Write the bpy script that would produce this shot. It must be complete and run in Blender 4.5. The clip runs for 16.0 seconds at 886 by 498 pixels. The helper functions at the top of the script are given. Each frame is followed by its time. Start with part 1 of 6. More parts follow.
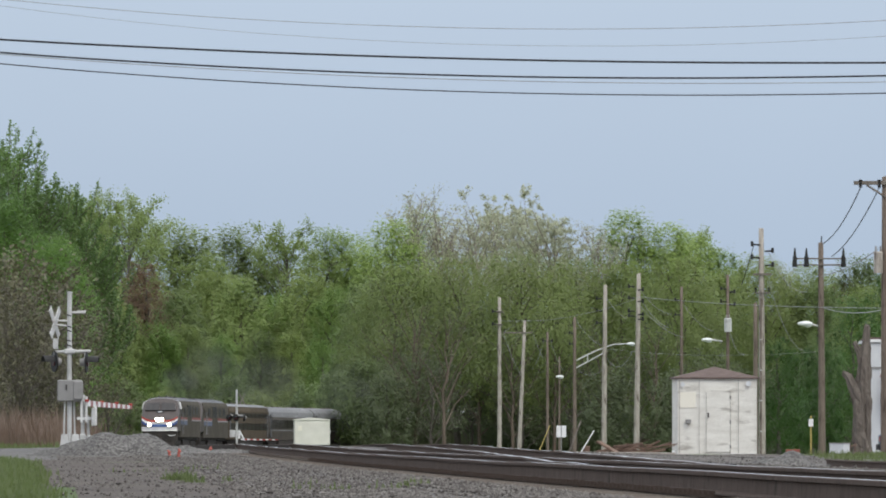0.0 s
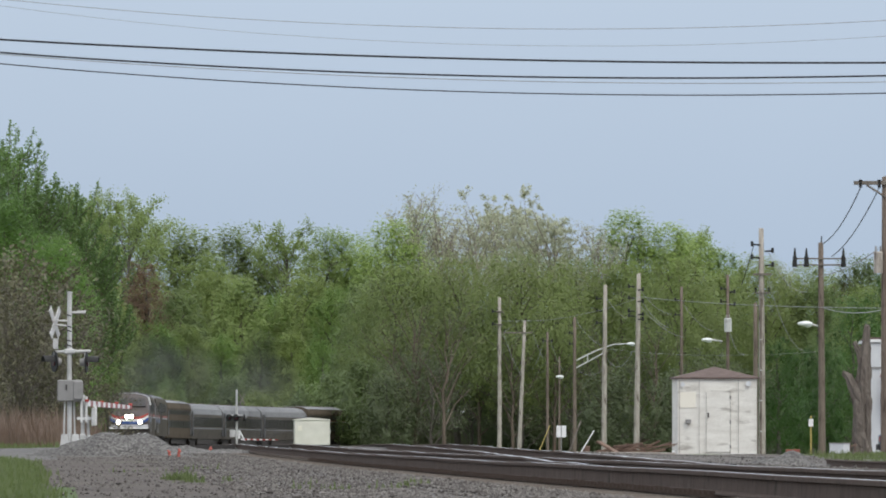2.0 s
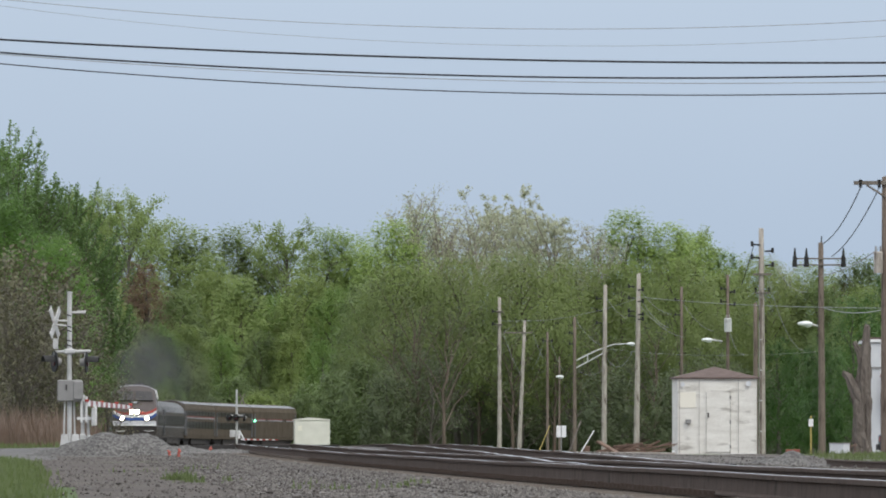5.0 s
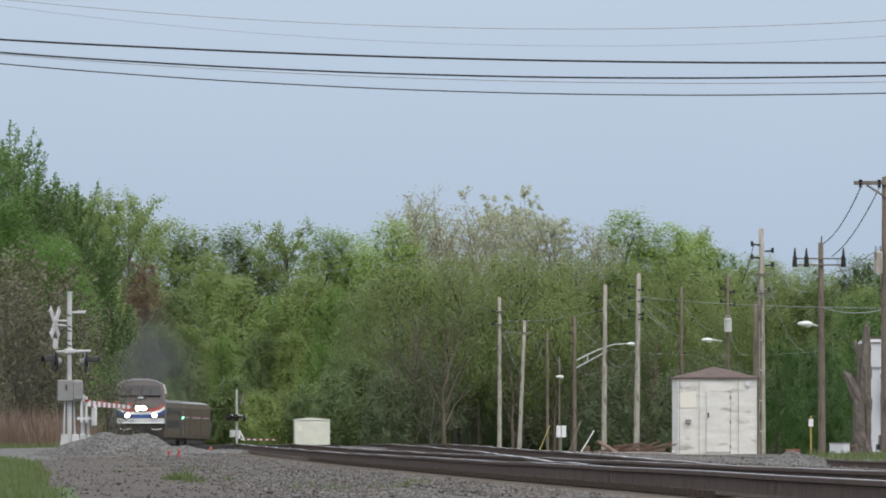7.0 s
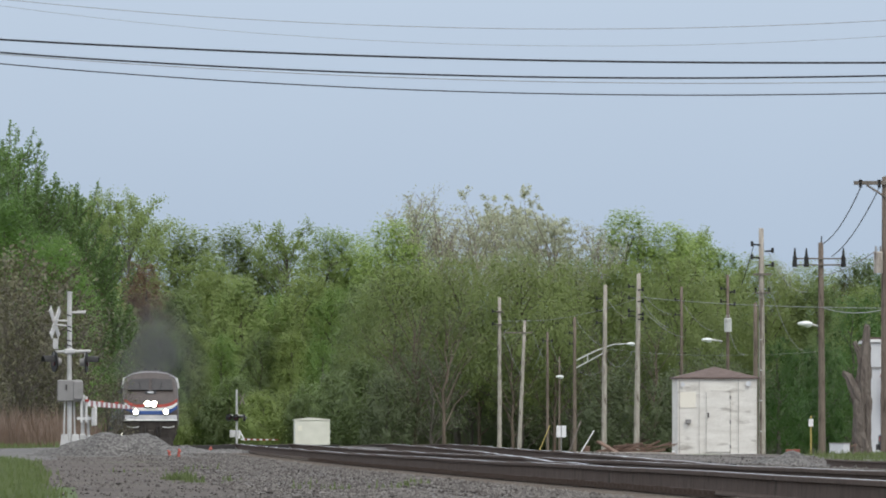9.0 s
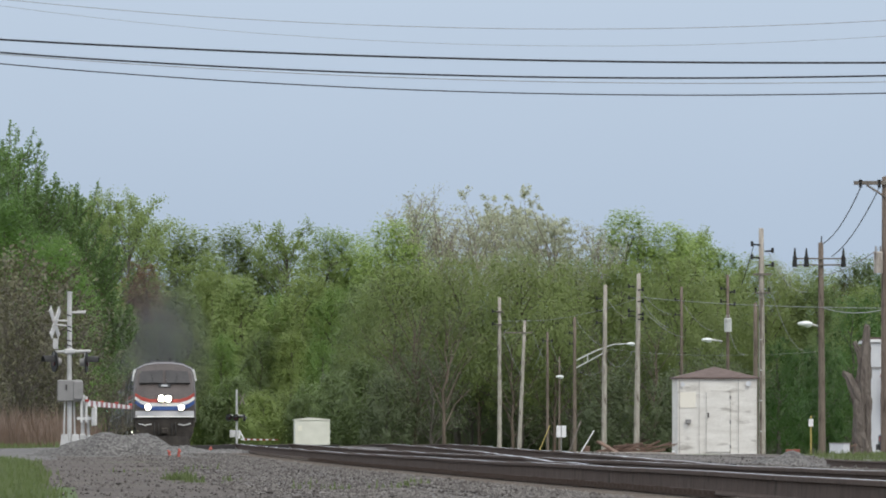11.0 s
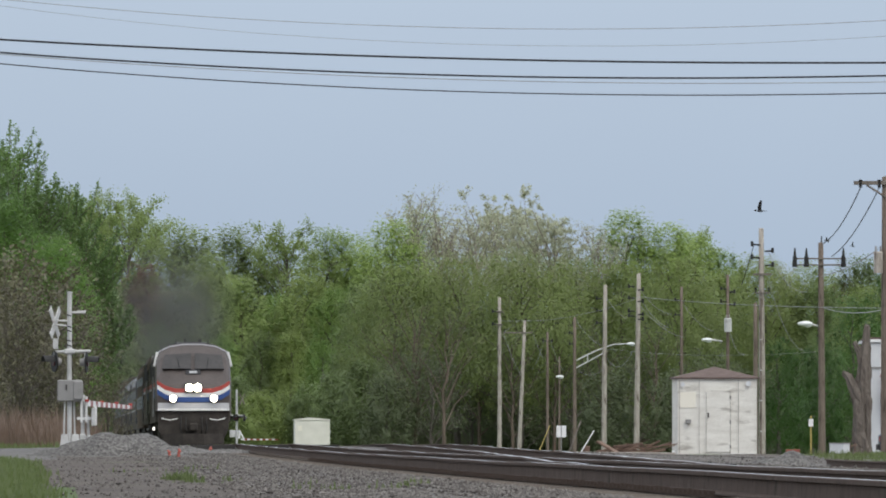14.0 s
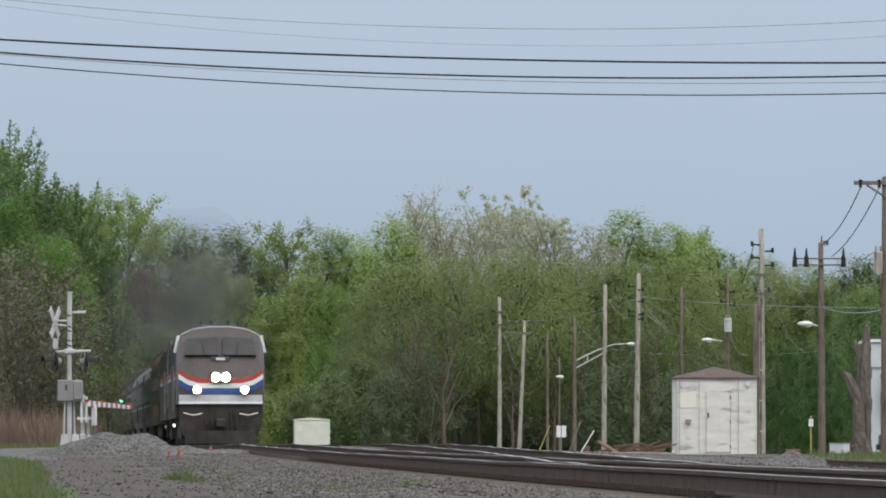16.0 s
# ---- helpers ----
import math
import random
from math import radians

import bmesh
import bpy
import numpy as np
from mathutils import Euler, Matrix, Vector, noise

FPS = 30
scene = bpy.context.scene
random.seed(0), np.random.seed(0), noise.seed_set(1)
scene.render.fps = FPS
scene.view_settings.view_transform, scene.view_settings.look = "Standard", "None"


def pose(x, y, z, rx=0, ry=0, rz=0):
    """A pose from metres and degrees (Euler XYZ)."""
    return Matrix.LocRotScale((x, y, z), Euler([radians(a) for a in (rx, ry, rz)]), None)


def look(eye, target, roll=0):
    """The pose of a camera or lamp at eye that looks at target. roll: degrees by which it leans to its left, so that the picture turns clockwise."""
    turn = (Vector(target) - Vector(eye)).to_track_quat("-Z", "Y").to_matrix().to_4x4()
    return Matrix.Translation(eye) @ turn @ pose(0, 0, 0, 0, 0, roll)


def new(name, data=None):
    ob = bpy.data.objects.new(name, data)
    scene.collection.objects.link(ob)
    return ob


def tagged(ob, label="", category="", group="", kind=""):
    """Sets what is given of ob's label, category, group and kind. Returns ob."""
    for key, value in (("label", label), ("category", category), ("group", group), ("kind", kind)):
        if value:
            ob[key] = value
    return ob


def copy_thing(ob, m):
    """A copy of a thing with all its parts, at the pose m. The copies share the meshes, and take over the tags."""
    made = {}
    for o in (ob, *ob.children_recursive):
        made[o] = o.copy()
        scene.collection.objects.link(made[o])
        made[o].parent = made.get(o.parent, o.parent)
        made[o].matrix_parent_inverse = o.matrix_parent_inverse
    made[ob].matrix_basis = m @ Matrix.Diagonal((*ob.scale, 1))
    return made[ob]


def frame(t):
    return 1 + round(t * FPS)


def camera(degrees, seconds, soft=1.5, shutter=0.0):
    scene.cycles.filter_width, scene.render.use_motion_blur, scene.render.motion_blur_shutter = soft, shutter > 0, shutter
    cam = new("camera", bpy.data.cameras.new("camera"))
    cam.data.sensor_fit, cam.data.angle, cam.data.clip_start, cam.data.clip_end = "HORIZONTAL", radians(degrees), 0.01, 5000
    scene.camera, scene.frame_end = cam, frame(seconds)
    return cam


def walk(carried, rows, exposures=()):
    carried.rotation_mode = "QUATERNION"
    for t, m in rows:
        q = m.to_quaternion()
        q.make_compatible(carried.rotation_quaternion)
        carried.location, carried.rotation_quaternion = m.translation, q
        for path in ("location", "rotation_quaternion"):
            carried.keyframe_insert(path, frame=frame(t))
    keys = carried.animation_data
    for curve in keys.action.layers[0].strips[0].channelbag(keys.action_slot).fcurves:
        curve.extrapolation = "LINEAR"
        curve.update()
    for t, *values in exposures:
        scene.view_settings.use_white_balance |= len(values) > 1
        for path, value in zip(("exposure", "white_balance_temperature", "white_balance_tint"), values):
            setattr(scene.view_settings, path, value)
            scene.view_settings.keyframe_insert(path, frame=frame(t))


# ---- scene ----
cam = camera(5.3434, 16.0, soft=1.9)
STAND = pose(0, 0, 1.6, 91.115, 0, 0)
walk(cam, [(0.0, STAND), (16.0, STAND)], exposures=[(0.0, 0.04), (9.0, 0.06), (11.5, 0.05), (12.5, 0.0), (14.0, -0.04), (16.0, -0.06)])

# ---- sky, sun, exposure ----
world = bpy.data.worlds.new("hazy_sky")
scene.world = world
world.use_nodes = True
wn, wl = world.node_tree.nodes, world.node_tree.links
wn.clear()
w_out = wn.new("ShaderNodeOutputWorld")
w_bg = wn.new("ShaderNodeBackground")
w_sky = wn.new("ShaderNodeTexSky")
w_sky.sky_type = "NISHITA"
w_sky.sun_disc = False
w_sky.sun_elevation = radians(49)
w_sky.sun_rotation = radians(150)
w_sky.air_density, w_sky.dust_density, w_sky.ozone_density = 1.2, 2.5, 1.5
w_scale = wn.new("ShaderNodeVectorMath")
w_scale.operation = "SCALE"
w_scale.inputs["Scale"].default_value = 0.09
w_co = wn.new("ShaderNodeTexCoord")
w_sep = wn.new("ShaderNodeSeparateXYZ")
w_ramp = wn.new("ShaderNodeValToRGB")
w_ramp.color_ramp.elements[0].position, w_ramp.color_ramp.elements[0].color = 0.0, (0.425, 0.535, 0.690, 1)
w_ramp.color_ramp.elements[1].position, w_ramp.color_ramp.elements[1].color = 0.6, (1.55, 1.62, 1.71, 1)
mid = w_ramp.color_ramp.elements.new(0.05)
mid.color = (0.535, 0.645, 0.800, 1)
w_cloud = wn.new("ShaderNodeTexNoise")
w_cloud.inputs["Scale"].default_value = 9.0
w_cloud.inputs["Detail"].default_value = 3.0
w_cmap = wn.new("ShaderNodeMapRange")
w_cmap.inputs["To Min"].default_value, w_cmap.inputs["To Max"].default_value = 0.93, 1.07
w_mul = wn.new("ShaderNodeVectorMath")
w_mul.operation = "SCALE"
w_mix = wn.new("ShaderNodeMix")
w_mix.data_type = "RGBA"
w_mix.inputs["Factor"].default_value = 0.88
wl.new(w_co.outputs["Generated"], w_sep.inputs[0])
wl.new(w_sep.outputs["Z"], w_ramp.inputs["Fac"])
wl.new(w_co.outputs["Generated"], w_cloud.inputs["Vector"])
wl.new(w_cloud.outputs["Fac"], w_cmap.inputs["Value"])
wl.new(w_ramp.outputs["Color"], w_mul.inputs[0])
wl.new(w_cmap.outputs["Result"], w_mul.inputs["Scale"])
wl.new(w_sky.outputs["Color"], w_scale.inputs[0])
wl.new(w_scale.outputs[0], w_mix.inputs[6])
wl.new(w_mul.outputs[0], w_mix.inputs[7])
wl.new(w_mix.outputs[2], w_bg.inputs["Color"])
wl.new(w_bg.outputs[0], w_out.inputs["Surface"])
w_bg.inputs["Strength"].default_value = 1.0

sun = new("sun", bpy.data.lights.new("sun", "SUN"))
sun.data.energy, sun.data.angle, sun.data.color = 1.2, radians(28), (1.0, 0.95, 0.86)
# from behind the camera, over its right shoulder
sun.matrix_world = look((0, 0, 0), (-0.36, 0.55, -0.75))


# ---- materials ----
def nodes_of(name):
    m = bpy.data.materials.new(name)
    m.use_nodes = True
    return m, m.node_tree.nodes, m.node_tree.links, m.node_tree.nodes["Principled BSDF"]


def surface(name, dark, light, rough=0.8, scale=3.0, fine=40.0, bump=0.2, metal=0.0, island=0.0, stretch=(1, 1, 1), stain=None, stain_at=0.62, step=0.01, gloss=0.3):
    """Two scales of noise between a dark and a light tone, optional stains, fine relief."""
    m, n, l, b = nodes_of(name)
    co = n.new("ShaderNodeTexCoord")
    mp = n.new("ShaderNodeMapping")
    mp.inputs["Scale"].default_value = stretch
    l.new(co.outputs["Object"], mp.inputs["Vector"])
    big, small = n.new("ShaderNodeTexNoise"), n.new("ShaderNodeTexNoise")
    big.inputs["Scale"].default_value, big.inputs["Detail"].default_value = scale, 5
    small.inputs["Scale"].default_value, small.inputs["Detail"].default_value = fine, 4
    for t in (big, small):
        l.new(mp.outputs[0], t.inputs["Vector"])
    add = n.new("ShaderNodeMath")
    add.operation = "MULTIPLY_ADD"
    add.inputs[1].default_value = 0.55
    half = n.new("ShaderNodeMath")
    half.operation = "MULTIPLY"
    half.inputs[1].default_value = 0.45
    l.new(small.outputs["Fac"], half.inputs[0])
    l.new(big.outputs["Fac"], add.inputs[0])
    l.new(half.outputs[0], add.inputs[2])
    last = add.outputs[0]
    if island:
        geo, info = n.new("ShaderNodeNewGeometry"), n.new("ShaderNodeObjectInfo")
        both = n.new("ShaderNodeMath")
        both.operation = "ADD"
        l.new(geo.outputs["Random Per Island"], both.inputs[0])
        l.new(info.outputs["Random"], both.inputs[1])
        vary = n.new("ShaderNodeMath")
        vary.operation = "MULTIPLY_ADD"
        vary.inputs[1].default_value = island
        l.new(both.outputs[0], vary.inputs[0])
        shift = n.new("ShaderNodeMath")
        shift.operation = "SUBTRACT"
        shift.inputs[1].default_value = island
        l.new(last, shift.inputs[0])
        l.new(shift.outputs[0], vary.inputs[2])
        last = vary.outputs[0]
    ramp = n.new("ShaderNodeValToRGB")
    ramp.color_ramp.elements[0].position, ramp.color_ramp.elements[0].color = 0.28, (*dark, 1)
    ramp.color_ramp.elements[1].position, ramp.color_ramp.elements[1].color = 0.72, (*light, 1)
    l.new(last, ramp.inputs["Fac"])
    colour = ramp.outputs["Color"]
    if stain:
        spot = n.new("ShaderNodeTexNoise")
        spot.inputs["Scale"].default_value, spot.inputs["Detail"].default_value = scale * 0.7, 7
        l.new(mp.outputs[0], spot.inputs["Vector"])
        edge = n.new("ShaderNodeMapRange")
        edge.inputs["From Min"].default_value, edge.inputs["From Max"].default_value = stain_at, stain_at + 0.12
        l.new(spot.outputs["Fac"], edge.inputs["Value"])
        mix = n.new("ShaderNodeMix")
        mix.data_type = "RGBA"
        mix.inputs[7].default_value = (*stain, 1)
        l.new(edge.outputs["Result"], mix.inputs["Factor"])
        l.new(colour, mix.inputs[6])
        colour = mix.outputs[2]
    l.new(colour, b.inputs["Base Color"])
    b.inputs["Roughness"].default_value, b.inputs["Metallic"].default_value = rough, metal
    b.inputs["Specular IOR Level"].default_value = gloss
    if bump:
        bp = n.new("ShaderNodeBump")
        bp.inputs["Strength"].default_value, bp.inputs["Distance"].default_value = bump, step
        l.new(small.outputs["Fac"], bp.inputs["Height"])
        l.new(bp.outputs[0], b.inputs["Normal"])
    return m


def leafy(name, dark, light, glow=0.55):
    """Thin leaves: colour varies by leaf, by clump and by tree; some light passes through."""
    m, n, l, b = nodes_of(name)
    out = n["Material Output"]
    geo, info, co = n.new("ShaderNodeNewGeometry"), n.new("ShaderNodeObjectInfo"), n.new("ShaderNodeTexCoord")
    noise_tex = n.new("ShaderNodeTexNoise")
    noise_tex.inputs["Scale"].default_value, noise_tex.inputs["Detail"].default_value = 0.45, 3
    l.new(co.outputs["Object"], noise_tex.inputs["Vector"])
    a, c, e = (n.new("ShaderNodeMath") for _ in range(3))
    for k, v in ((a, 0.12), (c, 0.45), (e, 0.60)):
        k.operation = "MULTIPLY_ADD"
        k.inputs[1].default_value = v
    a.inputs[2].default_value = -0.1
    l.new(geo.outputs["Random Per Island"], a.inputs[0])
    l.new(info.outputs["Random"], c.inputs[0])
    l.new(a.outputs[0], c.inputs[2])
    l.new(noise_tex.outputs["Fac"], e.inputs[0])
    l.new(c.outputs[0], e.inputs[2])
    ramp = n.new("ShaderNodeValToRGB")
    ramp.color_ramp.elements[0].position, ramp.color_ramp.elements[0].color = 0.1, (*dark, 1)
    ramp.color_ramp.elements[1].position, ramp.color_ramp.elements[1].color = 0.9, (*light, 1)
    l.new(e.outputs[0], ramp.inputs["Fac"])
    l.new(ramp.outputs["Color"], b.inputs["Base Color"])
    b.inputs["Roughness"].default_value = 0.55
    thin = n.new("ShaderNodeBsdfTranslucent")
    l.new(ramp.outputs["Color"], thin.inputs["Color"])
    mix = n.new("ShaderNodeMixShader")
    mix.inputs[0].default_value = glow
    l.new(b.outputs[0], mix.inputs[1])
    l.new(thin.outputs[0], mix.inputs[2])
    l.new(mix.outputs[0], out.inputs["Surface"])
    return m


def lamp_glow(name, colour, strength):
    m, n, l, b = nodes_of(name)
    b.inputs["Base Color"].default_value = (*colour, 1)
    b.inputs["Emission Color"].default_value = (*colour, 1)
    b.inputs["Emission Strength"].default_value = strength
    return m


def stony(name, tones, size, bump=0.6, rough=0.9):
    """Broken stone: cells of a few tones with dark gaps and relief, patchy at a larger scale."""
    m, n, l, b = nodes_of(name)
    co = n.new("ShaderNodeTexCoord")
    vor = n.new("ShaderNodeTexVoronoi")
    vor.inputs["Scale"].default_value = 1.0 / size
    big = n.new("ShaderNodeTexNoise")
    big.inputs["Scale"].default_value, big.inputs["Detail"].default_value = 0.35, 6
    for t in (vor, big):
        l.new(co.outputs["Object"], t.inputs["Vector"])
    sep = n.new("ShaderNodeSeparateColor")
    l.new(vor.outputs["Color"], sep.inputs[0])
    ramp = n.new("ShaderNodeValToRGB")
    els = ramp.color_ramp.elements
    els[0].color, els[1].color = (*tones[0], 1), (*tones[-1], 1)
    for i, t in enumerate(tones[1:-1]):
        els.new((i + 1) / (len(tones) - 1)).color = (*t, 1)
    l.new(sep.outputs[0], ramp.inputs["Fac"])
    patch = n.new("ShaderNodeMapRange")
    patch.inputs["From Min"].default_value, patch.inputs["From Max"].default_value = 0.3, 0.7
    patch.inputs["To Min"].default_value, patch.inputs["To Max"].default_value = 0.72, 1.2
    l.new(big.outputs["Fac"], patch.inputs["Value"])
    mul = n.new("ShaderNodeVectorMath")
    mul.operation = "SCALE"
    l.new(ramp.outputs["Color"], mul.inputs[0])
    l.new(patch.outputs["Result"], mul.inputs["Scale"])
    l.new(mul.outputs[0], b.inputs["Base Color"])
    b.inputs["Roughness"].default_value = rough
    bp = n.new("ShaderNodeBump")
    bp.inputs["Strength"].default_value, bp.inputs["Distance"].default_value = bump, size * 0.6
    bp.invert = True
    l.new(vor.outputs["Distance"], bp.inputs["Height"])
    l.new(bp.outputs[0], b.inputs["Normal"])
    return m


M_BALLAST = stony("ballast", [(0.036, 0.030, 0.027), (0.066, 0.056, 0.050), (0.093, 0.081, 0.072), (0.056, 0.045, 0.039), (0.185, 0.169, 0.158)], 0.024, 0.4)
M_STONE = surface("loose_stone", (0.045, 0.038, 0.034), (0.185, 0.170, 0.157), 0.9, 5, 30, 0.3, island=0.45)
M_HEAP = stony("pale_gravel", [(0.040, 0.037, 0.034), (0.088, 0.083, 0.078), (0.172, 0.163, 0.155), (0.062, 0.057, 0.054)], 0.05)
M_EARTH = surface("dusty_earth", (0.036, 0.029, 0.025), (0.113, 0.094, 0.081), 0.95, 0.6, 30, 0.6, stain=(0.075, 0.085, 0.035), stain_at=0.66)
M_TURF = surface("turf", (0.034, 0.055, 0.014), (0.072, 0.108, 0.027), 0.9, 0.5, 18, 0.6, stain=(0.16, 0.13, 0.07))
M_GRASS = leafy("grass_blades", (0.085, 0.115, 0.040), (0.165, 0.205, 0.075))
M_STRAW = leafy("dry_weeds", (0.12, 0.078, 0.055), (0.24, 0.165, 0.12), 0.2)
M_ROAD = surface("worn_asphalt", (0.10, 0.10, 0.10), (0.20, 0.195, 0.19), 0.9, 0.8, 60, 0.3)
M_CROSSING = surface("dark_crossing_asphalt", (0.030, 0.028, 0.027), (0.062, 0.058, 0.055), 0.9, 0.8, 60, 0.4)
M_RAILSIDE = surface("rusty_rail", (0.056, 0.041, 0.034), (0.120, 0.090, 0.075), 0.9, 4, 60, 0.6, stain=(0.03, 0.024, 0.02), gloss=0.1)
M_RAILTOP = surface("polished_rail_head", (0.46, 0.455, 0.47), (0.64, 0.635, 0.65), 0.32, 6, 50, 0.1, metal=1.0)
M_TIE = surface("weathered_tie", (0.05, 0.04, 0.033), (0.14, 0.115, 0.095), 0.9, 4, 40, 0.5, stretch=(0.4, 3, 3), island=0.3)
M_POLE = surface("weathered_pole_wood", (0.19, 0.165, 0.14), (0.52, 0.475, 0.42), 0.9, 3.5, 20, 0.6, stretch=(2.5, 2.5, 0.35), stain=(0.10, 0.078, 0.062), stain_at=0.56)
M_POLE_DARK = surface("brown_pole_wood", (0.085, 0.064, 0.05), (0.25, 0.20, 0.165), 0.9, 3.5, 20, 0.6, stretch=(2.5, 2.5, 0.35), stain=(0.055, 0.04, 0.032), stain_at=0.58)
M_ARM = surface("crossarm_wood", (0.10, 0.085, 0.075), (0.25, 0.22, 0.19), 0.9, 3, 30, 0.4)
M_CABLE = surface("black_cable", (0.012, 0.012, 0.014), (0.03, 0.03, 0.033), 0.6, 3, 20, 0.0)
M_WIRE = surface("grey_wire", (0.26, 0.26, 0.265), (0.36, 0.36, 0.37), 0.5, 3, 20, 0.0, metal=0.3)
M_SHED = surface("chalky_white_paint", (0.58, 0.55, 0.495), (0.83, 0.81, 0.755), 0.75, 2.6, 26, 0.15, stretch=(0.7, 0.7, 2.6), stain=(0.40, 0.37, 0.33), stain_at=0.60)
M_SHEDPATCH = surface("cream_panel_paint", (0.74, 0.70, 0.60), (0.84, 0.80, 0.70), 0.6, 2, 24, 0.05)
M_WHITE = surface("white_paint", (0.66, 0.66, 0.65), (0.84, 0.84, 0.83), 0.5, 3, 30, 0.08, stain=(0.48, 0.45, 0.42), stain_at=0.68)
M_CABINET = surface("cream_cabinet_paint", (0.58, 0.56, 0.49), (0.75, 0.73, 0.65), 0.6, 1.2, 20, 0.1, stain=(0.46, 0.43, 0.37), stain_at=0.62)
M_SILVER = surface("aluminium_paint", (0.38, 0.375, 0.365), (0.66, 0.655, 0.64), 0.55, 3, 40, 0.1, metal=0.2, stain=(0.26, 0.22, 0.19), stain_at=0.63)
M_GREYBOX = surface("grey_cabinet_paint", (0.19, 0.185, 0.178), (0.31, 0.30, 0.29), 0.55, 3, 40, 0.1)
M_BLACK = surface("flat_black", (0.012, 0.012, 0.012), (0.035, 0.034, 0.033), 0.6, 4, 30, 0.1)
M_SHINGLE = surface("brown_shingle", (0.07, 0.05, 0.045), (0.17, 0.125, 0.11), 0.9, 4, 40, 0.5)
M_RED = surface("red_reflective", (0.25, 0.055, 0.048), (0.36, 0.085, 0.075), 0.4, 5, 30, 0.0)
M_DARKLENS = surface("unlit_red_lens", (0.05, 0.008, 0.008), (0.10, 0.015, 0.014), 0.3, 5, 30, 0.0)
M_YELLOW = surface("faded_yellow_paint", (0.36, 0.28, 0.08), (0.52, 0.42, 0.15), 0.7, 5, 30, 0.1)
M_SEAM = surface("dark_seam", (0.10, 0.09, 0.08), (0.22, 0.20, 0.18), 0.9, 5, 40, 0.1)
M_ORANGE = surface("orange_flagging", (0.36, 0.085, 0.065), (0.47, 0.13, 0.10), 0.6, 8, 30, 0.1)
M_BARK = surface("grey_bark", (0.07, 0.06, 0.05), (0.20, 0.175, 0.15), 0.95, 1.2, 12, 0.6, stretch=(2, 2, 0.5))
M_BARK_BROWN = surface("brown_bark", (0.080, 0.060, 0.046), (0.175, 0.138, 0.108), 0.95, 1.2, 12, 0.6, stretch=(2, 2, 0.5))
M_BARK_PALE = surface("pale_bark", (0.17, 0.145, 0.12), (0.36, 0.31, 0.27), 0.95, 1.2, 12, 0.6, stretch=(2, 2, 0.5))
M_DEADWOOD = surface("grey_dead_wood", (0.075, 0.060, 0.050), (0.215, 0.185, 0.160), 0.95, 1.6, 9, 0.9, stretch=(2.5, 2.5, 0.5), stain=(0.06, 0.045, 0.038), stain_at=0.58, step=0.04)
M_TIMBER = surface("scrap_timber", (0.075, 0.047, 0.036), (0.235, 0.155, 0.115), 0.9, 3, 30, 0.4, island=0.3)
# body colour darkened for dirt and for the flank turned from the sun
M_LOCO_GREY = surface("shaded_silver_grey_paint", (0.068, 0.061, 0.050), (0.118, 0.108, 0.092), 0.9, 0.9, 14, 0.05, gloss=0.02, stain=(0.13, 0.122, 0.11), stain_at=0.62)
M_LOCO_DARK = surface("charcoal_roof_paint", (0.05, 0.05, 0.055), (0.10, 0.10, 0.105), 0.5, 1.2, 14, 0.1)
M_LOCO_FACE = surface("brown_grey_nose_paint", (0.058, 0.047, 0.044), (0.102, 0.084, 0.078), 0.45, 1.2, 14, 0.05)
M_LOCO_PALE = surface("pale_silver_paint", (0.42, 0.42, 0.44), (0.58, 0.58, 0.60), 0.4, 1.5, 14, 0.05)
M_LOCO_BLUE = surface("blue_band_paint", (0.03, 0.07, 0.22), (0.06, 0.11, 0.30), 0.35, 2, 20, 0.0)
M_LOCO_RED = surface("red_band_paint", (0.34, 0.055, 0.045), (0.46, 0.09, 0.075), 0.35, 2, 20, 0.0)
M_UNDER = surface("grimy_running_gear", (0.02, 0.018, 0.016), (0.07, 0.06, 0.052), 0.85, 3, 25, 0.4)
# coach side steel, darkened and warmed to hold the sunless side's shade
M_STEEL = surface("shaded_fluted_stainless", (0.078, 0.069, 0.058), (0.138, 0.123, 0.105), 0.75, 0.7, 10, 0.1, gloss=0.05, stain=(0.09, 0.085, 0.08), stain_at=0.6)
# paler copy of the coach steel: the sky's reflection is put into its colour
M_ROOFSTEEL = surface("sky_sheen_steel", (0.165, 0.165, 0.168), (0.285, 0.285, 0.29), 0.65, 0.5, 8, 0.1, metal=0.3, stain=(0.15, 0.15, 0.155), stain_at=0.6, gloss=0.15)
M_WINDSCREEN = surface("tinted_windscreen", (0.030, 0.028, 0.028), (0.06, 0.055, 0.053), 0.3, 2, 8, 0.0)
M_STRIPE_RED = surface("dull_red_stripe", (0.20, 0.05, 0.045), (0.28, 0.08, 0.07), 0.6, 2, 20, 0.0)
M_STRIPE_PALE = surface("dull_pale_stripe", (0.26, 0.26, 0.27), (0.36, 0.36, 0.37), 0.6, 2, 20, 0.0)
M_STRIPE_BLUE = surface("dull_blue_stripe", (0.07, 0.09, 0.15), (0.12, 0.14, 0.20), 0.6, 2, 20, 0.0)
# tall cars' steel: grime plus the shade of the side away from the sun
M_STEEL_DARK = surface("grimy_shaded_stainless", (0.076, 0.061, 0.045), (0.135, 0.112, 0.086), 0.9, 0.7, 10, 0.1, gloss=0.02)
M_GLASS = surface("dark_window_glass", (0.022, 0.020, 0.017), (0.044, 0.041, 0.036), 0.4, 2, 8, 0.0, gloss=0.12)
M_HEADLIGHT = lamp_glow("lit_headlight", (1.0, 0.90, 0.66), 60.0)
M_DITCH = lamp_glow("lit_ditch_light", (1.0, 0.86, 0.58), 45.0)
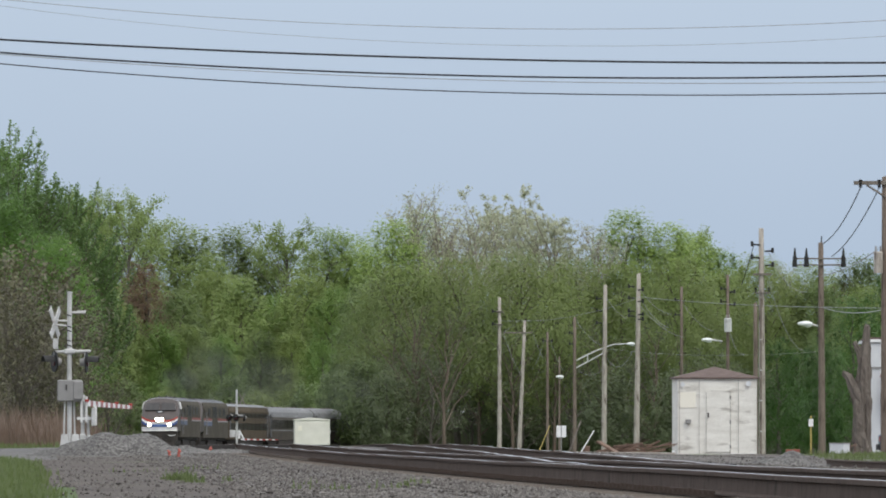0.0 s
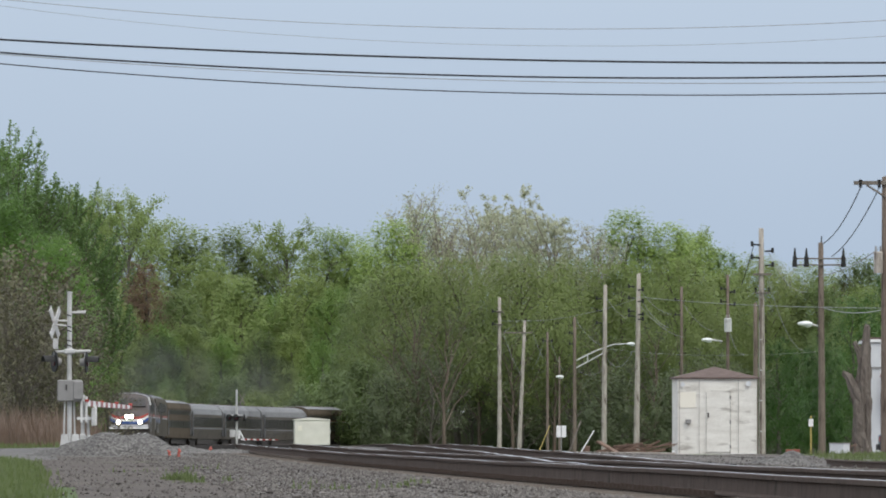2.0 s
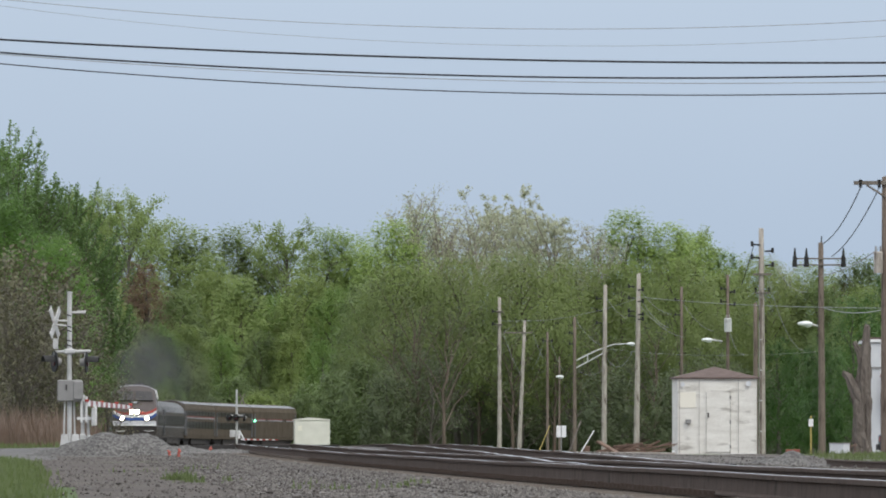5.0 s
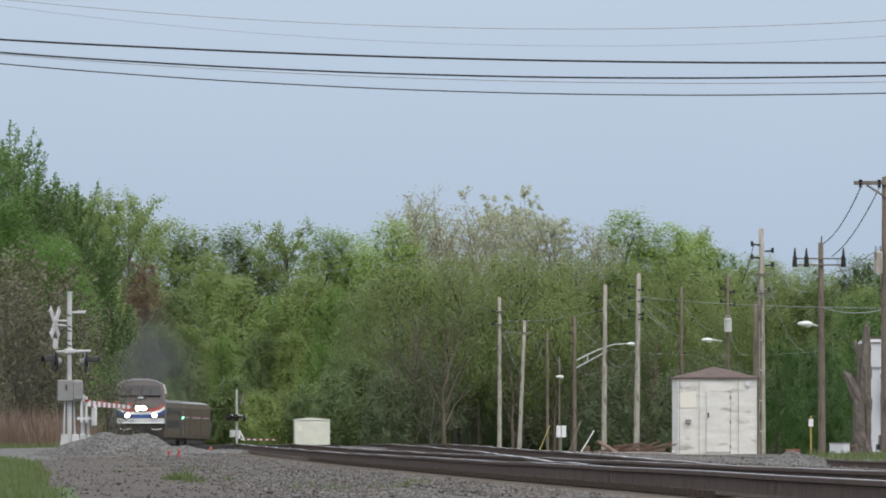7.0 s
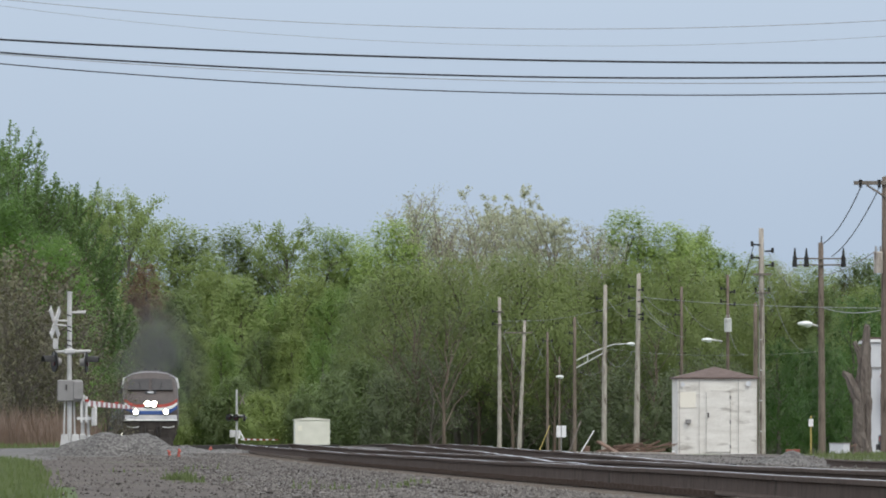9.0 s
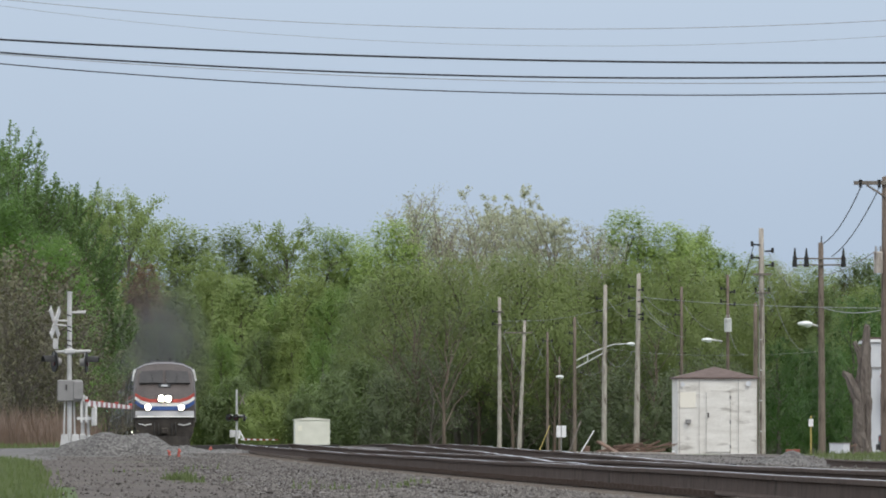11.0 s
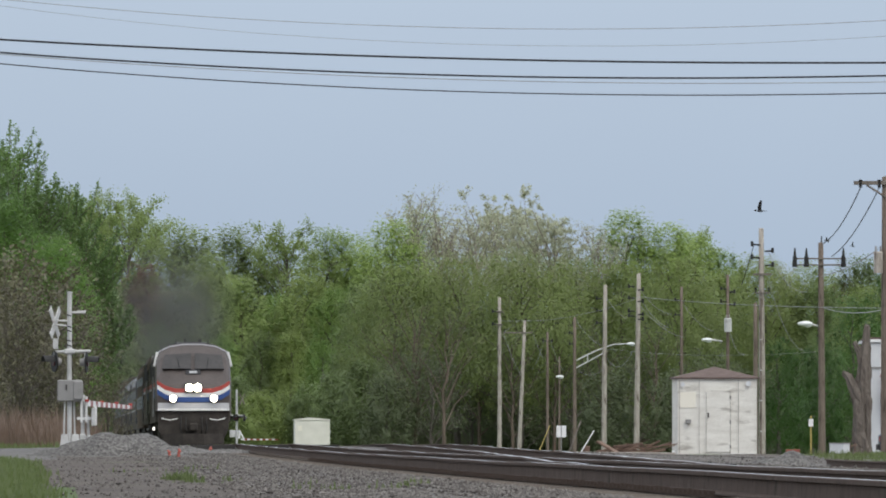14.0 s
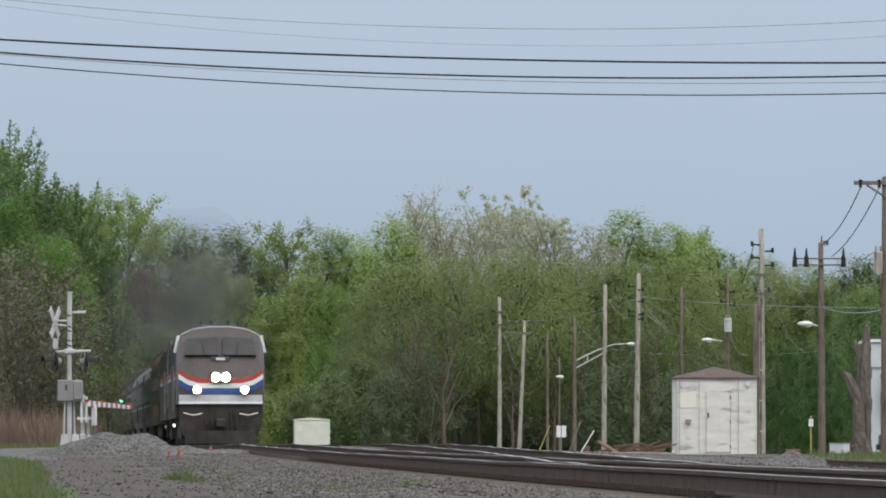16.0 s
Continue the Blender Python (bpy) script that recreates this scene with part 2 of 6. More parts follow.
M_GREENLAMP = lamp_glow("lit_green_lamp", (0.25, 1.0, 0.6), 4.0)
M_WARMLAMP = lamp_glow("lit_step_lamp", (1.0, 0.95, 0.85), 3.0)
M_REDLAMP = lamp_glow("lit_red_gate_lamp", (0.42, 0.05, 0.04), 0.06)
M_LENS = surface("lamp_lens", (0.55, 0.56, 0.57), (0.75, 0.76, 0.77), 0.2, 5, 30, 0.0)
M_BRICK = surface("dark_red_brick", (0.20, 0.06, 0.045), (0.34, 0.12, 0.09), 0.9, 4, 40, 0.3)
M_SIDING = surface("pale_grey_siding", (0.52, 0.53, 0.55), (0.66, 0.67, 0.68), 0.7, 2, 30, 0.1)
M_BIRD = surface("dark_feathers", (0.02, 0.02, 0.022), (0.06, 0.06, 0.06), 0.8, 10, 60, 0.2)
# dark ends of the wood's leaf colours are raised to hold the distance haze
LEAF_DARK = leafy("dark_green_leaves", (0.126, 0.170, 0.064), (0.212, 0.280, 0.105), 0.5)
LEAF_MID = leafy("spring_green_leaves", (0.172, 0.224, 0.070), (0.290, 0.365, 0.112), 0.5)
LEAF_BRIGHT = leafy("bright_green_leaves", (0.150, 0.246, 0.060), (0.262, 0.378, 0.096), 0.5)
LEAF_SPRING = leafy("light_spring_leaves", (0.235, 0.325, 0.092), (0.350, 0.455, 0.138), 0.45)
LEAF_OLIVE = leafy("olive_young_leaves", (0.215, 0.282, 0.094), (0.335, 0.422, 0.152), 0.5)
LEAF_RED = leafy("red_brown_buds", (0.157, 0.106, 0.067), (0.237, 0.157, 0.103), 0.55)
# leaves for the wood's foot, darkened for the shade below the crowns
LEAF_SHADE = leafy("shaded_green_leaves", (0.098, 0.124, 0.062), (0.165, 0.202, 0.098), 0.5)
LEAF_WILLOW = leafy("yellow_green_leaves", (0.156, 0.198, 0.064), (0.246, 0.306, 0.100), 0.5)
LEAF_NEAR = leafy("fresh_green_leaves", (0.104, 0.198, 0.044), (0.206, 0.345, 0.077))
LEAF_GARDEN = leafy("garden_green_leaves", (0.060, 0.120, 0.034), (0.135, 0.240, 0.060), 0.45)
LEAF_SHOOT = leafy("dark_new_shoots", (0.100, 0.168, 0.050), (0.190, 0.300, 0.086), 0.4)
LEAF_DEEP = leafy("rich_green_leaves", (0.036, 0.080, 0.022), (0.095, 0.185, 0.042))
LEAF_BROWN = leafy("brown_twig_buds", (0.085, 0.082, 0.042), (0.160, 0.152, 0.078), 0.2)
LEAF_PALE = leafy("pale_opening_leaves", (0.37, 0.385, 0.27), (0.55, 0.565, 0.41))


# ---- mesh tools ----
def link_mesh(name, verts, faces, material, parent=None, label="", smooth=False):
    me = bpy.data.meshes.new(name)
    me.from_pydata([tuple(v) for v in verts], [], [tuple(f) for f in faces])
    for m in (material if isinstance(material, (list, tuple)) else [material]):
        me.materials.append(m)
    if smooth:
        me.polygons.foreach_set("use_smooth", [True] * len(me.polygons))
    ob = new(name, me)
    ob.parent = parent
    if label:
        ob["label"] = label
    return ob


def part(name, bm, material, parent=None, label="", smooth=False, bevel=0.0):
    """Links a bmesh as one mesh object under a thing or a part."""
    if bevel:
        bmesh.ops.bevel(bm, geom=bm.edges[:], offset=bevel, segments=1, affect="EDGES", clamp_overlap=True)
    me = bpy.data.meshes.new(name)
    bm.to_mesh(me)
    bm.free()
    for m in (material if isinstance(material, (list, tuple)) else [material]):
        me.materials.append(m)
    if smooth:
        me.polygons.foreach_set("use_smooth", [True] * len(me.polygons))
    ob = new(name, me)
    ob.parent = parent
    if label:
        ob["label"] = label
    return ob


def thing(name, m, label, category, group=""):
    ob = new(name)
    ob.empty_display_size = 0.2
    ob.matrix_basis = m
    return tagged(ob, label, category, group)


def box(bm, x0, x1, y0, y1, z0, z1):
    return bmesh.ops.create_cube(bm, size=1, matrix=Matrix.Translation(((x0 + x1) / 2, (y0 + y1) / 2, (z0 + z1) / 2)) @ Matrix.Diagonal((x1 - x0, y1 - y0, z1 - z0, 1)))["verts"]


def boxed(*dims):
    bm = bmesh.new()
    for d in dims:
        box(bm, *d)
    return bm


def rod(bm, a, b, r0, r1=None, sides=8):
    a, b = Vector(a), Vector(b)
    m = Matrix.Translation((a + b) / 2) @ (b - a).to_track_quat("Z", "Y").to_matrix().to_4x4()
    return bmesh.ops.create_cone(bm, cap_ends=True, segments=sides, radius1=r0, radius2=r0 if r1 is None else r1, depth=(b - a).length, matrix=m)["verts"]


def rods(*specs, sides=8):
    bm = bmesh.new()
    for s in specs:
        rod(bm, *s, sides=sides)
    return bm


def ball(bm, at, radii, sub=2):
    return bmesh.ops.create_icosphere(bm, subdivisions=sub, radius=1, matrix=Matrix.Translation(at) @ Matrix.Diagonal((*radii, 1)))["verts"]


def prism(profile, y0, y1, close=True):
    """A closed profile in x, z run along y."""
    bm = bmesh.new()
    rings = [[bm.verts.new((x, y, z)) for x, z in profile] for y in (y0, y1)]
    k = len(profile)
    for i in range(k):
        bm.faces.new((rings[0][i], rings[1][i], rings[1][(i + 1) % k], rings[0][(i + 1) % k]))
    if close:
        bm.faces.new(rings[0])
        bm.faces.new(rings[1][::-1])
    bmesh.ops.recalc_face_normals(bm, faces=bm.faces[:])
    return bm


def tube_points(points, radius, sides=6):
    """Vertices and faces of a thin tube along a run of points."""
    verts, faces = [], []
    pts = [Vector(p) for p in points]
    for i, p in enumerate(pts):
        d = (pts[min(i + 1, len(pts) - 1)] - pts[max(i - 1, 0)]).normalized()
        side = d.cross(Vector((0, 0, 1)) if abs(d.z) < 0.95 else Vector((1, 0, 0))).normalized()
        up = side.cross(d)
        r = radius[i] if isinstance(radius, (list, tuple)) else radius
        for k in range(sides):
            a = 2 * math.pi * k / sides
            verts.append(p + side * (r * math.cos(a)) + up * (r * math.sin(a)))
    for i in range(len(pts) - 1):
        for k in range(sides):
            k2 = (k + 1) % sides
            faces.append((i * sides + k, i * sides + k2, (i + 1) * sides + k2, (i + 1) * sides + k))
    return verts, faces


def wire(name, a, b, sag, r, material, label="", category="", parent=None, steps=24):
    a, b = Vector(a), Vector(b)
    pts = [a.lerp(b, i / steps) - Vector((0, 0, 4 * sag * (i / steps) * (1 - i / steps))) for i in range(steps + 1)]
    v, fc = tube_points(pts, r, 5)
    ob = link_mesh(name, v, fc, material, parent, smooth=True)
    if label:
        tagged(ob, label, category)
    return ob


# ---- the line of the tracks ----
# straight towards the camera's right, then a spiral into a long curve far off
HEAD0 = 0.04203
_X0, _Y0, _STEP = -7.67, 327.8, 1.0
RUN = [(_X0, _Y0, 0.0433)]
for _i in range(1000):
    _x, _y, _h = RUN[-1]
    _k = float(np.interp(_i * _STEP, [142, 265, 340, 406, 491], [0.0, 0.00006, -0.00009, 0.001336, 0.001186]))
    RUN.append((_x - math.sin(_h) * _STEP, _y + math.cos(_h) * _STEP, _h - _k * _STEP))


def rail_z(y):
    """Height of the rail heads along the way: a hump at the road crossing, then a slow fall."""
    return float(np.interp(y, [0, 60, 80, 109, 172, 215, 241, 258, 276, 300, 336, 500, 700, 770, 800, 850, 1000, 1300], [1.33, 1.305, 1.295, 1.278, 1.262, 1.28, 1.305, 1.32, 1.30, 1.20, 1.08, 0.825, 0.50, 0.30, 0.21, 0.07, -0.25, -0.5]))


def along(a, side=0.0):
    """A point of the near track, a metres from the crossing back along the line, and its heading."""
    if a < 0:
        x, y, h = _X0 - math.sin(HEAD0) * a, _Y0 + math.cos(HEAD0) * a, HEAD0
    else:
        i = min(int(a / _STEP), len(RUN) - 2)
        p, q, w = RUN[i], RUN[i + 1], a / _STEP - i
        x, y, h = (p[j] + (q[j] - p[j]) * w for j in range(3))
    return x + side * math.cos(h), y + side * math.sin(h), rail_z(y), h


_ys = [r[1] for r in RUN]
_xs = [r[0] for r in RUN]


def track_x(y):
    if y <= _Y0:
        return _X0 + (_Y0 - y) * math.tan(HEAD0)
    return float(np.interp(y, _ys, _xs))


def smooth_step(v, a, b):
    t = min(max((v - a) / (b - a), 0.0), 1.0)
    return t * t * (3 - 2 * t)


def ground_z(x, y):
    u = x - track_x(y)
    rz = rail_z(y)
    fore = -0.1 + 1.13 * smooth_step(y, 45, 82)
    if u > 0:
        fore -= 0.28 * smooth_step(u, 6.5, 11)
    back = rz - 0.27 - 0.13 * smooth_step(y, 345, 460)
    if y > 300:
        back = max(back, -0.7)
    base = fore + (back - fore) * smooth_step(y, 262, 300)
    road = rz - 0.05 - (0.030 if u > 2.1 else 0.010) * abs(u - 2.1)
    w = smooth_step(y, 258, 264) * (1 - smooth_step(y, 279, 287))
    base = base + (max(road, base) - base) * w * (1 - smooth_step(abs(u), 30, 60))
    base -= 0.13 * smooth_step(x, 10.5, 12.5) * smooth_step(y, 300, 315) * (1 - smooth_step(y, 420, 520))
    out = max(-2.3 - u, u - 6.6, 0.0)
    bed = rz - 0.215 - 0.30 * out
    wave = 0.05 * noise.noise((x * 0.35, y * 0.12, 0.0)) + 0.03 * noise.noise((x * 1.1, y * 0.5, 4.0))
    z = max(bed, base)
    return z + wave * smooth_step(out, 0.2, 1.5) * (1 if y < 400 else 0.5)


def soft_smoke():
    """Thin exhaust smoke that fades out from its middle."""
    m, n, l, b = nodes_of("exhaust_smoke")
    out = n["Material Output"]
    co, tex, sep = n.new("ShaderNodeTexCoord"), n.new("ShaderNodeTexNoise"), n.new("ShaderNodeSeparateXYZ")
    l.new(co.outputs["Object"], sep.inputs[0])
    l.new(co.outputs["Object"], tex.inputs["Vector"])
    tex.inputs["Scale"].default_value, tex.inputs["Detail"].default_value = 1.6, 4
    xx, zz, fade, cut, mul, amt = (n.new("ShaderNodeMath") for _ in range(6))
    xx.operation = zz.operation = "MULTIPLY"
    for k, o in ((xx, "X"), (zz, "Z")):
        l.new(sep.outputs[o], k.inputs[0])
        l.new(sep.outputs[o], k.inputs[1])
    fade.operation = "ADD"
    l.new(xx.outputs[0], fade.inputs[0])
    l.new(zz.outputs[0], fade.inputs[1])
    cut.operation = "SUBTRACT"
    cut.use_clamp = True
    cut.inputs[0].default_value = 1.0
    l.new(fade.outputs[0], cut.inputs[1])
    mul.operation = "MULTIPLY"
    l.new(cut.outputs[0], mul.inputs[0])
    l.new(tex.outputs["Fac"], mul.inputs[1])
    amt.operation = "MULTIPLY"
    amt.inputs[1].default_value = 0.36
    l.new(mul.outputs[0], amt.inputs[0])
    clear, mix = n.new("ShaderNodeBsdfTransparent"), n.new("ShaderNodeMixShader")
    b.inputs["Base Color"].default_value = (0.10, 0.10, 0.105, 1)
    b.inputs["Roughness"].default_value = 1.0
    l.new(amt.outputs[0], mix.inputs[0])
    l.new(clear.outputs[0], mix.inputs[1])
    l.new(b.outputs[0], mix.inputs[2])
    l.new(mix.outputs[0], out.inputs["Surface"])
    return m


M_SMOKE = soft_smoke()


# ---- ground ----
def grass_edge(y):
    """Offset from the near track at which the rough grass begins."""
    return -6.05 - 1.1 * min(max((y - 88) / 141, 0.0), 1.2) ** 2


def build_ground():
    ys = [-300, -120, -40, 0, 20, 35] + [45 + 1.6 * i for i in range(150)] + [285 + 4 * i for i in range(30)] + [405 + 15 * i for i in range(60)] + [1320, 1500, 1900, 2600, 3600]
    us = [-1500, -700, -350, -180, -110, -70, -48, -36, -28, -22, -18, -15, -13, -11.5, -10.2, -9.2, -8.4, -7.7, -7.1, -6.6, -6.2, -5.8, -5.4, -5, -4.6, -4.2, -3.8, -3.4, -3.0, -2.7, -2.4, -2, -1, 0, 1.2, 2.2, 3.4, 4.4, 5.6, 6.4, 6.9, 7.5, 8.2, 9, 10, 11, 12.5, 14, 16, 19, 23, 28, 36, 50, 80, 130, 220, 400, 800, 1500]
    verts, faces, mats = [], [], []
    for y in ys:
        cx = track_x(y)
        for u in us:
            verts.append((cx + u, y, ground_z(cx + u, y)))
    n = len(us)
    for j in range(len(ys) - 1):
        for i in range(n - 1):
            faces.append((j * n + i, j * n + i + 1, (j + 1) * n + i + 1, (j + 1) * n + i))
            u, y = (us[i] + us[i + 1]) / 2, (ys[j] + ys[j + 1]) / 2
            edge = 0.9 * noise.noise((u * 0.3, y * 0.06, 9.0))
            if -3.9 < u + 0.3 * edge < 8.5:
                k = 0
            elif 258 < y < 288 and abs(u) < 60:
                k = 1 if u < 0 else 0
            elif y < 262:
                k = 1 if y > (198 if u < -5.6 else 236) + 8 * edge else (3 if u + 0.35 * edge < grass_edge(y) else 2)
            else:
                k = 2 if 0 < u < 40 and y < 420 else 3
            mats.append(k)
    ob = link_mesh("ground", verts, faces, [M_BALLAST, M_HEAP, M_EARTH, M_TURF], smooth=True)
    ob.data.polygons.foreach_set("material_index", mats)
    tagged(ob, "gravel, bare earth and rough grass beside the railway", "ground", kind="structure")
    v = [(track_x(y) + u, y, ground_z(track_x(y) + u, y) + (0.02 if abs(u) > 3 else 0.06)) for y in (266, 269, 272, 275) for u in (2.0, 6.8, 7.4, 9, 12, 16, 22, 30, 45)]
    fc = [(j * 9 + i, j * 9 + i + 1, j * 9 + 10 + i, j * 9 + 9 + i) for j in range(3) for i in range(8)]
    tagged(link_mesh("road", v, fc, M_ROAD), "worn pale asphalt road over the level crossing", "road", kind="structure")


def build_crossing():
    """Dark worn asphalt and timber flush with the rails at the level crossing."""
    us, ys = (-4.2, -3.0, -0.86), [261 + 2.5 * i for i in range(10)]
    for span in (us, (-0.64, 0.0, 0.64), (0.86, 2.0)):
        v = []
        for dz in (0.0, -0.12):
            v += [(track_x(y) + u, y, rail_z(y) - 0.02 - 0.02 * max(-2.0 - u, 0.0) + dz) for y in ys for u in span]
        k, n = len(span), len(span) * len(ys)
        fc = [(j * k + i, j * k + i + 1, (j + 1) * k + i + 1, (j + 1) * k + i) for j in range(len(ys) - 1) for i in range(k - 1)]
        fc += [(i, i + n, i + n + 1, i + 1) for i in range(k - 1)]
        fc += [(j * k, (j + 1) * k, (j + 1) * k + n, j * k + n) for j in range(len(ys) - 1)]
        tagged(link_mesh("crossing_pavement", v, fc, M_CROSSING), "dark worn asphalt flush with the rails at the crossing", "road", kind="structure")


build_ground()
build_crossing()

# ---- tracks ----
RAIL_PROFILE = [(-0.07, -0.182), (0.07, -0.182), (0.07, -0.168), (0.012, -0.150), (0.009, -0.045), (0.036, -0.036), (0.037, -0.008), (0.030, 0.0), (-0.030, 0.0), (-0.037, -0.008), (-0.036, -0.036), (-0.009, -0.045), (-0.012, -0.150), (-0.07, -0.168)]


def second_line(a):
    """Offset of the second track, which leaves the first at a turnout and swings out to the right."""
    return float(np.interp(along(a)[1], [90, 98, 111, 138, 176, 230, 280], [0.12, 0.25, 0.60, 1.55, 2.80, 3.90, 4.3]))


def rail(offset, a0, a1, step, name="rail", drop=0.0, swing=None):
    stations = [a0 + step * i for i in range(int((a1 - a0) / step) + 1)]
    verts, faces, mats = [], [], []
    k = len(RAIL_PROFILE)
    for a in stations:
        x, y, z, h = along(a, offset + (swing(a) if swing else 0.0))
        bob = 0.012 * noise.noise((offset, a * 0.11, 2.0))
        for px, pz in RAIL_PROFILE:
            verts.append((x + px * math.cos(h), y + px * math.sin(h), z + pz + bob - drop))
    for j in range(len(stations) - 1):
        for i in range(k):
            faces.append((j * k + i, j * k + (i + 1) % k, (j + 1) * k + (i + 1) % k, (j + 1) * k + i))
            mats.append(1 if i == 7 else 0)
    ob = link_mesh(name, verts, faces, [M_RAILSIDE, M_RAILTOP])
    ob.data.polygons.foreach_set("material_index", mats)
    return ob


def build_track(label, start=-330, swing=None):
    root = tagged(new("railway_track"), label, "railway track", "main line tracks")
    for side in (-0.7525, 0.7525):
        r = rail(side, start, 760, 2.0, swing=swing)
        r.parent = root
    return root


TRACK = build_track("main line track with polished rail heads on dark ballast")
TRACK_B = build_track("second main line track with shiny rails on dark ballast", -230, second_line)


# ---- trees ----
def tree_meshes(seed, height, spread, base, limbs, leaves, leaf, wood, foliage, clump=1.1, droop=0.0, twigs=5, up=0.55, trunk=None, lean=0.0, dome=0, shoots=0, tidy=0.0):
    """Trunk with limbs and twigs in one mesh, the crown's leaves in another."""
    rng = np.random.default_rng(seed)
    tv, tf = [], []

    def add(points, radii, sides):
        v, f = tube_points(points, radii, sides)
        off = len(tv)
        tv.extend(v)
        tf.extend([tuple(i + off for i in q) for q in f])

    r0 = trunk or height * 0.016
    top = Vector((lean * height, rng.normal(0, 0.02) * height, height * (0.80 if dome else 0.88)))
    knots = [Vector((0, 0, -0.3))]
    for i in range(1, 7):
        w = i / 6
        knots.append(Vector((top.x * w, top.y * w, top.z * w)) + Vector((rng.normal(0, 0.012), rng.normal(0, 0.012), 0)) * height)
    add(knots, [r0 * (1.15 - w) for w in (0, .17, .33, .5, .67, .83, 1.0)], 7)
    tips = []
    for i in range(limbs):
        w = base + (0.97 - base) * ((i + rng.uniform(0, 0.9)) / limbs)
        p = knots[0].lerp(knots[-1], w)
        ang = i * 2.399 + rng.normal(0, 0.4)
        q = (w - base) / (1 - base)
        reach = spread * (0.55 + 0.55 * math.sin(math.pi * min(1, 0.18 + 0.80 * q)) + rng.normal(0, 0.14)) * (1.0 - 0.45 * q)
        if dome:
            reach *= 0.66
        rise = reach * (up + 0.8 * q + rng.normal(0, 0.12))
        end = p + Vector((math.cos(ang) * reach, math.sin(ang) * reach, rise - droop * reach))
        midp = p.lerp(end, 0.5) + Vector((rng.normal(0, 0.05), rng.normal(0, 0.05), 0.08)) * reach
        rl = r0 * (0.50 - 0.28 * q)
        add([p, midp, end], [rl, rl * 0.55, rl * 0.14], 5)
        for j in range(twigs):
            s = rng.uniform(0.35, 1.0)
            b = (p.lerp(midp, s * 2) if s < 0.5 else midp.lerp(end, s * 2 - 1))
            d = Vector(rng.normal(0, 1, 3))
            d.z = abs(d.z) * 0.8 + 0.15 - droop
            t = b + d.normalized() * reach * rng.uniform(0.22, 0.48)
            add([b, t], [rl * 0.28, rl * 0.06], 4)
            tips.append((t, s))
            tips.append((b.lerp(t, 0.55), s))
        tips.append((end, 1.0))
    tips.append((top, 1.0))
    n = int(leaves)
    if n:
        if dome:
            # many small soft tufts through an egg-shaped crown, the upper ones reaching upwards
            low, tall = height * base, height * (1 - base)
            q = rng.beta(1.15, 1.05, dome)
            belly = np.sqrt(np.clip(1 - ((q - 0.36) / 0.67) ** 2, 0.03, 1))
            a = np.arange(dome) * 2.399 + rng.normal(0, 0.35, dome)
            k = rng.uniform(0.15, 0.92, dome) ** 0.55 * (1 - 0.13 * tidy)
            sizes = spread * rng.uniform(0.17, 0.31, dome) * (0.55 + 0.45 * belly)
            mids = np.stack([np.cos(a) * spread * belly * k, np.sin(a) * spread * belly * k, low + tall * (0.03 + (0.90 - 0.07 * tidy) * q)], axis=1)
            weight = sizes ** 2 / (sizes ** 2).sum()
            pick = rng.choice(dome, n, p=weight)
            way = rng.normal(0, 1, (n, 3))
            way /= np.linalg.norm(way, axis=1, keepdims=True)
            far = np.minimum(np.abs(rng.normal(0, 0.58, (n, 1))), rng.uniform(0.9, 1.25, (n, 1)) - 0.25 * tidy)
            cen = mids[pick] + way * sizes[pick][:, None] * np.array([0.85, 0.85, 1.45]) * far
            # inner leaves that close the crown
            m = int(n * 0.42)
            q = rng.beta(1.2, 1.1, m)
            belly = np.sqrt(np.clip(1 - ((q - 0.36) / 0.67) ** 2, 0.03, 1))
            a = rng.uniform(0, 2 * math.pi, m)
            k = spread * belly * rng.uniform(0, 1, m) ** 0.5 * (0.82 + 0.15 * np.sin(3 * a + 8 * q + seed) + 0.11 * np.sin(5 * a - 19 * q) + 0.08 * np.sin(11 * a + 31 * q))
            cen[-m:] = np.stack([np.cos(a) * k, np.sin(a) * k, low + tall * (0.02 + 0.88 * q)], axis=1) + rng.normal(0, (0.11 - 0.06 * tidy) * spread, (m, 3))
            out = cen - np.array([0, 0, low + tall * 0.42])
            out /= np.linalg.norm(out, axis=1, keepdims=True) + 1e-6
            nor = rng.normal(0, 0.20, (n, 3)) + way * 0.30 + out * 0.75 + np.array([0, 0, 0.35])
            if shoots:
                # upright shoots of new growth, leafy along their length
                m = int(n * 0.50)
                f = rng.uniform(0.35, 1.0, shoots)
                a = rng.uniform(0, 2 * math.pi, shoots)
                r = spread * np.sqrt(np.clip(1 - ((f - 0.40) / 0.62) ** 2, 0.03, 1)) * rng.uniform(0.5, 0.95, shoots)
                foot = np.stack([np.cos(a) * r, np.sin(a) * r, low + tall * 0.90 * f], axis=1)
                ln = rng.uniform(0.9, 2.1, shoots)
                lean_out = rng.uniform(0.25, 0.75, shoots)
                tip = foot + np.stack([np.cos(a) * lean_out * ln, np.sin(a) * lean_out * ln, ln], axis=1)
                bow = (foot + tip) / 2 + np.stack([np.cos(a) * 0.16 * ln, np.sin(a) * 0.16 * ln, -0.10 * ln], axis=1)
                for i in range(shoots):
                    add([Vector(foot[i]), Vector(bow[i]), Vector(tip[i])], [0.03, 0.02, 0.008], 4)
                p = rng.integers(0, shoots, m)
                w = rng.uniform(0, 1, (m, 1)) ** 0.8
                line = foot[p] * (1 - w) ** 2 + bow[p] * 2 * w * (1 - w) + tip[p] * w ** 2
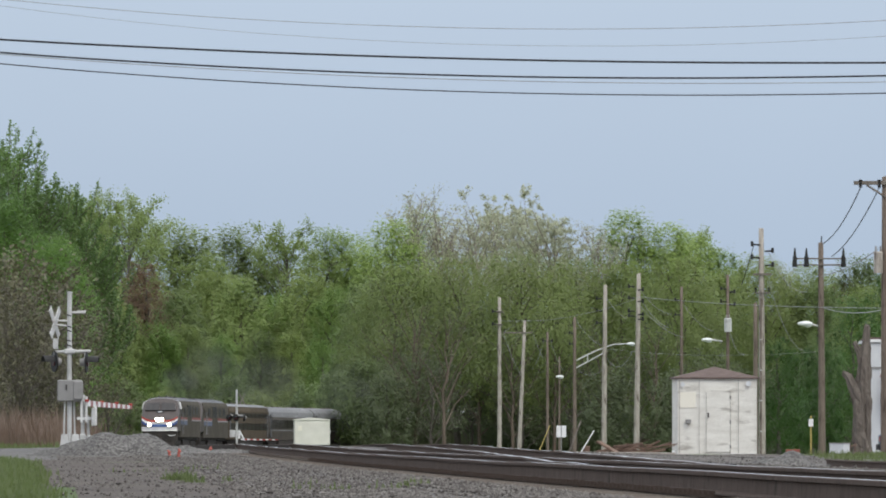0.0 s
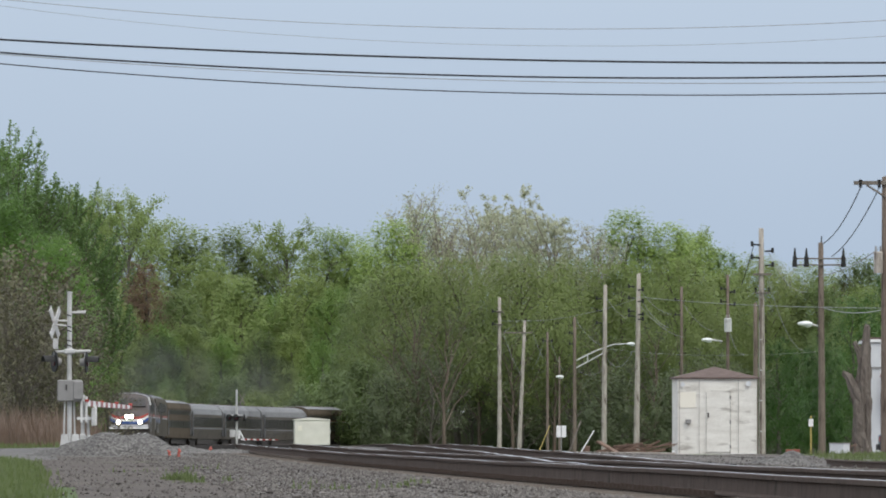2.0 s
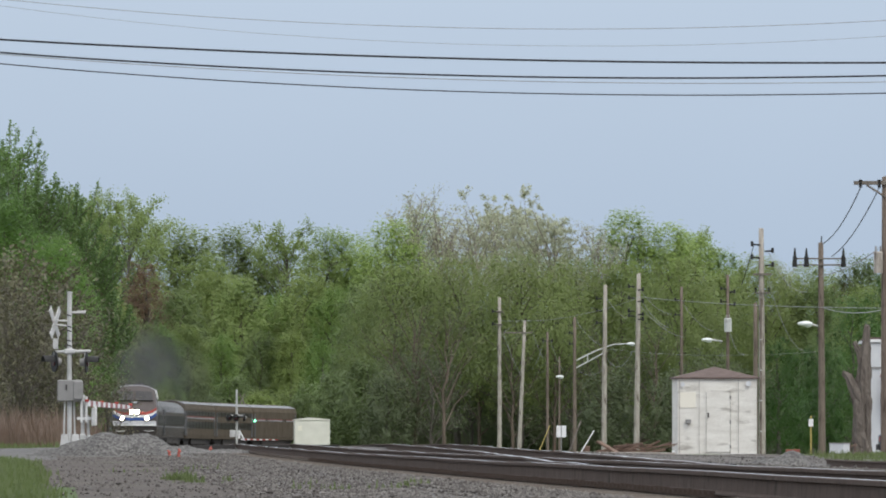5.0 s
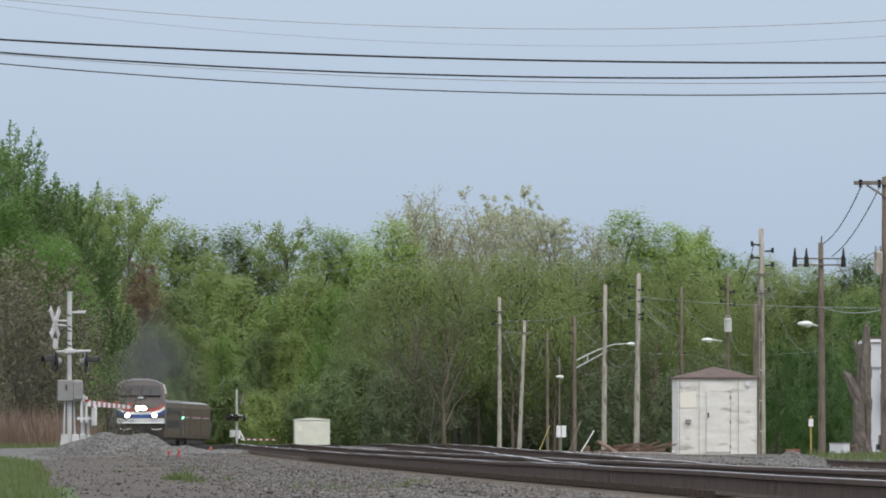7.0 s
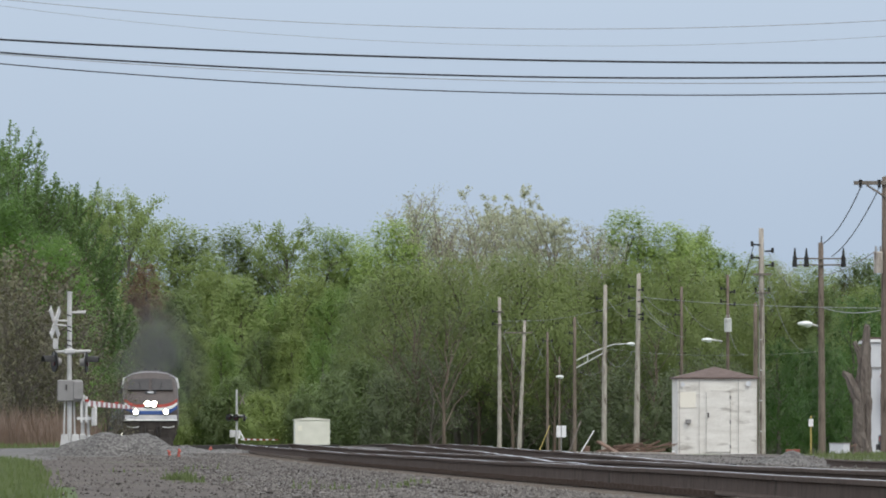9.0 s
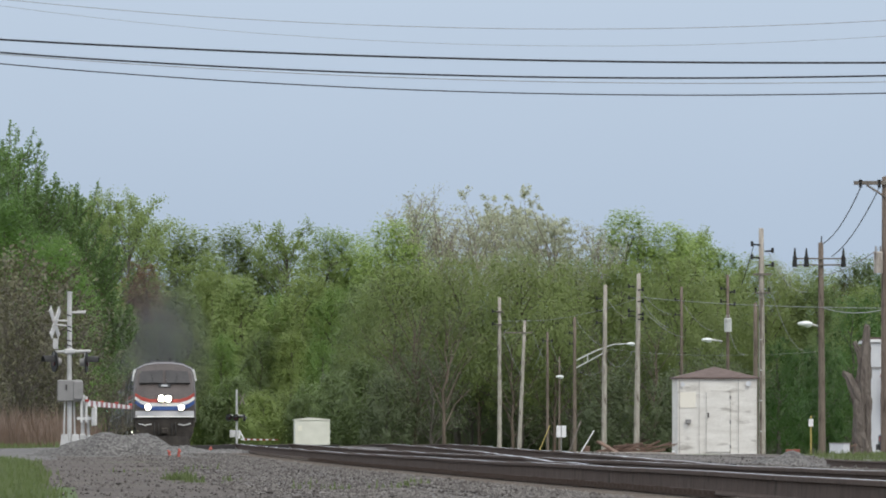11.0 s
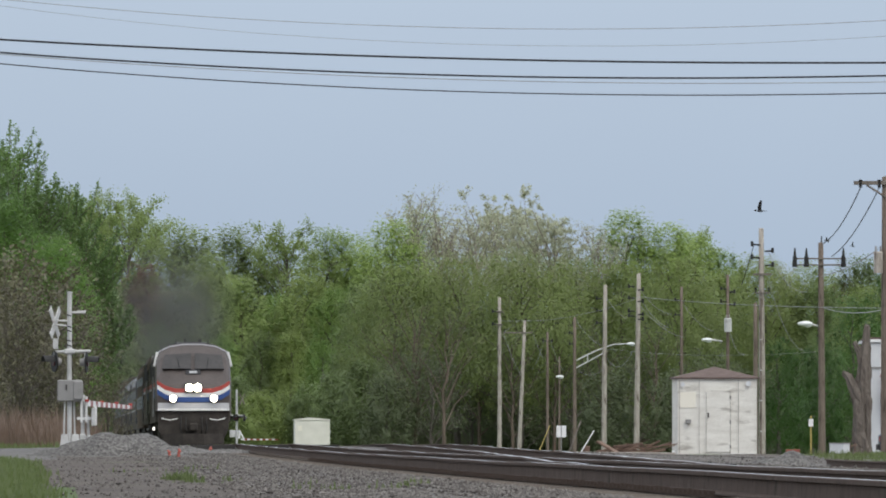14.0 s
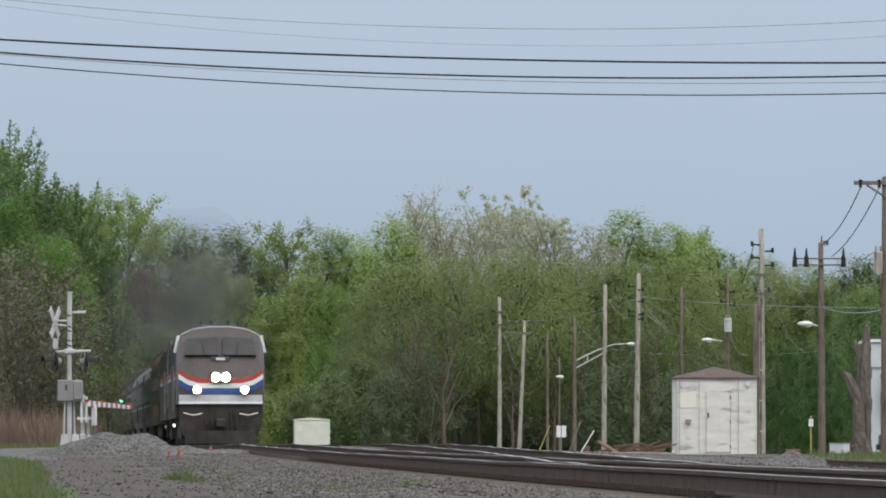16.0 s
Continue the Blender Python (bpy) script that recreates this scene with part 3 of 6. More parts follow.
                cen[:m] = line + rng.normal(0, 1, (m, 3)) * (0.105 - 0.025 * w)
                nor[:m] = rng.normal(0, 0.5, (m, 3)) + np.array([0, 0, 0.7])
        else:
            pick = rng.integers(0, len(tips), n)
            way = rng.normal(0, 1, (n, 3))
            way /= np.linalg.norm(way, axis=1, keepdims=True)
            cen = np.array([t[0] for t in tips])[pick] + way * clump * np.array([1, 1, 0.8]) * rng.uniform(0.05, 1.15, (n, 1))
            nor = rng.normal(0, 0.6, (n, 3)) + way * 0.5 + np.array([0, 0, 0.5])
        nor /= np.linalg.norm(nor, axis=1, keepdims=True)
        s1 = np.cross(nor, rng.normal(0, 1, (n, 3)))
        s1 /= np.linalg.norm(s1, axis=1, keepdims=True)
        s2 = np.cross(nor, s1)
        size = leaf * rng.uniform(0.6, 1.3, (n, 1))
        v = np.stack([cen - s1 * size - s2 * size * 0.4, cen + s1 * size * 0.9 - s2 * size * 0.5, cen + s2 * size], axis=1).reshape(-1, 3)
        me = bpy.data.meshes.new("crown")
        me.vertices.add(3 * n)
        me.vertices.foreach_set("co", v.ravel())
        me.loops.add(3 * n)
        me.loops.foreach_set("vertex_index", np.arange(3 * n))
        me.polygons.add(n)
        me.polygons.foreach_set("loop_start", np.arange(0, 3 * n, 3))
        me.polygons.foreach_set("loop_total", np.full(n, 3))
        me.update()
        me.validate()
        me.materials.append(foliage)
    else:
        me = None
    mt = bpy.data.meshes.new("trunk")
    mt.from_pydata([tuple(p) for p in tv], [], tf)
    mt.materials.append(wood)
    mt.polygons.foreach_set("use_smooth", [True] * len(mt.polygons))
    return mt, me


KINDS = {}


def tree_kind(key, *args, **kw):
    KINDS[key] = tree_meshes(*args, **kw)


def plant(key, x, y, turn, scale, label, group):
    mt, me = KINDS[key]
    root = thing("tree", pose(x, y, ground_z(x, y) - 0.1, 0, 0, turn), label, "tree", group)
    for nm, m in (("trunk", mt), ("crown", me)):
        if m:
            ob = new(nm, m)
            ob.parent = root
            ob.scale = (scale, scale, scale)
    return root


# kinds of wood, each in its unit height of about 20 m
tree_kind("oak_a", 11, 20, 4.7, 0.16, 16, 23000, 0.130, M_BARK, LEAF_MID, dome=90, twigs=2, tidy=0.5)
tree_kind("oak_b", 12, 20, 4.9, 0.10, 16, 23000, 0.130, M_BARK, LEAF_DARK, dome=90, twigs=2, tidy=0.8)
tree_kind("oak_c", 29, 20, 4.9, 0.04, 16, 22000, 0.125, M_BARK, LEAF_DEEP, dome=70, twigs=2)
tree_kind("maple", 13, 20, 4.2, 0.06, 16, 22000, 0.130, M_BARK, LEAF_BRIGHT, dome=80, twigs=2)
tree_kind("spring", 31, 20, 4.6, 0.12, 18, 27000, 0.122, M_BARK, LEAF_SPRING, dome=110, twigs=3, tidy=1.0)
tree_kind("garden", 32, 20, 4.9, 0.04, 16, 22000, 0.120, M_BARK, LEAF_GARDEN, dome=80, twigs=2)
tree_kind("olive", 14, 20, 4.5, 0.12, 18, 21000, 0.134, M_BARK, LEAF_OLIVE, dome=90, twigs=3, tidy=0.8)
tree_kind("willow", 15, 18, 6.2, 0.22, 22, 48000, 0.088, M_BARK, LEAF_WILLOW, dome=150, twigs=3)
tree_kind("sparse", 16, 24, 5.0, 0.30, 34, 15000, 0.11, M_BARK, LEAF_OLIVE, clump=0.75, twigs=9, up=0.8, trunk=0.24)
tree_kind("poplar", 17, 24, 4.6, 0.35, 34, 8500, 0.12, M_BARK_PALE, LEAF_PALE, clump=0.38, twigs=7, up=1.1, trunk=0.24)
tree_kind("bare", 18, 22, 3.6, 0.25, 36, 2500, 0.10, M_BARK_PALE, LEAF_PALE, clump=0.6, twigs=14, up=1.2, trunk=0.22)
tree_kind("redbud", 19, 18, 3.0, 0.12, 26, 13000, 0.115, M_BARK, LEAF_RED, twigs=4, dome=60)
tree_kind("under", 20, 8, 2.9, 0.02, 12, 9000, 0.115, M_BARK, LEAF_MID, dome=60, twigs=2)
tree_kind("under_green", 30, 8, 2.9, 0.02, 12, 9000, 0.115, M_BARK, LEAF_DARK, dome=60, twigs=2)
# low kinds at the wood's foot wear leaves with shade in their colour
tree_kind("under_shade", 27, 8, 2.9, 0.02, 18, 8000, 0.11, M_BARK, LEAF_SHADE, dome=60, twigs=6)
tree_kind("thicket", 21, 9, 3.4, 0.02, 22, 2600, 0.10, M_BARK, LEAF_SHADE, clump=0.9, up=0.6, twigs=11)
tree_kind("snag", 22, 15, 4.5, 0.25, 14, 500, 0.12, M_BARK_BROWN, LEAF_SHADE, twigs=8, up=1.1, trunk=0.20)
tree_kind("snag_dark", 28, 14, 3.6, 0.18, 14, 900, 0.12, M_BARK_BROWN, LEAF_SHADE, clump=0.8, twigs=9, up=1.0, trunk=0.19)
tree_kind("near_maple", 23, 14, 3.6, 0.06, 20, 44000, 0.075, M_BARK, LEAF_NEAR, twigs=3, dome=150)
tree_kind("near_dark", 24, 14, 3.6, 0.06, 20, 40000, 0.078, M_BARK, LEAF_DARK, twigs=3, dome=140)
tree_kind("near_upright", 25, 14, 3.0, 0.20, 26, 40000, 0.070, M_BARK, LEAF_SHOOT, twigs=4, up=1.1, dome=110, shoots=120)
tree_kind("near_brush", 26, 6, 2.6, 0.02, 34, 2600, 0.07, M_BARK, LEAF_BROWN, clump=0.5, twigs=18, up=1.0)


def build_woods():
    rng = random.Random(5)
    names = {"spring": "light green round-topped tree above the wood", "oak_a": "broad spring-green oak at the edge of the wood", "oak_b": "dark green full-crowned tree in the wood", "maple": "bright green maple in fresh leaf in the wood",
             "olive": "olive-green tree in young leaf in the wood", "willow": "wide rounded yellow-green willow at the wood's edge", "sparse": "tall thin-leaved tree showing its branches above the wood",
             "poplar": "tall poplar with small tufted leaves above the wood", "bare": "nearly bare pale-twigged tree above the wood", "redbud": "red-brown budding tree in the wood",
             "under_shade": "low shrubby tree at the wood's foot with shade in its leaf colour", "under": "low undergrowth tree by the line", "under_green": "low rich green tree beside the line", "thicket": "brown twiggy thicket with few leaves", "snag_dark": "bare dark-limbed tree with few leaves at the wood's edge", "snag": "nearly leafless grey-limbed tree at the wood's edge"}

    def row(items, y, unit, group):
        for key, x, h in items:
            s = h / unit[key]
            plant(key, x, y + rng.uniform(-14, 14), rng.uniform(0, 360), s, names[key], group)

    unit = {"spring": 18.3, "oak_a": 18.3, "oak_b": 18.3, "maple": 18.3, "olive": 18.3, "willow": 16.6, "sparse": 23.5, "poplar": 26, "bare": 21.5, "redbud": 18, "under": 8, "under_green": 8, "under_shade": 8, "thicket": 9, "snag": 16, "snag_dark": 15}
    # skyline trees, beyond the far curve
    back = [("oak_b", -44, 26), ("sparse", -39.5, 28), ("sparse", -36.5, 27.8), ("sparse", -34, 27.2), ("olive", -30, 25.8), ("olive", -27.5, 25), ("oak_b", -22.6, 24.8), ("olive", -20.6, 22.6), ("olive", -25, 21.5), ("sparse", -16.4, 24.5),
            ("spring", -12.6, 24.8), ("spring", -10.4, 24.3), ("spring", -8.2, 22.8), ("spring", -5.4, 25.2), ("bare", -3.2, 29.5), ("olive", -2.4, 26.6), ("bare", -0.8, 28.0), ("bare", 1.2, 26.4), ("bare", 3.0, 26.6), ("poplar", 5.2, 29.8), ("poplar", 7.4, 30.0), ("poplar", 9.8, 29.6), ("poplar", 11.8, 28.4), ("oak_b", 13.5, 21.6),
            ("bare", 16.8, 25.4), ("spring", 19.8, 26.4), ("bare", 21.6, 25.7), ("spring", 24.2, 25.0), ("spring", 27.2, 24.2), ("sparse", 28, 24.0), ("maple", 31, 21.8), ("oak_a", 34, 21.2), ("bare", 37.5, 21.4), ("olive", 39, 20.6), ("redbud", 43, 20.0), ("oak_b", 44.8, 21.4), ("oak_b", 47.4, 21.0), ("oak_a", 41.5, 19.5), ("olive", 46, 19.2), ("oak_a", 49, 19)]
    row(back, 1030, unit, "trees on the skyline")
    middle = [("oak_a", -41, 20.5), ("olive", -36, 19), ("oak_b", -27, 17), ("oak_a", -24, 19), ("olive", -21, 18.5), ("maple", -17.5, 16.5), ("oak_a", -14, 18.5), ("maple", -11, 17), ("oak_b", -7.5, 18.5), ("redbud", -33.5, 15.5), ("redbud", -32.2, 21.0), ("redbud", -30.8, 21.6), ("redbud", -29.4, 18.0)]
    row(middle, 985, unit, "trees in the middle of the wood")
    low = [("oak_a", -30.4, 11.6), ("maple", -28.2, 13.0), ("oak_a", -32.0, 15.0), ("oak_b", -30.2, 11.5), ("maple", -33.8, 9.5), ("oak_b", -36, 12.5), ("maple", -27.2, 12.0), ("oak_a", -25.5, 13), ("maple", -22, 12), ("oak_b", -18.5, 12.5), ("oak_a", -15.5, 12.5), ("maple", -12.5, 11.5), ("under", -34.5, 7.5), ("under", -29.5, 7), ("under", -25, 7.5), ("under", -20, 7.5), ("under", -16, 7)]
    row(low, 955, unit, "low trees behind the line")
    # dense low growth that closes the wood behind
    for i in range(20):
        x = -50 + 5.2 * i + rng.uniform(-0.8, 0.8)
        plant("under", x, 1064 + rng.uniform(-6, 6), rng.uniform(0, 360), rng.uniform(2.25, 2.55), names["under"], "undergrowth trees")
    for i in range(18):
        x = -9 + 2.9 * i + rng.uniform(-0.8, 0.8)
        plant(rng.choice(("under_shade", "under_shade", "thicket")), x, 915 + rng.uniform(-5, 5), rng.uniform(0, 360), rng.uniform(1.0, 1.4), names["under"], "undergrowth trees")
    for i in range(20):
        plant("under_shade", -8 + 2.5 * i + rng.uniform(-0.5, 0.5), 903 + rng.uniform(-4, 4), rng.uniform(0, 360), rng.uniform(0.5, 0.7), names["under_shade"], "undergrowth trees")
    for i in range(16):
        plant(rng.choice(("under", "under_green")), -41 + 2.2 * i + rng.uniform(-0.9, 0.9), 935 + rng.uniform(-7, 7), rng.uniform(0, 360), rng.uniform(0.6, 1.15), names["under"], "undergrowth trees")
    front = [("oak_b", -8.0, 15.5), ("willow", -4, 17), ("willow", 1.5, 18), ("willow", 7, 18.2), ("willow", 12.5, 18), ("oak_a", 17, 18), ("willow", 22, 17.8), ("oak_a", 26.5, 17.5), ("willow", 31, 17), ("oak_b", 35.5, 16.5), ("oak_a", 40, 16),
             ("under_green", -9.6, 8), ("under_green", -6.8, 9.5), ("oak_b", -6.5, 13), ("under_green", -8.2, 8), ("under_shade", -5, 8.5), ("thicket", -3.5, 9), ("thicket", -1, 9), ("snag", -2.4, 15), ("snag", 0.2, 14), ("snag_dark", 3.4, 13.5), ("snag_dark", 6.4, 12.5), ("snag_dark", 10.2, 13), ("snag_dark", -4.6, 12.5), ("snag_dark", 14.6, 12.5), ("snag_dark", 19.5, 13), ("thicket", 2.5, 9), ("under_shade", 4.5, 7.5), ("thicket", 7, 9), ("under_shade", 9.5, 8), ("thicket", 12, 9), ("under_shade", 15, 8.5), ("thicket", 18, 9), ("under_shade", 21, 8.5), ("thicket", 24, 9), ("under_shade", 27, 9), ("under_shade", 31, 9), ("thicket", 34, 9), ("under_shade", 38, 9)]
    for key, x, h in front:
        y = 893 if x < -6 and key == "under_green" else (925 if x < -7 else 890)
        row([(key, x, h)], y - 22 if "snag" in key else (y if h > 10 else y - 18), unit, "trees before the curve")
    # bright trees behind the house
    for x, y, h, k in ((21.6, 500, 9.2, "garden"), (24, 505, 10.4, "garden"), (22.9, 470, 7.5, "maple"), (18.4, 520, 7.0, "oak_c"), (20.2, 540, 6.6, "oak_c"), (22.5, 485, 6.0, "garden"), (19.8, 495, 6.4, "oak_c")):
        plant(k, x, y, rng.uniform(0, 360), h / 20, "bright green leafy tree behind the house", "trees behind the house")
    # trees along the left of the line
    near = {"sparse": ("tall thin-leaved tree with pale bare tips", 24), "near_maple": ("bright green broadleaf tree in fresh leaf beside the crossing", 14), "near_dark": ("dark green leafy tree beside the crossing", 14), "near_upright": ("tree with upright twigs of new leaves beside the crossing", 15), "near_brush": ("brown leafless brush with few olive leaves", 6.5)}
    for key, x, y, h in (("near_upright", -20.6, 432, 15.6), ("near_upright", -18.9, 425, 13.4), ("near_upright", -17.3, 430, 12.9), ("near_upright", -16.1, 428, 10.4), ("near_upright", -21, 428, 14.6), ("near_maple", -19.0, 410, 12.0), ("near_maple", -21.5, 405, 12.5), ("near_maple", -16.7, 402, 9.6), ("near_maple", -17.1, 412, 10.2), ("near_dark", -18.8, 395, 8.0),
                         ("near_brush", -17.0, 372, 7.9), ("near_brush", -15.9, 375, 7.0), ("near_brush", -16.4, 366, 6.2), ("near_brush", -15.0, 379, 5.6), ("near_brush", -17.6, 370, 5.2), ("near_brush", -16.2, 366, 4.8), ("near_brush", -14.8, 372, 4.0), ("near_brush", -18.6, 360, 5.6), ("near_brush", -13.4, 380, 3.0), ("near_brush", -17.0, 350, 3.4), ("near_dark", -23.5, 392, 10.5)):
        lab, u = near[key]
        plant(key, x, y, rng.uniform(0, 360), h / u, lab, "trees beside the crossing")


build_woods()


# ---- poles and overhead lines ----
def pole(x, y, top, r, label, dark=False, lean=(0, 0)):
    z = ground_z(x, y) - 0.3
    root = thing("utility_pole", pose(x, y, z), label, "utility pole", "poles along the street")
    h = top - z
    v, f = tube_points([(lean[0] * w, lean[1] * w, h * w) for w in (0, 0.25, 0.5, 0.75, 1.0)], [r * (1.12 - 0.36 * w) for w in (0, 0.25, 0.5, 0.75, 1.0)], 10)
    v.append(Vector((lean[0], lean[1], h + r * 0.25)))
    f += [(40 + k, 40 + (k + 1) % 10, 50) for k in range(10)]
    link_mesh("shaft", v, f, M_POLE_DARK if dark else M_POLE, root, smooth=True)
    return root, h


def crossarm(root, z, half, centre=0.0, tilt=0.0, thick=0.06, insulators=(), name="crossarm"):
    bm = boxed((centre - half, centre + half, -0.22, -0.14, z - thick, z + thick))
    ob = part(name, bm, M_ARM, root, bevel=0.01)
    for px in insulators:
        bm = rods(((px, -0.18, z + thick), (px, -0.18, z + thick + 0.22), 0.035, 0.05))
        part("insulator", bm, M_BLACK, root, smooth=False)
    return ob


def side_bracket(root, z, side, r=0.14):
    bm = rods(((side * r * 0.6, -0.12, z), (side * (r + 0.30), -0.12, z + 0.04), 0.04), ((side * (r + 0.28), -0.12, z - 0.07), (side * (r + 0.28), -0.12, z + 0.17), 0.065))
    part("bracket_insulator", bm, M_BLACK, root)


def luminaire(root, z, reach, base_x=0.0, toward=0.0, rise=0.4, brace=False):
    """A lamp head on a curved pipe arm. reach along x, toward along -y."""
    pts = [(base_x, 0, z), (base_x + reach * 0.35, -toward * 0.35, z + rise * 0.55), (base_x + reach * 0.7, -toward * 0.7, z + rise * 0.95), (base_x + reach, -toward, z + rise)]
    v, f = tube_points(pts, 0.055, 7)
    link_mesh("lamp_arm", v, f, M_SILVER, root, smooth=True)
    if brace:
        v, f = tube_points([(base_x, 0, z - 0.62), (base_x + reach * 0.5, 0, z + rise * 0.42)], 0.05, 7)
        link_mesh("arm_brace", v, f, M_SILVER, root, smooth=True)
        v, f = tube_points([(base_x + reach * 0.21, 0, z - 0.2), (base_x + reach * 0.21, 0, z + rise * 0.3)], 0.05, 7)
        link_mesh("arm_strut", v, f, M_SILVER, root, smooth=True)
    bm = bmesh.new()
    ball(bm, (base_x + reach + 0.12, -toward, z + rise - 0.01), (0.38, 0.20, 0.13))
    head = part("lamp_head", bm, M_WHITE, root, smooth=True)
    bm = bmesh.new()
    ball(bm, (base_x + reach + 0.24, -toward, z + rise - 0.10), (0.20, 0.14, 0.10))
    part("lens", bm, M_LENS, head, smooth=True)


def slack(root, a, b, sag=0.5, material=None, r=0.016):
    wire("drop_wire", a, b, sag, r, material or M_WIRE, parent=root, steps=10)


def transformer(root, x, y, z, r=0.24, h=0.8, metal=None):
    bm = bmesh.new()
    rod(bm, (x, y, z), (x, y, z + h), r, sides=14)
    rod(bm, (x, y, z + h), (x, y, z + h + 0.06), r * 1.06, r * 0.8, sides=14)
    can = part("transformer", bm, metal or M_SILVER, root, "grey pole transformer can")
    for dx in (-0.09, 0.09):
        part("bushing", rods(((x + dx, y, z + h), (x + dx, y, z + h + 0.26), 0.04, 0.03)), M_GREYBOX, can)


def build_poles():
    p, h = pole(3.99, 670, 11.21, 0.15, "pale weathered wooden pole with small brackets")
    for z in (1.0, 1.9):
        crossarm(p, h - z, 0.22)
        side_bracket(p, h - z, -1, 0.2)
    p, h = pole(6.35, 795, 11.06, 0.17, "pale wooden pole with one crossarm", lean=(0.5, 0))
    crossarm(p, h - 1.0, 1.25, -0.1, insulators=(-1.2, 1.1))
    slack(p, (-1.3, -0.2, h - 1.0), (-0.1, -0.2, h - 0.1), 0.0)
    slack(p, (-1.3, -0.2, h - 1.0), (0.2, -0.2, h - 4.6), 0.3)
    slack(p, (1.15, -0.2, h - 1.0), (2.1, -0.2, h - 3.2), 0.15)
    p, h = pole(9.3, 845, 10.65, 0.13, "thin grey wooden pole with slack wires", dark=True)
    for s in (-1, 1):
        side_bracket(p, h - 0.8, s)
        slack(p, (s * 0.3, -0.1, h - 0.8), (s * 1.4, -0.1, h - 3.4), 0.3)
    p, h = pole(10.3, 840, 8.4, 0.09, "thin far pole with a street lamp", dark=True)
    luminaire(p, h - 1.85, -0.1, 0, 1.2, 0.1)
    p, h = pole(10.73, 774, 11.09, 0.16, "brown wooden pole with a long street lamp arm", dark=True)
    luminaire(p, 8.0, 4.3, 0.15, 0, 1.35, brace=True)
    side_bracket(p, h - 1.3, -1)
    side_bracket(p, h - 2.2, -1)
    slack(p, (0.1, -0.1, h - 0.2), (2.2, -0.1, h - 2.3), 0.3)
    slack(p, (0.3, -0.1, 7.2), (2.4, -0.1, 7.4), 0.5)
    p, h = pole(10.55, 623, 11.35, 0.165, "pale weathered wooden pole beside the street", lean=(0.1, 0))
    for z in (0.9, 1.7, 2.5):
        side_bracket(p, h - z, -1, 0.18)
    slack(p, (0.15, -0.1, h - 0.8), (1.5, -0.1, h - 2.2), 0.2)
    slack(p, (0.2, -0.1, h - 4.8), (1.9, -0.1, h - 4.3), 0.8)
    p, h = pole(11.85, 582, 11.40, 0.17, "pale weathered wooden pole with many slack wires", lean=(0.15, 0))
    for z in (0.8, 1.5, 2.3, 2.6):
        side_bracket(p, h - z, -1, 0.18)
        side_bracket(p, h - z - 0.2, 1, 0.12)
    for k, (dx, dz) in enumerate(((2.2, 2.5), (2.0, 3.3), (2.9, 3.9))):
        slack(p, (0.2, -0.1, h - 0.9 - 0.5 * k), (dx, -0.1, h - dz), 0.35)
    p, h = pole(16.08, 640, 11.50, 0.12, "slim brown wooden pole with brackets", dark=True)
    for z in (0.9, 1.9):
        side_bracket(p, h - z, -1)
    slack(p, (0.15, -0.1, h - 1.2), (2.2, -0.1, h - 3.0), 0.35)
    p, h = pole(18.0, 600, 11.64, 0.12, "slim dark pole carrying a transformer", dark=True)
    transformer(p, 0.0, -0.4, h - 3.6)
    for z in (0.9, 1.7):
        side_bracket(p, h - z, -1)
        side_bracket(p, h - z - 0.2, 1)
    slack(p, (0.1, -0.2, h - 3.6), (1.1, -0.1, h - 5.0), 0.5)
    luminaire(p, h - 4.2, -1.1, -0.35, 0.8, 0.1)
    p, h = pole(15.80, 480, 8.2, 0.13, "dark brown pole close beside a taller one", dark=True)
    p, h = pole(14.63, 435, 11.0, 0.155, "tall pale weathered pole with steel brackets and a dark strip for its shaded side", lean=(-0.05, 0))
    for z, s in ((0.75, -1), (1.05, 1), (1.35, -1), (1.7, 1)):
        side_bracket(p, h - z, s, 0.19)
    crossarm(p, h - 2.1, 0.42, thick=0.05, insulators=())
    crossarm(p, h - 2.95, 0.36, thick=0.03, insulators=(-0.3, 0.3))
    slack(p, (-0.4, -0.1, h - 0.8), (-0.95, -0.1, h - 2.6), 0.02, M_BLACK)
    slack(p, (0.3, -0.1, h - 1.1), (2.0, -0.1, h - 2.9), 0.5)
    slack(p, (0.3, -0.1, h - 2.4), (1.9, -0.1, h - 5.6), 0.7, None, 0.011)
    # dark rod added down the pole's left to stand for its shaded side
    part("conduit", rods(((-0.07, -0.17, 0.0), (-0.06, -0.16, h - 3.2), 0.035)), M_POLE_DARK, p, "dark strip for the shaded left of the pole")
    for zz in (1.6, 3.0, 4.4, 5.8):
        part("strip_clip", rods(((-0.10, -0.19, zz), (-0.02, -0.19, zz), 0.03)), M_SILVER, p)
    p, h = pole(17.97, 450, 10.65, 0.165, "brown pole with a wide crossarm and dark cutouts", dark=True, lean=(-0.06, 0))
    crossarm(p, h - 0.75, 1.25, -0.1, thick=0.035)
    crossarm(p, h - 1.05, 1.25, -0.1, thick=0.035)
    for px in (-1.3, -0.75, 1.0):
        bm = rods(((px, -0.25, h - 1.15), (px, -0.25, h - 0.65), 0.13, 0.10), ((px, -0.25, h - 0.65), (px, -0.25, h - 0.25), 0.08, 0.03), sides=10)
        part("cutout", bm, M_BLACK, p, "dark porcelain cutout")
    part("post", rods(((-0.05, -0.05, h - 0.1), (-0.02, -0.05, h + 0.32), 0.03)), M_BLACK, p)
    luminaire(p, h - 3.95, -0.75, -0.2, 0.6, 0.12)
    p, h = pole(16.56, 355, 11.2, 0.19, "tall brown corner pole with a braced crossarm", dark=True)
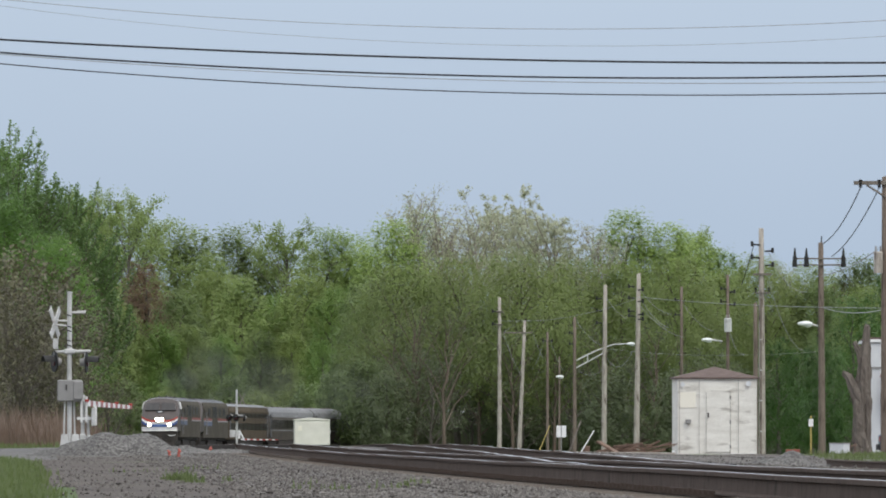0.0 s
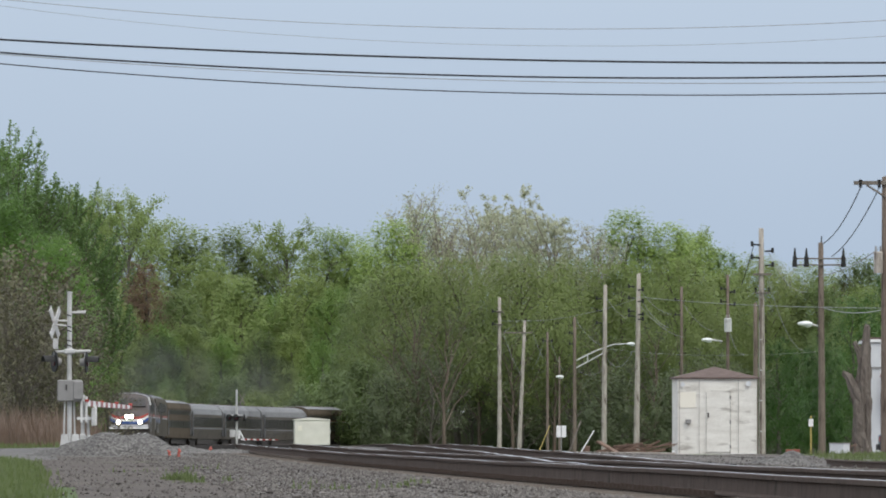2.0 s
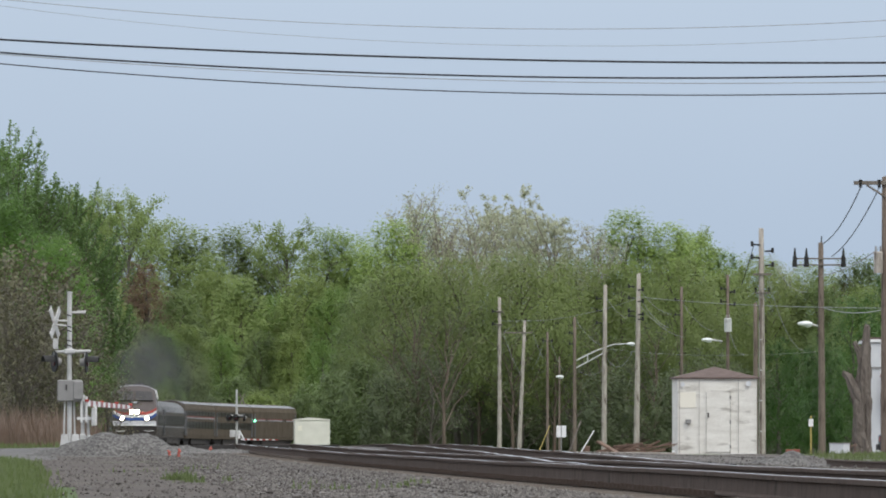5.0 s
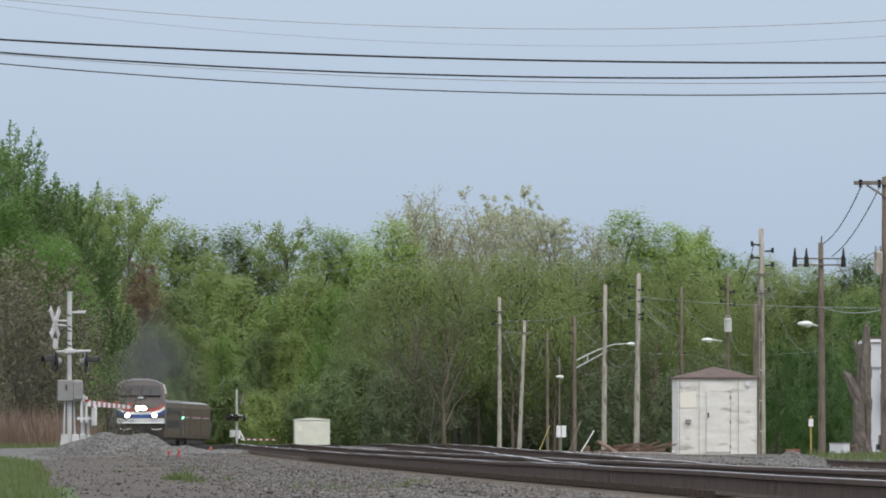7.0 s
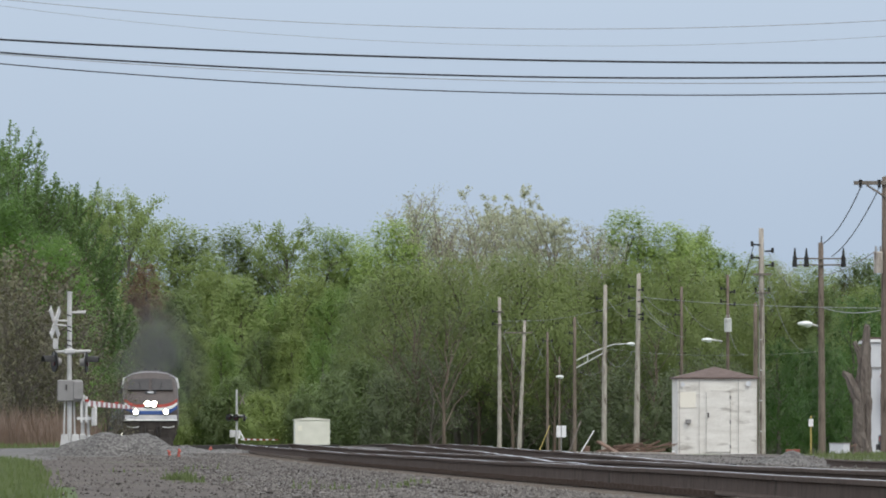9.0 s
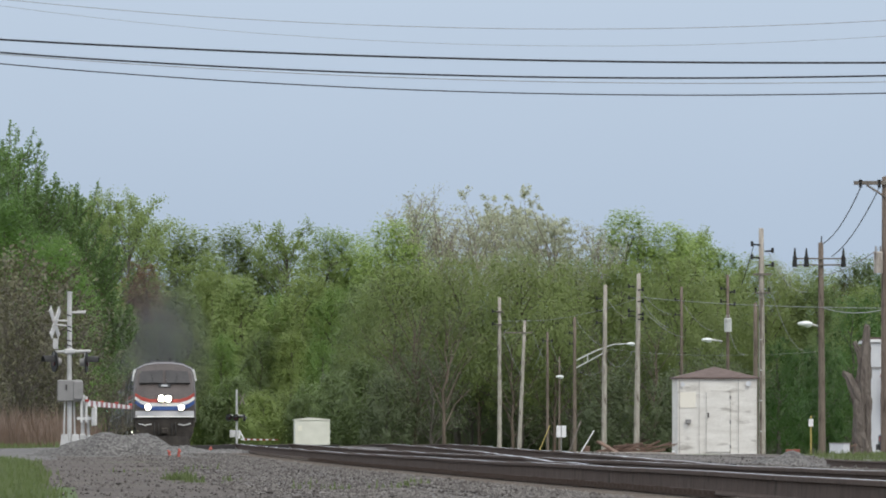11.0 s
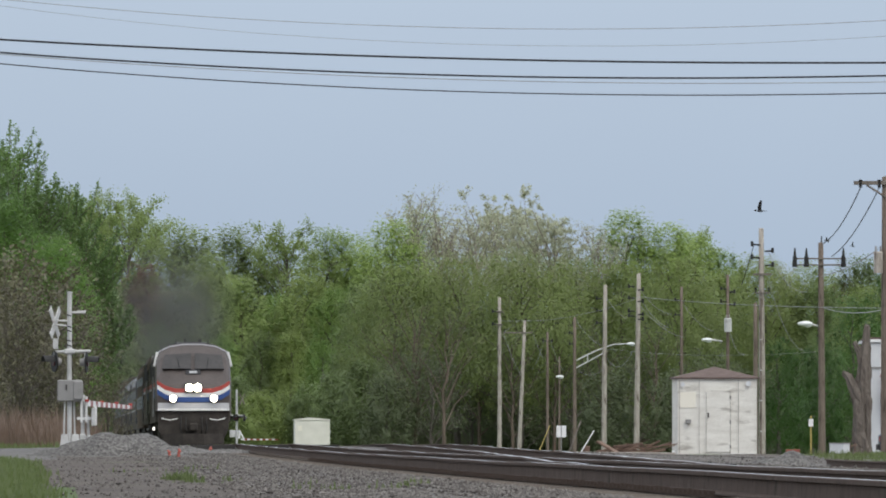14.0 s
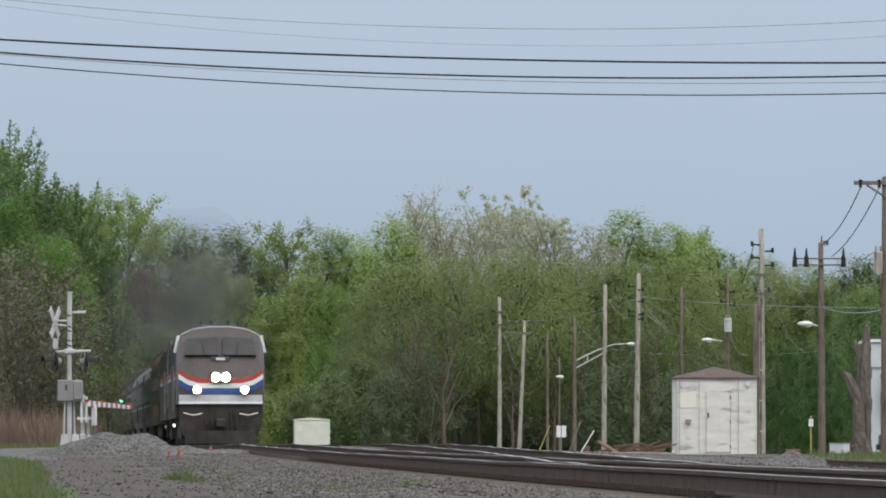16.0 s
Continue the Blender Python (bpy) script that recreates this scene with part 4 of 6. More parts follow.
    crossarm(p, h - 0.22, 0.75, -0.45, thick=0.075)
    part("brace", rods(((-0.72, -0.18, h - 0.3), (-0.02, -0.18, h - 0.75), 0.04)), M_ARM, p)
    for px in (-0.95, -0.25):
        part("insulator", rods(((px, -0.18, h - 0.4), (px, -0.18, h - 0.1), 0.06, 0.07)), M_BLACK, p)
    transformer(p, -0.3, -0.35, h - 3.6, 0.17, 0.75, M_POLE)
    slack(p, (-0.95, -0.2, h - 0.4), (1.42, 94.9, h - 0.60), 0.35, M_CABLE, 0.022)
    slack(p, (-0.25, -0.2, h - 0.4), (1.86, 94.8, h - 1.2), 0.35, M_CABLE, 0.022)
    slack(p, (-0.3, -0.35, h - 2.7), (-1.2, 30, h - 3.2), 0.15, M_WIRE, 0.018)
    # long wires of the street line
    for a, b, s, r in (((11.95, 582, 10.0), (16.56, 355, 6.3), 0.15, 0.012), ((10.6, 623, 7.2), (18.0, 450, 5.5), 0.3, 0.006), ((3.99, 670, 9.6), (11.9, 582, 9.9), 0.5, 0.01), ((18.0, 450, 7.6), (16.5, 355, 6.25), 0.2, 0.02)):
        wire("street_wire", a, b, s, r, M_WIRE, "thin grey wire strung between street poles", "wire")
    # cables over the view, on their way across line and street
    for z, b, c, r, m, lab in ((10.165, -0.02423, 0.004305, 0.008, M_WIRE, "thin grey overhead wire"), (9.826, -0.03444, 0.005466, 0.005, M_WIRE, "thin faint overhead wire"), (9.517, -0.02615, 0.001708, 0.024, M_CABLE, "thick black overhead cable"),
                               (9.16, -0.02615, 0.002665, 0.021, M_CABLE, "thick black overhead cable"), (9.076, -0.03125, 0.002665, 0.009, M_WIRE, "thin dark overhead wire below a cable"), (8.826, -0.03316, 0.003007, 0.014, M_CABLE, "black overhead cable")):
        pts = [(x, 200, z + b * x + c * x * x + 0.006 * noise.noise((x * 0.35, z, 0))) for x in (i * 0.75 - 24 for i in range(65))]
        v, f = tube_points(pts, r, 6)
        tagged(link_mesh("overhead_cable", v, f, m, smooth=True), lab + " across the sky", "cable", "overhead cables")
    # the two poles beside the view that hold those cables
    for x in (-24, 24):
        p, h = pole(x, 200.2, 14.8, 0.17, "plain wooden pole holding the overhead cables", dark=True)


build_poles()


# ---- shed, relay cabinet, signals ----
def build_shed():
    x, y = 8.89, 311
    z = ground_z(x, y) + 0.03
    root = thing("shed", pose(x, y, z, 0, 0, 2.5), "weathered white metal equipment shed with brown hipped roof", "shed")
    w, d, h = 1.30, 1.3, 2.46
    for sx in (-1.05, 1.05):
        part("skid", boxed((sx - 0.15, sx + 0.15, -1.25, 1.25, -0.35, 0.0)), M_TIE, root)
    part("wall", boxed((-w, w, -d, -d + 0.06, 0, h)), M_SHED, root)
    part("wall", boxed((-w, w, d - 0.06, d, 0, h)), M_SHED, root)
    part("wall", boxed((-w, -w + 0.06, -d + 0.06, d - 0.06, 0, h)), M_SHED, root)
    part("wall", boxed((w - 0.06, w, -d + 0.06, d - 0.06, 0, h)), M_SHED, root)
    part("floor_plate", boxed((-w + 0.06, w - 0.06, -d + 0.06, d - 0.06, 0.0, 0.05)), M_GREYBOX, root)
    bm = bmesh.new()
    e = 0.08
    low = [bm.verts.new((sx * (w + e), sy * (d + e), h)) for sx, sy in ((-1, -1), (1, -1), (1, 1), (-1, 1))]
    low2 = [bm.verts.new((sx * (w + e), sy * (d + e), h + 0.05)) for sx, sy in ((-1, -1), (1, -1), (1, 1), (-1, 1))]
    apex = bm.verts.new((0, 0, h + 0.41))
    bm.faces.new(low[::-1])
    for i in range(4):
        bm.faces.new((low[i], low[(i + 1) % 4], low2[(i + 1) % 4], low2[i]))
        bm.faces.new((low2[i], low2[(i + 1) % 4], apex))
    part("roof", bm, M_SHINGLE, root, "brown shingled hip roof")
    for cx in (-0.62, 0.66, -w + 0.03, w - 0.03):
        part("seam", boxed((cx + 0.021, cx + 0.034, -d - 0.012, -d - 0.002, 0.03, h - 0.02)), M_SEAM, root)
        part("batten", boxed((cx - 0.02, cx + 0.02, -d - 0.022, -d - 0.002, 0.03, h - 0.02)), M_SHED, root)
    part("eave_trim", boxed((-w, w, -d - 0.02, -d - 0.002, h - 0.05, h - 0.005)), M_SHED, root)
    door = part("door", boxed((-0.36, 0.42, -d - 0.035, -d - 0.003, 0.07, 2.06)), M_SHED, root, bevel=0.006)
    for fr in ((-0.368, -0.361, 0.06, 2.06), (0.421, 0.428, 0.06, 2.06)):
        part("seam", boxed((fr[0], fr[1], -d - 0.034, -d - 0.003, fr[2], fr[3])), M_SEAM, root)
    part("seam", boxed((-0.36, 0.42, -d - 0.033, -d - 0.003, 2.0605, 2.0645)), M_SEAM, root)
    for fr in ((-0.40, -0.37, 0.05, 2.10), (0.43, 0.46, 0.05, 2.10)):
        part("door_frame", boxed((fr[0], fr[1], -d - 0.03, -d - 0.003, fr[2], fr[3])), M_SHED, root)
    part("door_frame", boxed((-0.37, 0.43, -d - 0.03, -d - 0.003, 2.065, 2.10)), M_SHED, root)
    for zz in (0.25, 1.05, 1.85):
        part("hinge", boxed((0.40, 0.45, -d - 0.05, -d - 0.036, zz - 0.06, zz + 0.06)), M_GREYBOX, door)
    part("handle", boxed((-0.32, -0.28, -d - 0.07, -d - 0.036, 1.2, 1.36)), M_BLACK, door)
    part("patch_panel", boxed((-1.22, -0.70, -d - 0.018, -d - 0.003, 1.52, 2.02)), M_SHEDPATCH, root, "cream painted panel")
    bm = rods(((-1.14, -d - 0.08, 2.28), (-1.14, -d, 2.28), 0.075, 0.06), sides=12)
    part("lamp", bm, M_LENS, root)
    bm = rods(((1.02, -d - 0.09, 2.3), (1.02, -d, 2.3), 0.09, 0.07), sides=12)
    part("lamp", bm, M_LENS, root)
    part("vent_hood", boxed((-1.04, -0.86, -d - 0.12, -d - 0.003, 1.04, 1.14), (-1.02, -0.88, -d - 0.16, -d - 0.1, 1.0, 1.05)), M_GREYBOX, root, bevel=0.01)
    part("marker_post", rods(((-1.45, -d - 0.2, -0.3), (-1.45, -d - 0.2, 0.12), 0.05)), M_WHITE, root)
    # far relay cabinet
    x, y = -10.7, 772
    z = ground_z(x, y)
    root = thing("relay_cabinet", pose(x, y, z, 0, 0, 6), "white metal signal cabinet with a low gabled roof", "relay cabinet")
    top = 2.86 - z
    part("body", boxed((-1.36, 1.36, -1.0, 1.0, 0, top - 0.16)), M_CABINET, root, bevel=0.02)
    part("roof", prism([(-1.43, top - 0.16), (1.43, top - 0.16), (1.43, top - 0.09), (0, top + 0.05), (-1.43, top - 0.09)], -1.06, 1.06), M_CABINET, root)
    for cx in (-1.36, 1.36):
        part("corner_trim", boxed((cx - 0.05, cx + 0.05, -1.03, -1.004, 0.0, top - 0.18)), M_CABINET, root)
    part("door", boxed((-0.45, 0.5, -1.02, -1.004, 0.25, top - 0.35)), M_CABINET, root)
    part("plate", boxed((-1.2, -0.85, -1.02, -1.004, top - 1.0, top - 0.6)), M_SHEDPATCH, root)
    part("junction_box", boxed((1.37, 1.5, -0.9, -0.6, top - 1.2, top - 0.95)), M_GREYBOX, root)


build_shed()


def crossbuck(bm_parent, x, z, size, turn, y=0.0, wide=0.11, metal=None):
    for a in (45, -45):
        bm = boxed((-size, size, -0.012, 0.012, -wide, wide))
        bmesh.ops.transform(bm, matrix=pose(x, y + (0.013 if a > 0 else -0.013), z, 0, a, 0) if turn is None else pose(x, y, z, 0, 0, turn) @ pose(0, 0.013 if a > 0 else -0.013, 0, 0, a, 0), verts=bm.verts[:])
        part("crossbuck_blade", bm, metal or M_SILVER, bm_parent, "bare metal back of a crossing blade")


def flasher(root, x, z, turn, y=0.0):
    """A round crossing lamp with its black backing disc and hood, facing turn degrees round from -y."""
    t = pose(x, y, z, 0, 0, turn)
    bm = bmesh.new()
    rod(bm, (0, 0, 0), (0, 0.03, 0), 0.30, sides=20)
    bmesh.ops.transform(bm, matrix=t, verts=bm.verts[:])
    disc = part("backing_disc", bm, M_BLACK, root)
    bm = bmesh.new()
    rod(bm, (0, 0.04, 0), (0, 0.2, 0), 0.14, 0.10, sides=14)
    bmesh.ops.transform(bm, matrix=t, verts=bm.verts[:])
    part("lamp_housing", bm, M_GREYBOX, disc)
    bm = bmesh.new()
    rod(bm, (0, -0.01, 0), (0, -0.04, 0), 0.13, 0.12, sides=14)
    bmesh.ops.transform(bm, matrix=t, verts=bm.verts[:])
    part("lens", bm, M_DARKLENS, disc)
    v, f = [], []
    for i in range(9):
        a = math.pi * i / 8
        for yy in (-0.01, -0.34):
            v.append(t @ Vector((0.16 * math.cos(a), yy, 0.16 * math.sin(a))))
    f = [(2 * i, 2 * i + 1, 2 * i + 3, 2 * i + 2) for i in range(8)]
    hood = link_mesh("hood", v, f, M_BLACK, disc)
    md = hood.modifiers.new("thickness", "SOLIDIFY")
    md.thickness = 0.012


def gate_arm(parent, length, pivot, turn, tilt=0.0, stripes=8, lamps=3, thick=1.0):
    """A tapered striped gate arm along its own +x, in the space of the signal."""
    arm = new("gate_arm")
    arm.parent = parent
    arm.matrix_basis = pivot @ pose(0, 0, 0, 0, 0, turn) @ pose(0, 0, 0, 0, tilt, 0)
    step = length / stripes
    for i in range(stripes):
        w0 = (0.085 - 0.035 * i / stripes) * thick
        for k, mat in ((0, M_WHITE), (1, M_RED)):
            a, b = i * step + k * step / 2, i * step + (k + 1) * step / 2
            bm = boxed((a, b, -0.02, 0.02, -w0, w0))
            part("stripe", bm, mat, arm)
    for i in range(lamps):
        px = length * (0.98 - i * 0.33)
        bm = rods(((px, -0.05, 0.08), (px, 0.05, 0.08), 0.03))
        box(bm, px - 0.02, px + 0.02, -0.02, 0.02, 0.03, 0.1)
        part("arm_lamp", bm, M_REDLAMP, arm)
    return arm


def build_signals():
    # near crossing signal: its road runs across the view, so it is seen edge-on
    x, y = -10.66, 271
    z = 1.22
    root = thing("crossing_signal", pose(x, y, z), "silver level crossing signal with crossbuck, lamps and lowered gate", "crossing signal", "level crossing signals")
    part("mast", rods(((0, 0, 0.1), (0, 0, 4.40), 0.066), ((0, 0, 4.40), (0, 0, 4.44), 0.085), sides=12), M_SILVER, root)
    bm = bmesh.new()
    for dx in (-0.14, 0.17):
        bmesh.ops.create_cone(bm, cap_ends=True, segments=4, radius1=0.19, radius2=0.12, depth=0.40, matrix=pose(dx, 0, 0.17, 0, 0, 45))
    part("mast_base", bm, M_SILVER, root)
    for dx, dy in ((-0.16, -0.1), (0.15, 0.1)):
        part("conduit", rods(((dx, dy, 0.2), (dx * 0.8, dy, 1.35), 0.024)), M_SILVER, root)
    part("control_box", boxed((-0.34, 0.36, -0.25, 0.25, 1.30, 1.92)), M_GREYBOX, root, "grey gate mechanism housing", bevel=0.03)
    part("box_cover", boxed((0.12, 0.40, -0.30, -0.252, 1.36, 1.88)), M_GREYBOX, root, bevel=0.02)
    part("latch", boxed((-0.10, -0.06, -0.28, -0.252, 1.62, 1.78)), M_BLACK, root)
    # gate stand with counterweights just behind
    part("gate_post", rods(((0.36, 0.5, 0.1), (0.36, 0.5, 1.5), 0.055), ((0.53, 0.5, 0.1), (0.50, 0.5, 0.9), 0.04), sides=10), M_SILVER, root)
    part("post_base", boxed((0.27, 0.45, 0.38, 0.62, -0.02, 0.38), (0.46, 0.61, 0.38, 0.62, -0.02, 0.34)), M_SILVER, root, bevel=0.03)
    part("gate_bracket", boxed((0.2, 0.75, 0.3, 0.36, 0.78, 0.86), (0.30, 0.36, 0.285, 0.375, 0.7, 1.4), (0.69, 0.77, 0.285, 0.375, 0.62, 1.2), (0.44, 0.5, 0.285, 0.375, 0.7, 1.45)), M_WHITE, root)
    part("counterweight", boxed((0.62, 0.73, 0.1, 0.28, 0.60, 1.12)), M_SILVER, root, bevel=0.02)
    # lamps on a cross pipe, seen from the side
    part("lamp_pipe", rods(((-0.42, -0.02, 2.72), (0.60, -0.02, 2.74), 0.04), ((0.46, -0.02, 2.74), (0.46, -0.02, 2.45), 0.035), ((-0.42, -0.02, 2.72), (-0.42, -0.02, 2.45), 0.035)), M_SILVER, root)
    part("pipe_clamp", boxed((-0.16, 0.16, -0.12, 0.12, 2.66, 2.80)), M_SILVER, root, bevel=0.03)
    flasher(root, -0.44, 2.44, -68, -0.05)
    flasher(root, 0.50, 2.42, 84, -0.05)
    crossbuck(root, -0.42, 3.55, 0.56, 74)
    part("sign_bracket", rods(((-0.42, 0, 3.5), (0, 0, 3.45), 0.025), ((-0.42, 0, 3.62), (0, 0, 3.6), 0.025)), M_SILVER, root)
    part("track_count_sign", boxed((-0.47, -0.33, -0.10, 0.10, 2.80, 3.1)), M_SILVER, root)
    part("top_arm", rods(((0, 0, 3.85), (0.46, 0, 3.83), 0.03), ((0.2, 0, 3.87), (0.46, 0, 3.88), 0.02)), M_SILVER, root)
    for zt in (2.88, 3.02, 3.3, 3.42, 3.74):
        part("cable_tie", rods(((-0.01, 0, zt), (0, 0, zt + 0.03), 0.076)), M_BLACK, root)
    gate_arm(root, 8.6, pose(0.5, 0.35, 1.25), 83.5, 0.6, 9, 4)

    # far crossing signal with the gate that lifts once the train has gone
    x, y = -16.84, 775
    z = ground_z(x, y)
    root = thing("crossing_signal", pose(x, y, z), "small far level crossing signal with striped gate", "crossing signal", "level crossing signals")
    hz = 5.2 - z
    part("mast", rods(((0, 0, 0), (0, 0, hz), 0.085), sides=10), M_SILVER, root)
    part("lamp_pipe", rods(((-0.65, 0, hz - 2.1), (0.65, 0, hz - 2.1), 0.045)), M_SILVER, root)
    for dx in (-0.62, -0.05, 0.60):
        flasher(root, dx, hz - 2.3, 30 if dx < 0.3 else -70, -0.15)
    crossbuck(root, 0.45, hz - 0.75, 0.62, 62, 0.0, 0.05, M_ARM)
    part("control_box", boxed((-0.56, -0.1, -0.2, 0.25, hz - 3.9, hz - 3.3)), M_SILVER, root, "pale gate mechanism housing", bevel=0.05)
    part("counterweight", boxed((0.1, 0.3, 0.1, 0.25, hz - 4.0, hz - 3.3)), M_WHITE, root, bevel=0.03)
    part("gate_stand", rods(((0.2, 0.1, hz - 3.3), (0.65, 0.1, hz - 4.15), 0.06)), M_WHITE, root)
    arm = gate_arm(root, 3.0, pose(0.35, 0.1, hz - 4.05), 0, 1.0, 6, 0, 0.75)
    return arm, pose(0.35, 0.1, hz - 4.05)


FAR_GATE, FAR_PIVOT = build_signals()


# ---- heaps, debris, house and the rest of the street side ----
def heap(name, x, y, humps, material, label, category="gravel pile", cells=44, size=4.0, depth=None):
    """A loose heap as a height field; humps are (dx, dy, radius x, radius y, height)."""
    z0 = ground_z(x, y)
    depth = depth or size
    verts, faces = [], []
    for j in range(cells + 1):
        for i in range(cells + 1):
            px, py = (i / cells - 0.5) * size, (j / cells - 0.5) * depth
            h = 0.0
            for dx, dy, rx, ry, hh in humps:
                q = math.sqrt(((px - dx) / rx) ** 2 + ((py - dy) / ry) ** 2)
                h = max(h, hh * max(0.0, 1 - q * q) ** 0.85)
            rough = 0.055 * noise.noise((px * 2.5, py * 2.5, 1.0)) + 0.03 * noise.noise((px * 9, py * 9, 3.0)) + 0.022 * noise.noise((px * 22, py * 22, 5.0))
            g = ground_z(x + px, y + py) - z0
            verts.append((px, py, g - 0.06 + (h + rough + 0.05 if h > 0 else 0)))
    n = cells + 1
    for j in range(cells):
        for i in range(cells):
            faces.append((j * n + i, j * n + i + 1, (j + 1) * n + i + 1, (j + 1) * n + i))
    ob = link_mesh(name, verts, faces, material)
    ob.location = (x, y, z0)
    tagged(ob, label, category, kind="stuff")
    return ob


heap("gravel_pile", -8.45, 252, [(-0.45, 0, 0.95, 1.3, 0.61), (0.42, 0.2, 1.0, 1.3, 0.59), (-0.02, 0.1, 0.8, 1.2, 0.55), (-1.15, 0.1, 0.9, 1.2, 0.38), (1.25, -0.4, 0.75, 0.9, 0.26), (-1.8, 0.0, 0.7, 1.0, 0.18)], M_HEAP, "grey heap of crushed stone beside the crossing", cells=90, size=5.2)
heap("gravel_pile", -6.25, 246, [(-0.35, 0, 0.9, 1.4, 0.14), (0.6, 0.2, 1.2, 1.5, 0.09)], M_HEAP, "low spread of crushed stone at the track's edge", cells=60, size=4.0)
heap("gravel_pile", 8.3, 225, [(0, 0, 0.50, 1.0, 0.47), (-0.55, 0, 0.60, 1.1, 0.27), (-1.3, 0, 0.8, 1.0, 0.14), (0.6, 0, 0.5, 1.0, 0.16)], M_HEAP, "small grey gravel heap behind the tracks", cells=44, size=6.0)


def orange_marker(x, y, z, lean):
    root = thing("marker_flag", pose(x, y, z, 0, lean, 0), "short stake with orange survey tape in the gravel", "marker", "orange markers")
    part("stake", boxed((-0.012, 0.012, -0.012, 0.012, -0.15, 0.20)), M_TIMBER, root)
    v, f = tube_points([(0, -0.02, 0.20), (0.04, -0.03, 0.15), (0.02, -0.02, 0.09), (0.05, -0.03, 0.02)], [0.02, 0.042, 0.03, 0.035], 6)
    link_mesh("tape", v, f, M_ORANGE, root, "orange tape")


orange_marker(-6.28, 224, ground_z(-6.28, 224) + 0.02, 14)
orange_marker(-7.05, 244.6, 0.98, -12)
orange_marker(-6.12, 246, 1.10, 30)


def board(name, a, b, w, t, label, category, group="", mat=None):
    """A beam or stick between two points."""
    a, b = Vector(a), Vector(b)
    bm = bmesh.new()
    ln = (b - a).length
    box(bm, -w / 2, w / 2, -t / 2, t / 2, 0, ln)
    bmesh.ops.bevel(bm, geom=bm.edges[:], offset=min(w, t) * 0.12, segments=1, affect="EDGES")
    ob = part(name, bm, mat or M_TIMBER)
    ob.matrix_basis = Matrix.Translation(a) @ (b - a).to_track_quat("Z", "Y").to_matrix().to_4x4()
    return tagged(ob, label, category, group)


def build_debris():
    g = lambda x, y: ground_z(x, y)
    # leaning stakes
    board("stake", (2.95, 300, g(2.95, 300) - 0.1), (3.38, 300.4, 1.86), 0.022, 0.022, "thin yellow stake leaning in the weeds", "stake", "leaning stakes", M_YELLOW)
    board("stake", (3.92, 300, g(3.92, 300) - 0.1), (4.36, 300.4, 2.02), 0.03, 0.03, "thin grey stake leaning in the weeds", "stake", "leaning stakes", M_ARM)
    board("stake", (4.22, 299, g(4.22, 299) - 0.1), (4.76, 299.3, 1.70), 0.028, 0.025, "white stake leaning by scrap timber", "stake", "leaning stakes", M_WHITE)
    board("stake", (3.5, 301, g(3.5, 301) - 0.1), (3.56, 301, 1.3), 0.06, 0.05, "short broken brown stake", "stake", "leaning stakes")
    # kerb timber along the street side of the line
    board("kerb_beam", (3.0, 293, 0.99), (7.1, 290, 0.955), 0.12, 0.14, "long pale weathered kerb timber", "beam", mat=M_POLE)
    # scrap pile
    rng = random.Random(3)
    board("scrap_plank", (4.95, 302, 1.35), (5.55, 301.6, 0.98), 0.26, 0.06, "pale brown plank leaning on scrap timber", "plank", "scrap timber")
    board("scrap_plank", (5.8, 302, 1.0), (6.25, 302.2, 1.27), 0.05, 0.05, "thin pale batten on scrap timber", "plank", "scrap timber")
    board("scrap_block", (4.55, 301.5, 0.88), (4.56, 301.5, 1.22), 0.3, 0.22, "short orange-brown cut log end", "log", "scrap timber")
    for i in range(64):
        x = rng.uniform(5.2, 7.1)
        y = rng.uniform(302.3, 305)
        top = max(0.05, 0.32 * (1 - ((x - 6.5) / 1.5) ** 2))
        z = g(x, y) + rng.uniform(0.02, top)
        a = rng.uniform(-0.5, 0.5)
        ln = rng.uniform(0.4, 1.0)
        w = rng.choice((0.022, 0.03, 0.045, 0.08))
        board("scrap_stick", (x - ln / 2, y, z), (x + ln / 2 * math.cos(a), y + ln * math.sin(a), max(z + rng.uniform(-0.22, 0.22), g(x, y) + 0.02)), w, w * rng.uniform(0.5, 0.9), "rough reddish-brown scrap stick in a brush pile", "stick", "brush pile")
    # twin-panel sign
    x, y = 4.11, 330
    root = thing("sign", pose(x, y, g(x, y)), "small white twin-panel sign on a thin post", "sign")
    part("post", boxed((-0.02, 0.02, -0.02, 0.02, -0.2, 1.0)), M_GREYBOX, root)
    for a, b in ((-0.17, -0.015), (0.015, 0.17)):
        part("panel", boxed((a, b, -0.045, -0.022, 0.62, 1.02)), M_WHITE, root)
    # marker post with white plate
    x, y = 13.64, 352
    root = thing("marker_post", pose(x, y, g(x, y)), "yellow marker post with a white plate", "marker post")
    part("post", boxed((-0.028, 0.028, -0.025, 0.025, -0.2, 1.62)), M_YELLOW, root, "yellow post")
    part("plate", boxed((-0.09, 0.09, -0.06, -0.034, 1.22, 1.50)), M_WHITE, root)
    # utility cabinet, red crate and brown pallet wood
    x, y = 13.95, 334
    root = thing("utility_cabinet", pose(x, y, g(x, y), 0, 0, -28), "pale grey steel utility cabinet beside the stump", "cabinet")
    part("body", boxed((-0.28, 0.28, -0.25, 0.25, 0, 0.56)), M_SIDING, root, bevel=0.015)
    part("lid", boxed((-0.30, 0.30, -0.27, 0.27, 0.562, 0.60)), M_GREYBOX, root, bevel=0.01)
    part("side_panel", boxed((-0.295, -0.283, -0.2, 0.2, 0.04, 0.52)), M_GREYBOX, root)
    root = thing("crate", pose(12.97, 352, g(12.97, 352)), "faded red plastic crate in the weeds", "crate")
